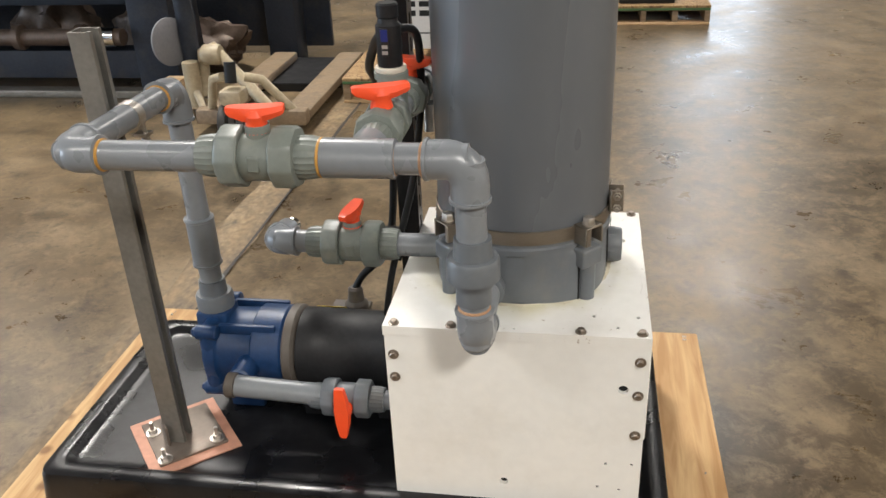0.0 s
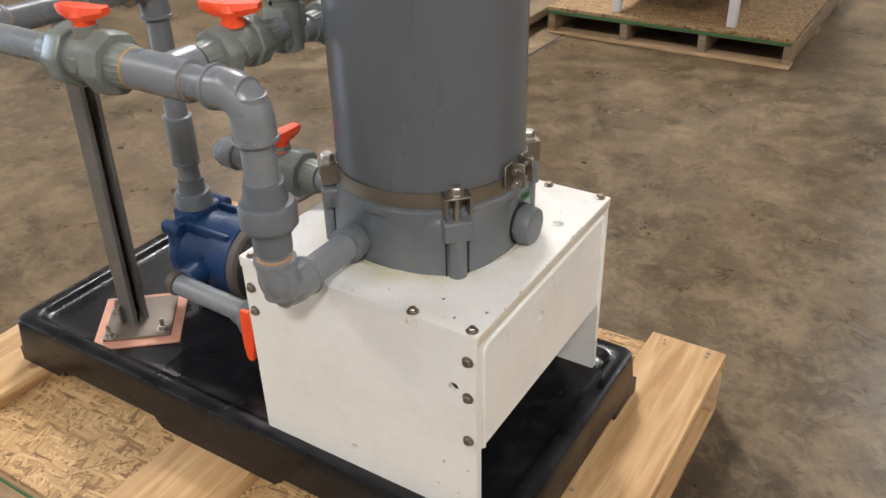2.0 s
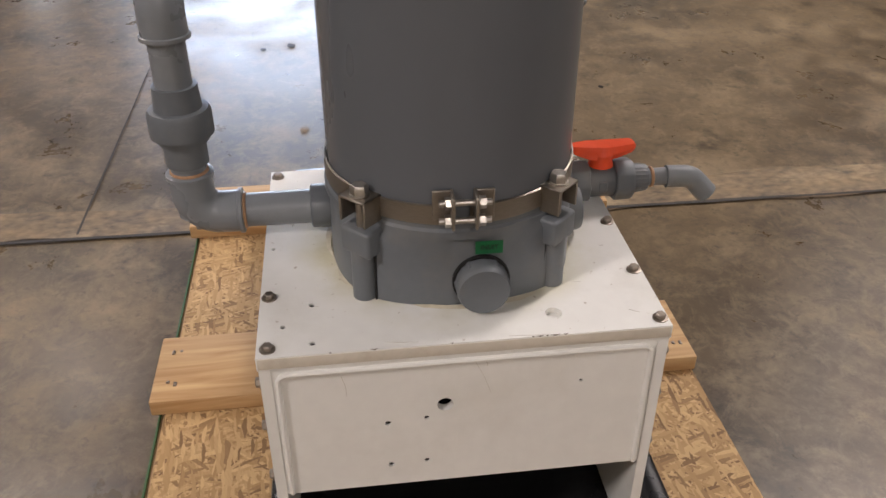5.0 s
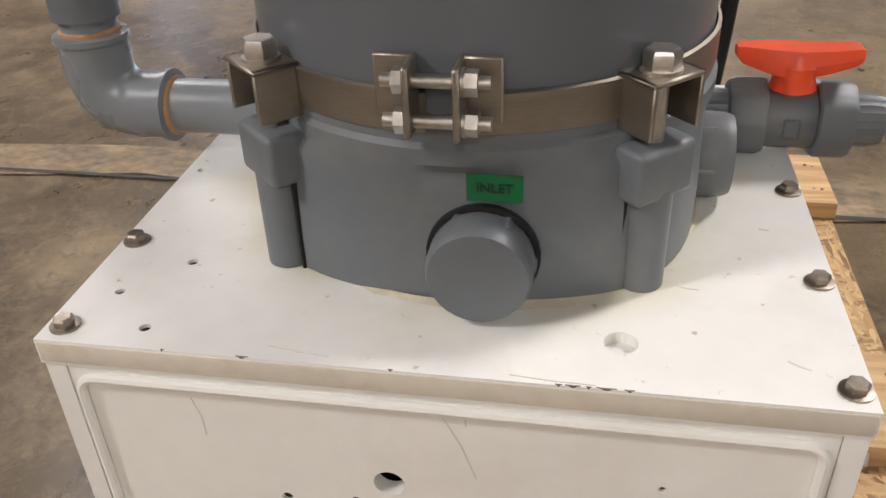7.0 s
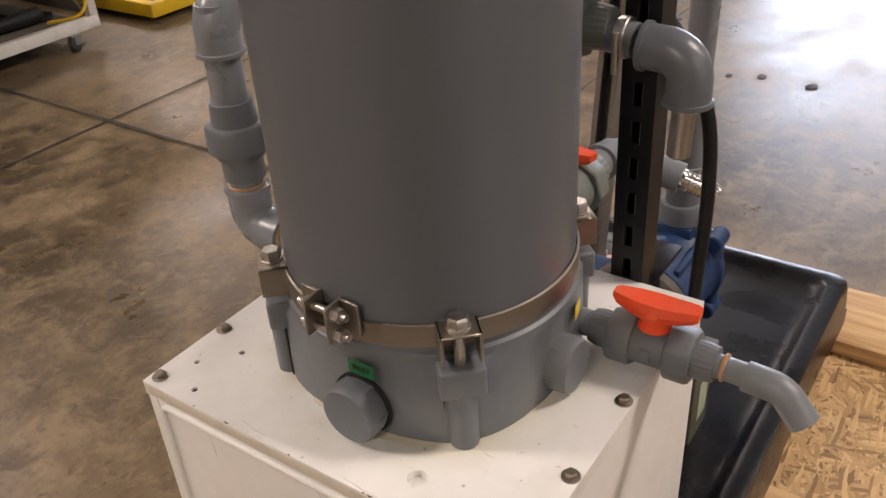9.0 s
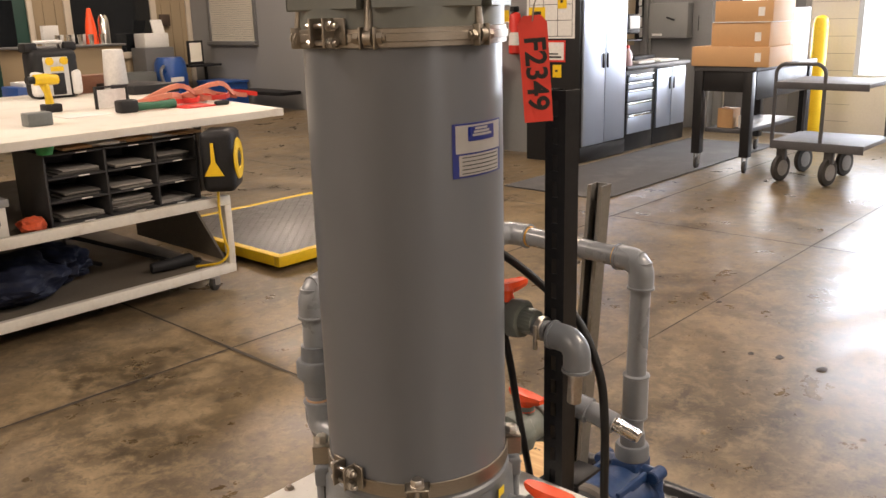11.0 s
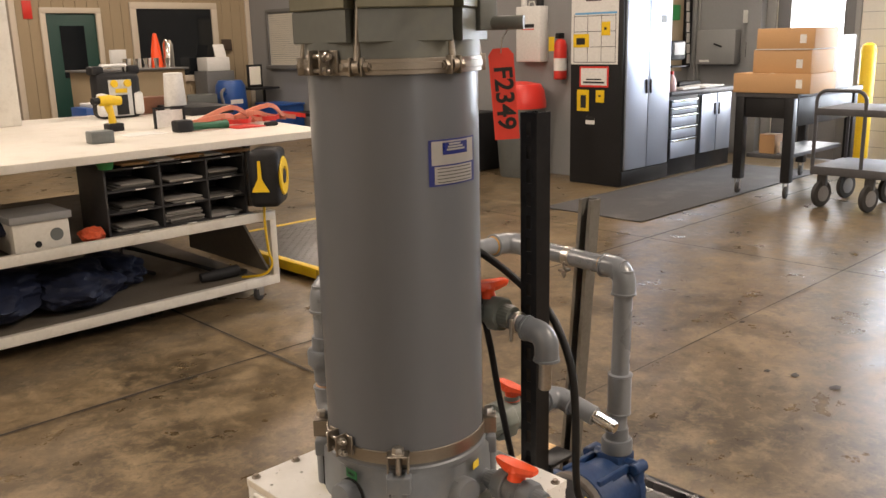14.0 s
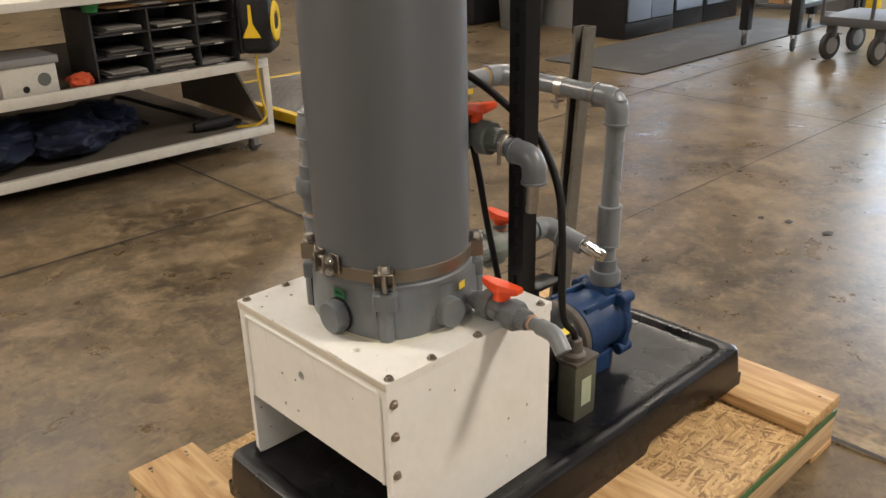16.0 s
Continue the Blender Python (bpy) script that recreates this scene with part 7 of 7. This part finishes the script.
part("window_frame", bx(bx(bx(bx(bm_new(), (-8.75, -13.95, 2.20), (-8.66, -12.4, 2.27), 0.004), (-8.75, -13.95, 1.12), (-8.60, -12.4, 1.19), 0.004), (-8.75, -13.95, 1.1905), (-8.66, -13.88, 2.1995), 0.004), (-8.75, -12.47, 1.1905), (-8.66, -12.4, 2.1995), 0.004), DOOR_GREY, win)
for i in range(24):
    part("blind_slat", box_bm((-0.72, -0.019, -0.001), (0.72, 0.019, 0.001), 0, m=facing((-8.685, -13.175, 1.215 + 0.041 * i), (0, 1, 0), (0.35, 0, 1))), BLIND, win)
tub = thing("blue_tub", "blue plastic storage tub against the grey wall", "tub")
bm = slab([(-8.62, -13.6), (-8.62, -12.75), (-8.1, -12.75), (-8.1, -13.6)], 0.0, 0.45)
part("shell", bm, BLUE_PLASTIC, tub)
part("lip", box_bm((-8.64, -13.63, 0.4505), (-8.08, -12.72, 0.49), 0.01), BLUE_PLASTIC, tub)
simple("low_shelf", "dark low shelf board along the grey wall", "shelf", (-8.65, -12.6, 0.28), (-8.2, -11.2, 0.34), MOTOR_BLACK, 0.004)

# Office cabin with grooved siding.
office = thing("office_cabin", "tan office cabin with grooved siding, dark window and green door", "cabin")
OX0, OX1, OY, OZ = -8.69, -4.14, -14.6, 2.80


def board(x0_, x1_, z0_, z1_):
    part("siding_board", box_bm((x0_ + 0.003, OY - 0.03, z0_), (x1_ - 0.003, OY, z1_), 0.003, 1), TAN, office)


part("wall_core", box_bm((OX0, OY - 0.3, 0), (OX1, OY - 0.031, OZ)), TAN, office)
nb = 22
for i in range(nb):
    xa, xb = OX0 + (OX1 - OX0) * i / nb, OX0 + (OX1 - OX0) * (i + 1) / nb
    mid = (xa + xb) / 2
    if -7.87 < mid < -6.22:
        board(xa, xb, 0, 0.96)
        board(xa, xb, 2.38, OZ)
    elif -5.55 < mid < -4.58:
        board(xa, xb, 2.29, OZ)
    else:
        board(xa, xb, 0, OZ)
part("roof_trim", box_bm((OX0, OY + 0.0005, OZ - 0.08), (OX1 + 0.08, OY + 0.05, OZ + 0.04), 0.005), TAN_TRIM, office)
part("corner_trim", box_bm((OX1 + 0.001, OY - 0.12, 0), (OX1 + 0.10, OY + 0.045, OZ - 0.081), 0.005), TAN_TRIM, office)
part("corner_trim", box_bm((OX0, OY + 0.001, 0), (OX0 + 0.10, OY + 0.045, OZ - 0.081), 0.005), TAN_TRIM, office)
part("side_wall", box_bm((OX1 - 0.2, -18.9, 0), (OX1, OY - 0.301, OZ)), TAN, office)
part("roof", box_bm((OX0, -18.9, OZ + 0.0405), (OX1 + 0.05, OY + 0.04, OZ + 0.10), 0.004), TAN_TRIM, office)
wnd = part("window", box_bm((-7.82, OY - 0.02, 1.05), (-6.27, OY + 0.012, 2.30)), GLASS_DARK, office, "dark reflecting window")
for lo, hi in (((-7.94, OY + 0.001, 2.30), (-6.15, OY + 0.05, 2.42)), ((-7.94, OY + 0.001, 0.93), (-6.15, OY + 0.05, 1.05)), ((-7.94, OY + 0.001, 1.0505), (-7.82, OY + 0.05, 2.2995)), ((-6.27, OY + 0.001, 1.0505), (-6.15, OY + 0.05, 2.2995))):
    part("frame_board", box_bm(lo, hi, 0.004), TAN_TRIM, wnd)
dr = part("door", box_bm((-5.50, OY - 0.02, 0.01), (-4.63, OY + 0.012, 2.21), 0.003), DOOR_GREEN, office, "dark green door")
part("pane", box_bm((-5.28, OY + 0.0125, 1.1), (-4.85, OY + 0.018, 2.0)), GLASS_DARK, dr)
for lo, hi in (((-5.60, OY + 0.001, 2.215), (-4.53, OY + 0.05, 2.31)), ((-5.60, OY + 0.001, 0), (-5.505, OY + 0.05, 2.214)), ((-4.625, OY + 0.001, 0), (-4.53, OY + 0.05, 2.214))):
    part("frame_board", box_bm(lo, hi, 0.004), TAN_TRIM, dr)
simple("arrow_sign", "red and white arrow sign on the cabin corner", "sign", (-4.42, -14.602, 2.12), (-4.27, -14.58, 2.42), RED_PLASTIC, 0.002)
sb = thing("roof_sign", "large white sign panel with dark print bars on the cabin roof", "sign")
part("panel", box_bm((-8.4, -14.9, 3.18), (-6.3, -14.8, 4.2), 0.01), SIGN_FACE, sb)
for lo, hi in (((-8.25, 3.27), (-7.5, 3.37)), ((-7.2, 3.27), (-6.55, 3.37)), ((-8.25, 3.45), (-7.4, 3.55)), ((-7.2, 3.45), (-6.5, 3.55))):
    part("print_bar", box_bm((lo[0], -14.7995, lo[1]), (hi[0], -14.797, hi[1])), BLACK_INK, sb)
part("stand", box_bm((-8.3, -14.9, OZ + 0.101), (-6.5, -14.82, 3.18), 0.004), MOTOR_BLACK, sb)
yb = thing("yellow_sign", "yellow sign box with dark print bars on the cabin roof", "sign")
part("box", box_bm((-8.05, -14.78, OZ + 0.101), (-6.75, -14.62, 3.13), 0.01), YELLOW_PAINT, yb)
part("print_bar", box_bm((-7.9, -14.6195, 2.97), (-6.9, -14.617, 3.05)), mat("red_print", (0.5, 0.04, 0.02), 0.5), yb)
# Roof parts take the shadow-darkened brown.
for i in range(6):
    tagged(mesh_object("stored_part", crumple((-6.3 + 0.45 * i, -16, OZ + 0.101), (-5.75 + 0.45 * i, -15.2, 3.5 + 0.15 * (i % 3)), 20 + i, 4, 0.25), SHADED_STORE), "brown stored machine part on the cabin roof, darkened as in shade", "machine part", "parts stored on the roof")

counter = thing("counter", "tan service counter with a dark top", "counter")
part("cabinet", box_bm((-5.6, -12.4, 0), (-4.1, -11.6, 1.25), 0.006), TAN, counter)
part("top", box_bm((-5.65, -12.45, 1.2505), (-4.05, -11.55, 1.28), 0.006), DOOR_GREY, counter)
for i in range(9):
    tagged(mesh_object("cup", lathe(bm_new(), (-4.75 - 0.085 * i, -11.85 - 0.08 * (i % 2), 1.2805), (0, 0, 1), [(0.032, 0), (0.042, 0.15)], 14), PAPER if i % 2 else CHROME), "patterned paper cup on the counter", "cup", "cups on the counter")
tagged(mesh_object("thermos", lathe(bm_new(), (-5.5, -11.9, 1.2805), (0, 0, 1), [(0.08, 0), (0.08, 0.36), (0.05, 0.42)], 20), CHROME), "tall steel flask on the counter", "flask")
tagged(mesh_object("safety_cone", lathe(bm_new(), (-5.32, -11.95, 1.2805), (0, 0, 1), [(0.11, 0), (0.10, 0.02), (0.07, 0.3), (0.03, 0.52), (0.01, 0.53)], 20), RED), "orange cone with a dark band on the counter", "cone")
simple("card_display", "white card display on the counter", "display", (-4.85, -12.1, 1.2805), (-4.62, -12.0, 1.57), PAPER, 0.004)
drum = thing("shop_vacuum", "blue plastic drum vacuum with white lettering bars", "vacuum")
part("drum", lathe(bm_new(), (-7.55, -13.6, 0), (0, 0, 1), [(0.30, 0), (0.31, 0.05), (0.29, 0.35), (0.31, 0.4), (0.28, 0.85), (0.22, 0.95)], 28), BLUE_PLASTIC, drum)
part("print_bar", box_bm((-7.62, -13.30, 0.52), (-7.36, -13.285, 0.60)), PAPER, drum)
part("hose", sweep(bm_new(), spline([(-7.3, -13.4, 0.8), (-7.15, -13.25, 0.7), (-7.2, -13.2, 0.3), (-7.05, -13.2, 0.25)], 6), 0.03, 10), DOOR_GREY, drum)
simple("grey_cabinet", "dark grey low cabinet beside the drum", "cabinet", (-7.15, -13.9, 0), (-6.55, -13.4, 0.72), GREY_PLASTIC, 0.01)
prn = thing("printer", "white printer on a small stand by the cabin", "printer")
part("case", box_bm((-7.85, -14.45, 1.12), (-7.35, -14.05, 1.38), 0.02), PAPER, prn)
part("paper_tray", box_bm((-0.12, 0, -0.005), (0.12, 0.26, 0.005), 0.002, m=facing((-7.75, -14.2, 1.3805), (1, 0, 0), (0, -0.4, 1))), PAPER, prn)
part("stand", box_bm((-7.9, -14.5, 0), (-7.3, -14.0, 1.1195), 0.01), DOOR_GREY, prn)
desk = thing("side_desk", "dark folding desk with a framed sheet by the grey wall", "desk")
part("top", box_bm((-8.6, -14.3, 0.74), (-7.95, -13.5, 0.78), 0.004), MOTOR_BLACK, desk)
for x in (-8.5, -8.05):
    part("leg", box_bm((x - 0.02, -13.95, 0), (x + 0.02, -13.9, 0.7395), 0.003), MOTOR_BLACK, desk)
part("framed_sheet", box_bm((-8.38, -13.8, 0.7805), (-8.05, -13.76, 1.22), 0.004), MOTOR_BLACK, desk)
part("sheet", box_bm((-8.34, -13.759, 0.83), (-8.09, -13.756, 1.18)), BLIND, desk)
simple("wall_picture", "small framed picture on the cabin wall", "picture", (-8.2, -14.55, 1.5), (-7.98, -14.53, 1.72), RUST_STEEL, 0.003)
bbox = simple("blue_crate", "blue crate with papers near the counter", "crate", (-4.05, -10.4, 0), (-3.3, -9.9, 0.85), BLUE_PLASTIC, 0.01)
simple("document", "white paper document on the blue crate", "document", (-4.0, -10.35, 0.851), (-3.4, -9.95, 0.90), PAPER, 0.004)

# ---- the other side: pallets, dark machine ----
def old_pallet(name, label, x0_, x1_, y0_, y1_, top, deck):
    p = thing(name, label, "pallet")
    part("deck", box_bm((x0_, y0_, top - 0.018), (x1_, y1_, top), 0.002), deck, p)
    n = 3
    for i in range(n):
        y = y0_ + 0.02 + (y1_ - y0_ - 0.08) * i / (n - 1)
        part("top_board", box_bm((x0_ + 0.001, y - 0.015, top - 0.04), (x1_ - 0.001, y + 0.075, top - 0.0185), 0.002), OLD_WOOD, p)
        part("bottom_board", box_bm((x0_, y - 0.015, 0.0), (x1_, y + 0.075, 0.018), 0.002), PINE_LONG, p)
    for i in range(4):
        x = x0_ + (x1_ - x0_ - 0.04) * i / 3
        part("stringer", box_bm((x, y0_ + 0.01, 0.0185), (x + 0.04, y1_ - 0.01, top - 0.0405), 0.003), OLD_WOOD, p)
    part("painted_edge", box_bm((x0_ + 0.002, y0_ - 0.003, top - 0.034), (x1_ - 0.002, y0_ + 0.0, top - 0.019), 0.001), GREEN_EDGE, p, "green painted board edge")
    return p


old_pallet("pallet", "strand-board pallet carrying a white machine cabinet", -1.235, 0.035, 3.08, 4.40, 0.148, OLD_OSB)
wm = thing("machine_cabinet", "white steel machine cabinet on short legs with slotted front", "machine")
MW = mat("white_machine_enamel", (0.60, 0.59, 0.57), 0.4, vary=0.05, scale=4, stain=(0.4, 0.38, 0.34), stain_amount=0.3)
part("housing", box_bm((-0.90, 3.13, 0.30), (-0.25, 3.95, 1.05), 0.008), MW, wm)
for x in (-0.895, -0.30):
    for y in (3.135, 3.90):
        part("leg", box_bm((x, y, 0.1485), (x + 0.045, y + 0.045, 0.2995), 0.004), MW, wm)
# Dark strips stand for the shade inside the slots.
for i in range(9):
    part("slot", box_bm((-0.86 + 0.0 * i, 3.1285, 0.48 + 0.05 * i), (-0.80, 3.1295, 0.51 + 0.05 * i)), DARK, wm)
    part("slot", box_bm((-0.78, 3.1285, 0.48 + 0.05 * i), (-0.72, 3.1295, 0.51 + 0.05 * i)), DARK, wm)
part("drawer_line", box_bm((-0.88, 3.1283, 0.385), (-0.27, 3.1294, 0.392)), DARK, wm)
for x in (-0.50, -0.42, -0.34):
    part("slot", box_bm((x, 3.1285, 0.41), (x + 0.05, 3.1295, 0.44)), DARK, wm)

old_pallet("pallet", "worn wooden pallet with dark stock farther back on the floor", 0.28, 1.0, 4.98, 6.0, 0.14, OLD_OSB)
simple("black_stock", "flat black sheet stock lying on the far pallet", "stock", (0.35, 5.05, 0.1405), (0.75, 5.9, 0.20), MOTOR_BLACK, 0.01)


FORK_PAINT = mat("worn_tan_fork_paint", (0.20, 0.145, 0.09), 0.55, vary=0.25, scale=9, stain=(0.07, 0.05, 0.035), stain_amount=0.6, stain_scale=10)
jack = thing("pallet_jack", "worn cream pallet jack with dark steering wheels", "pallet jack")
for x in (-1.28, -1.72):
    part("fork", box_bm((x - 0.075, 2.50, 0.055), (x + 0.075, 3.72, 0.105), 0.01), FORK_PAINT, jack)
part("heel", box_bm((-1.80, 2.44, 0.05), (-1.20, 2.52, 0.13), 0.012), FORK_PAINT, jack)
for x in (-1.50, -1.60):
    w = part("steer_wheel", lathe(bm_new(), (x - 0.025, 2.36, 0.09), (1, 0.1, 0), [(0.075, 0), (0.09, 0.006), (0.09, 0.044), (0.075, 0.05)], 28), TYRE, jack)
    part("rim", lathe(bm_new(), (x - 0.027, 2.36, 0.09), (1, 0.1, 0), [(0.05, 0), (0.05, 0.054)], 20), RIM, w)
part("pump_block", box_bm((-1.60, 2.31, 0.19), (-1.48, 2.43, 0.27), 0.02), CREAM_PAINT, jack)
part("ram", cyl(bm_new(), (-1.54, 2.36, 0.30), (-1.54, 2.38, 0.40), 0.03, 16), MOTOR_BLACK, jack)
part("link_arm", sweep(bm_new(), [(-1.27, 2.50, 0.10), (-1.40, 2.42, 0.30), (-1.48, 2.40, 0.32)], 0.024, 10), CREAM_PAINT, jack)
part("link_arm", sweep(bm_new(), [(-1.73, 2.50, 0.10), (-1.66, 2.42, 0.30), (-1.60, 2.40, 0.32)], 0.024, 10), CREAM_PAINT, jack)

for child in jack.children:
    child.location.x -= 0.09
    child.location.y += 0.11

stand = thing("pipe_stand", "cream three-legged pipe stand with a grey guard", "stand")
part("stem", cyl(bm_new(), (-2.02, 2.86, 0.05), (-2.02, 2.86, 0.30), 0.045, 18), CREAM_PAINT, stand)
for dx_, dy_ in ((-0.16, -0.08), (0.12, -0.14), (0.02, 0.2)):
    part("leg", sweep(bm_new(), [(-2.02, 2.86, 0.16), (-2.02 + dx_, 2.86 + dy_, 0.02)], [0.022, 0.018], 10), CREAM_PAINT, stand)
part("arm", sweep(bm_new(), [(-1.98, 2.90, 0.10), (-1.97, 2.94, 0.33), (-1.90, 2.93, 0.36), (-1.55, 2.80, 0.03)], 0.034, 12), CREAM_PAINT, stand)
part("arm_head", lathe(bm_new(), (-1.95, 2.90, 0.33), (1, 0, 0), [(0.05, 0), (0.055, 0.01), (0.055, 0.09), (0.05, 0.10)], 20), CREAM_PAINT, stand)
part("guard", lathe(bm_new(), (-2.14, 2.90, 0.40), (0.93, -0.36, 0.1), [(0.02, 0), (0.13, 0.008), (0.13, 0.02), (0.10, 0.03)], 28), DECK_GREY, stand, "round grey guard")
part("post", cyl(bm_new(), (-2.05, 2.96, 0.12), (-2.05, 2.96, 0.75), 0.05, 16), NAVY_STEEL, stand)

mach = thing("dark_machine", "long dark machine frame with a brown shaft and heavy beams", "machine")
part("bottom_rail", box_bm((-7.0, 3.22, 0.10), (-2.28, 3.36, 0.27), 0.008), NAVY_STEEL, mach)
part("floor_rail", box_bm((-7.0, 3.14, 0.0), (-2.26, 3.24, 0.045), 0.006), GREY_STEEL, mach)
part("upright", box_bm((-2.52, 3.20, 0.0), (-2.26, 3.60, 1.7), 0.01), NAVY_STEEL, mach)
part("upright", box_bm((-4.6, 3.30, 0.0), (-4.4, 3.6, 1.7), 0.01), NAVY_STEEL, mach)
part("shaft", sweep(bm_new(), [(-6.5, 3.18, 0.36), (-2.9, 3.18, 0.36), (-2.56, 3.18, 0.36)], 0.05, 16), RUST_STEEL, mach)
for x in (-4.1, -3.6, -3.25, -2.85):
    part("shaft_collar", lathe(bm_new(), (x, 3.18, 0.36), (1, 0, 0), [(0.06, 0), (0.075, 0.008), (0.075, 0.05), (0.06, 0.06)], 20), RUST_STEEL, mach)
part("shaft_end", cyl(bm_new(), (-2.70, 3.18, 0.36), (-2.60, 3.18, 0.36), 0.058, 20), CHROME, mach)
part("table_beam", box_bm((-7.0, 3.1, 0.86), (-2.3, 3.9, 1.05), 0.01), NAVY_STEEL, mach)
part("mid_beam", box_bm((-7.0, 3.5, 0.48), (-2.53, 3.62, 0.66), 0.01), NAVY_STEEL, mach)
part("back_sheet", box_bm((-7.0, 4.2, 0.05), (-1.6, 4.24, 1.8), 0.004), NAVY_STEEL, mach)
part("far_upright", box_bm((-1.95, 3.9, 0), (-1.75, 4.1, 1.7), 0.01), NAVY_STEEL, mach)
tagged(mesh_object("flat_tray", slab([(-1.85, 3.3), (-1.45, 3.3), (-1.45, 3.9), (-1.85, 3.9)], 0.0, 0.05), MOTOR_BLACK), "flat dark tray lying on the floor by the machine", "tray")
for i, (x, y) in enumerate(((-2.3, 3.75), (-2.7, 3.9), (-3.4, 3.85))):
    tagged(mesh_object("scrap_lump", crumple((x - 0.25, y - 0.15, 0), (x + 0.25, y + 0.15, 0.35 + 0.1 * i), 31 + i, 4, 0.4), RUST_STEEL), "brown lump of scrap stored under the machine", "scrap", "scrap under the machine")
simple("wood_block", "small pine block on the floor beside the machine", "block", (-2.27, 2.98, 0.0), (-2.16, 3.08, 0.16), PINE_LONG, 0.004)

# One pale chip, then dark floor stains modelled as flattened lumps.
for i, (x, y, r) in enumerate(((-1.842, -0.274, 0.024), (-2.713, -0.144, 0.03), (-2.734, -0.34, 0.026), (-2.70, -0.46, 0.02), (-0.40, 1.68, 0.012), (-2.1, 0.9, 0.015), (-3.3, -0.9, 0.02))):
    tagged(mesh_object("floor_mark", crumple((x - r, y - r * 0.6, 0.0005), (x + r, y + r * 0.6, r * 0.16), 50 + i, 3, 0.5), TRENCH if i == 0 else JOINT), "small flattened mark on the concrete floor", "debris", "chips on the floor")
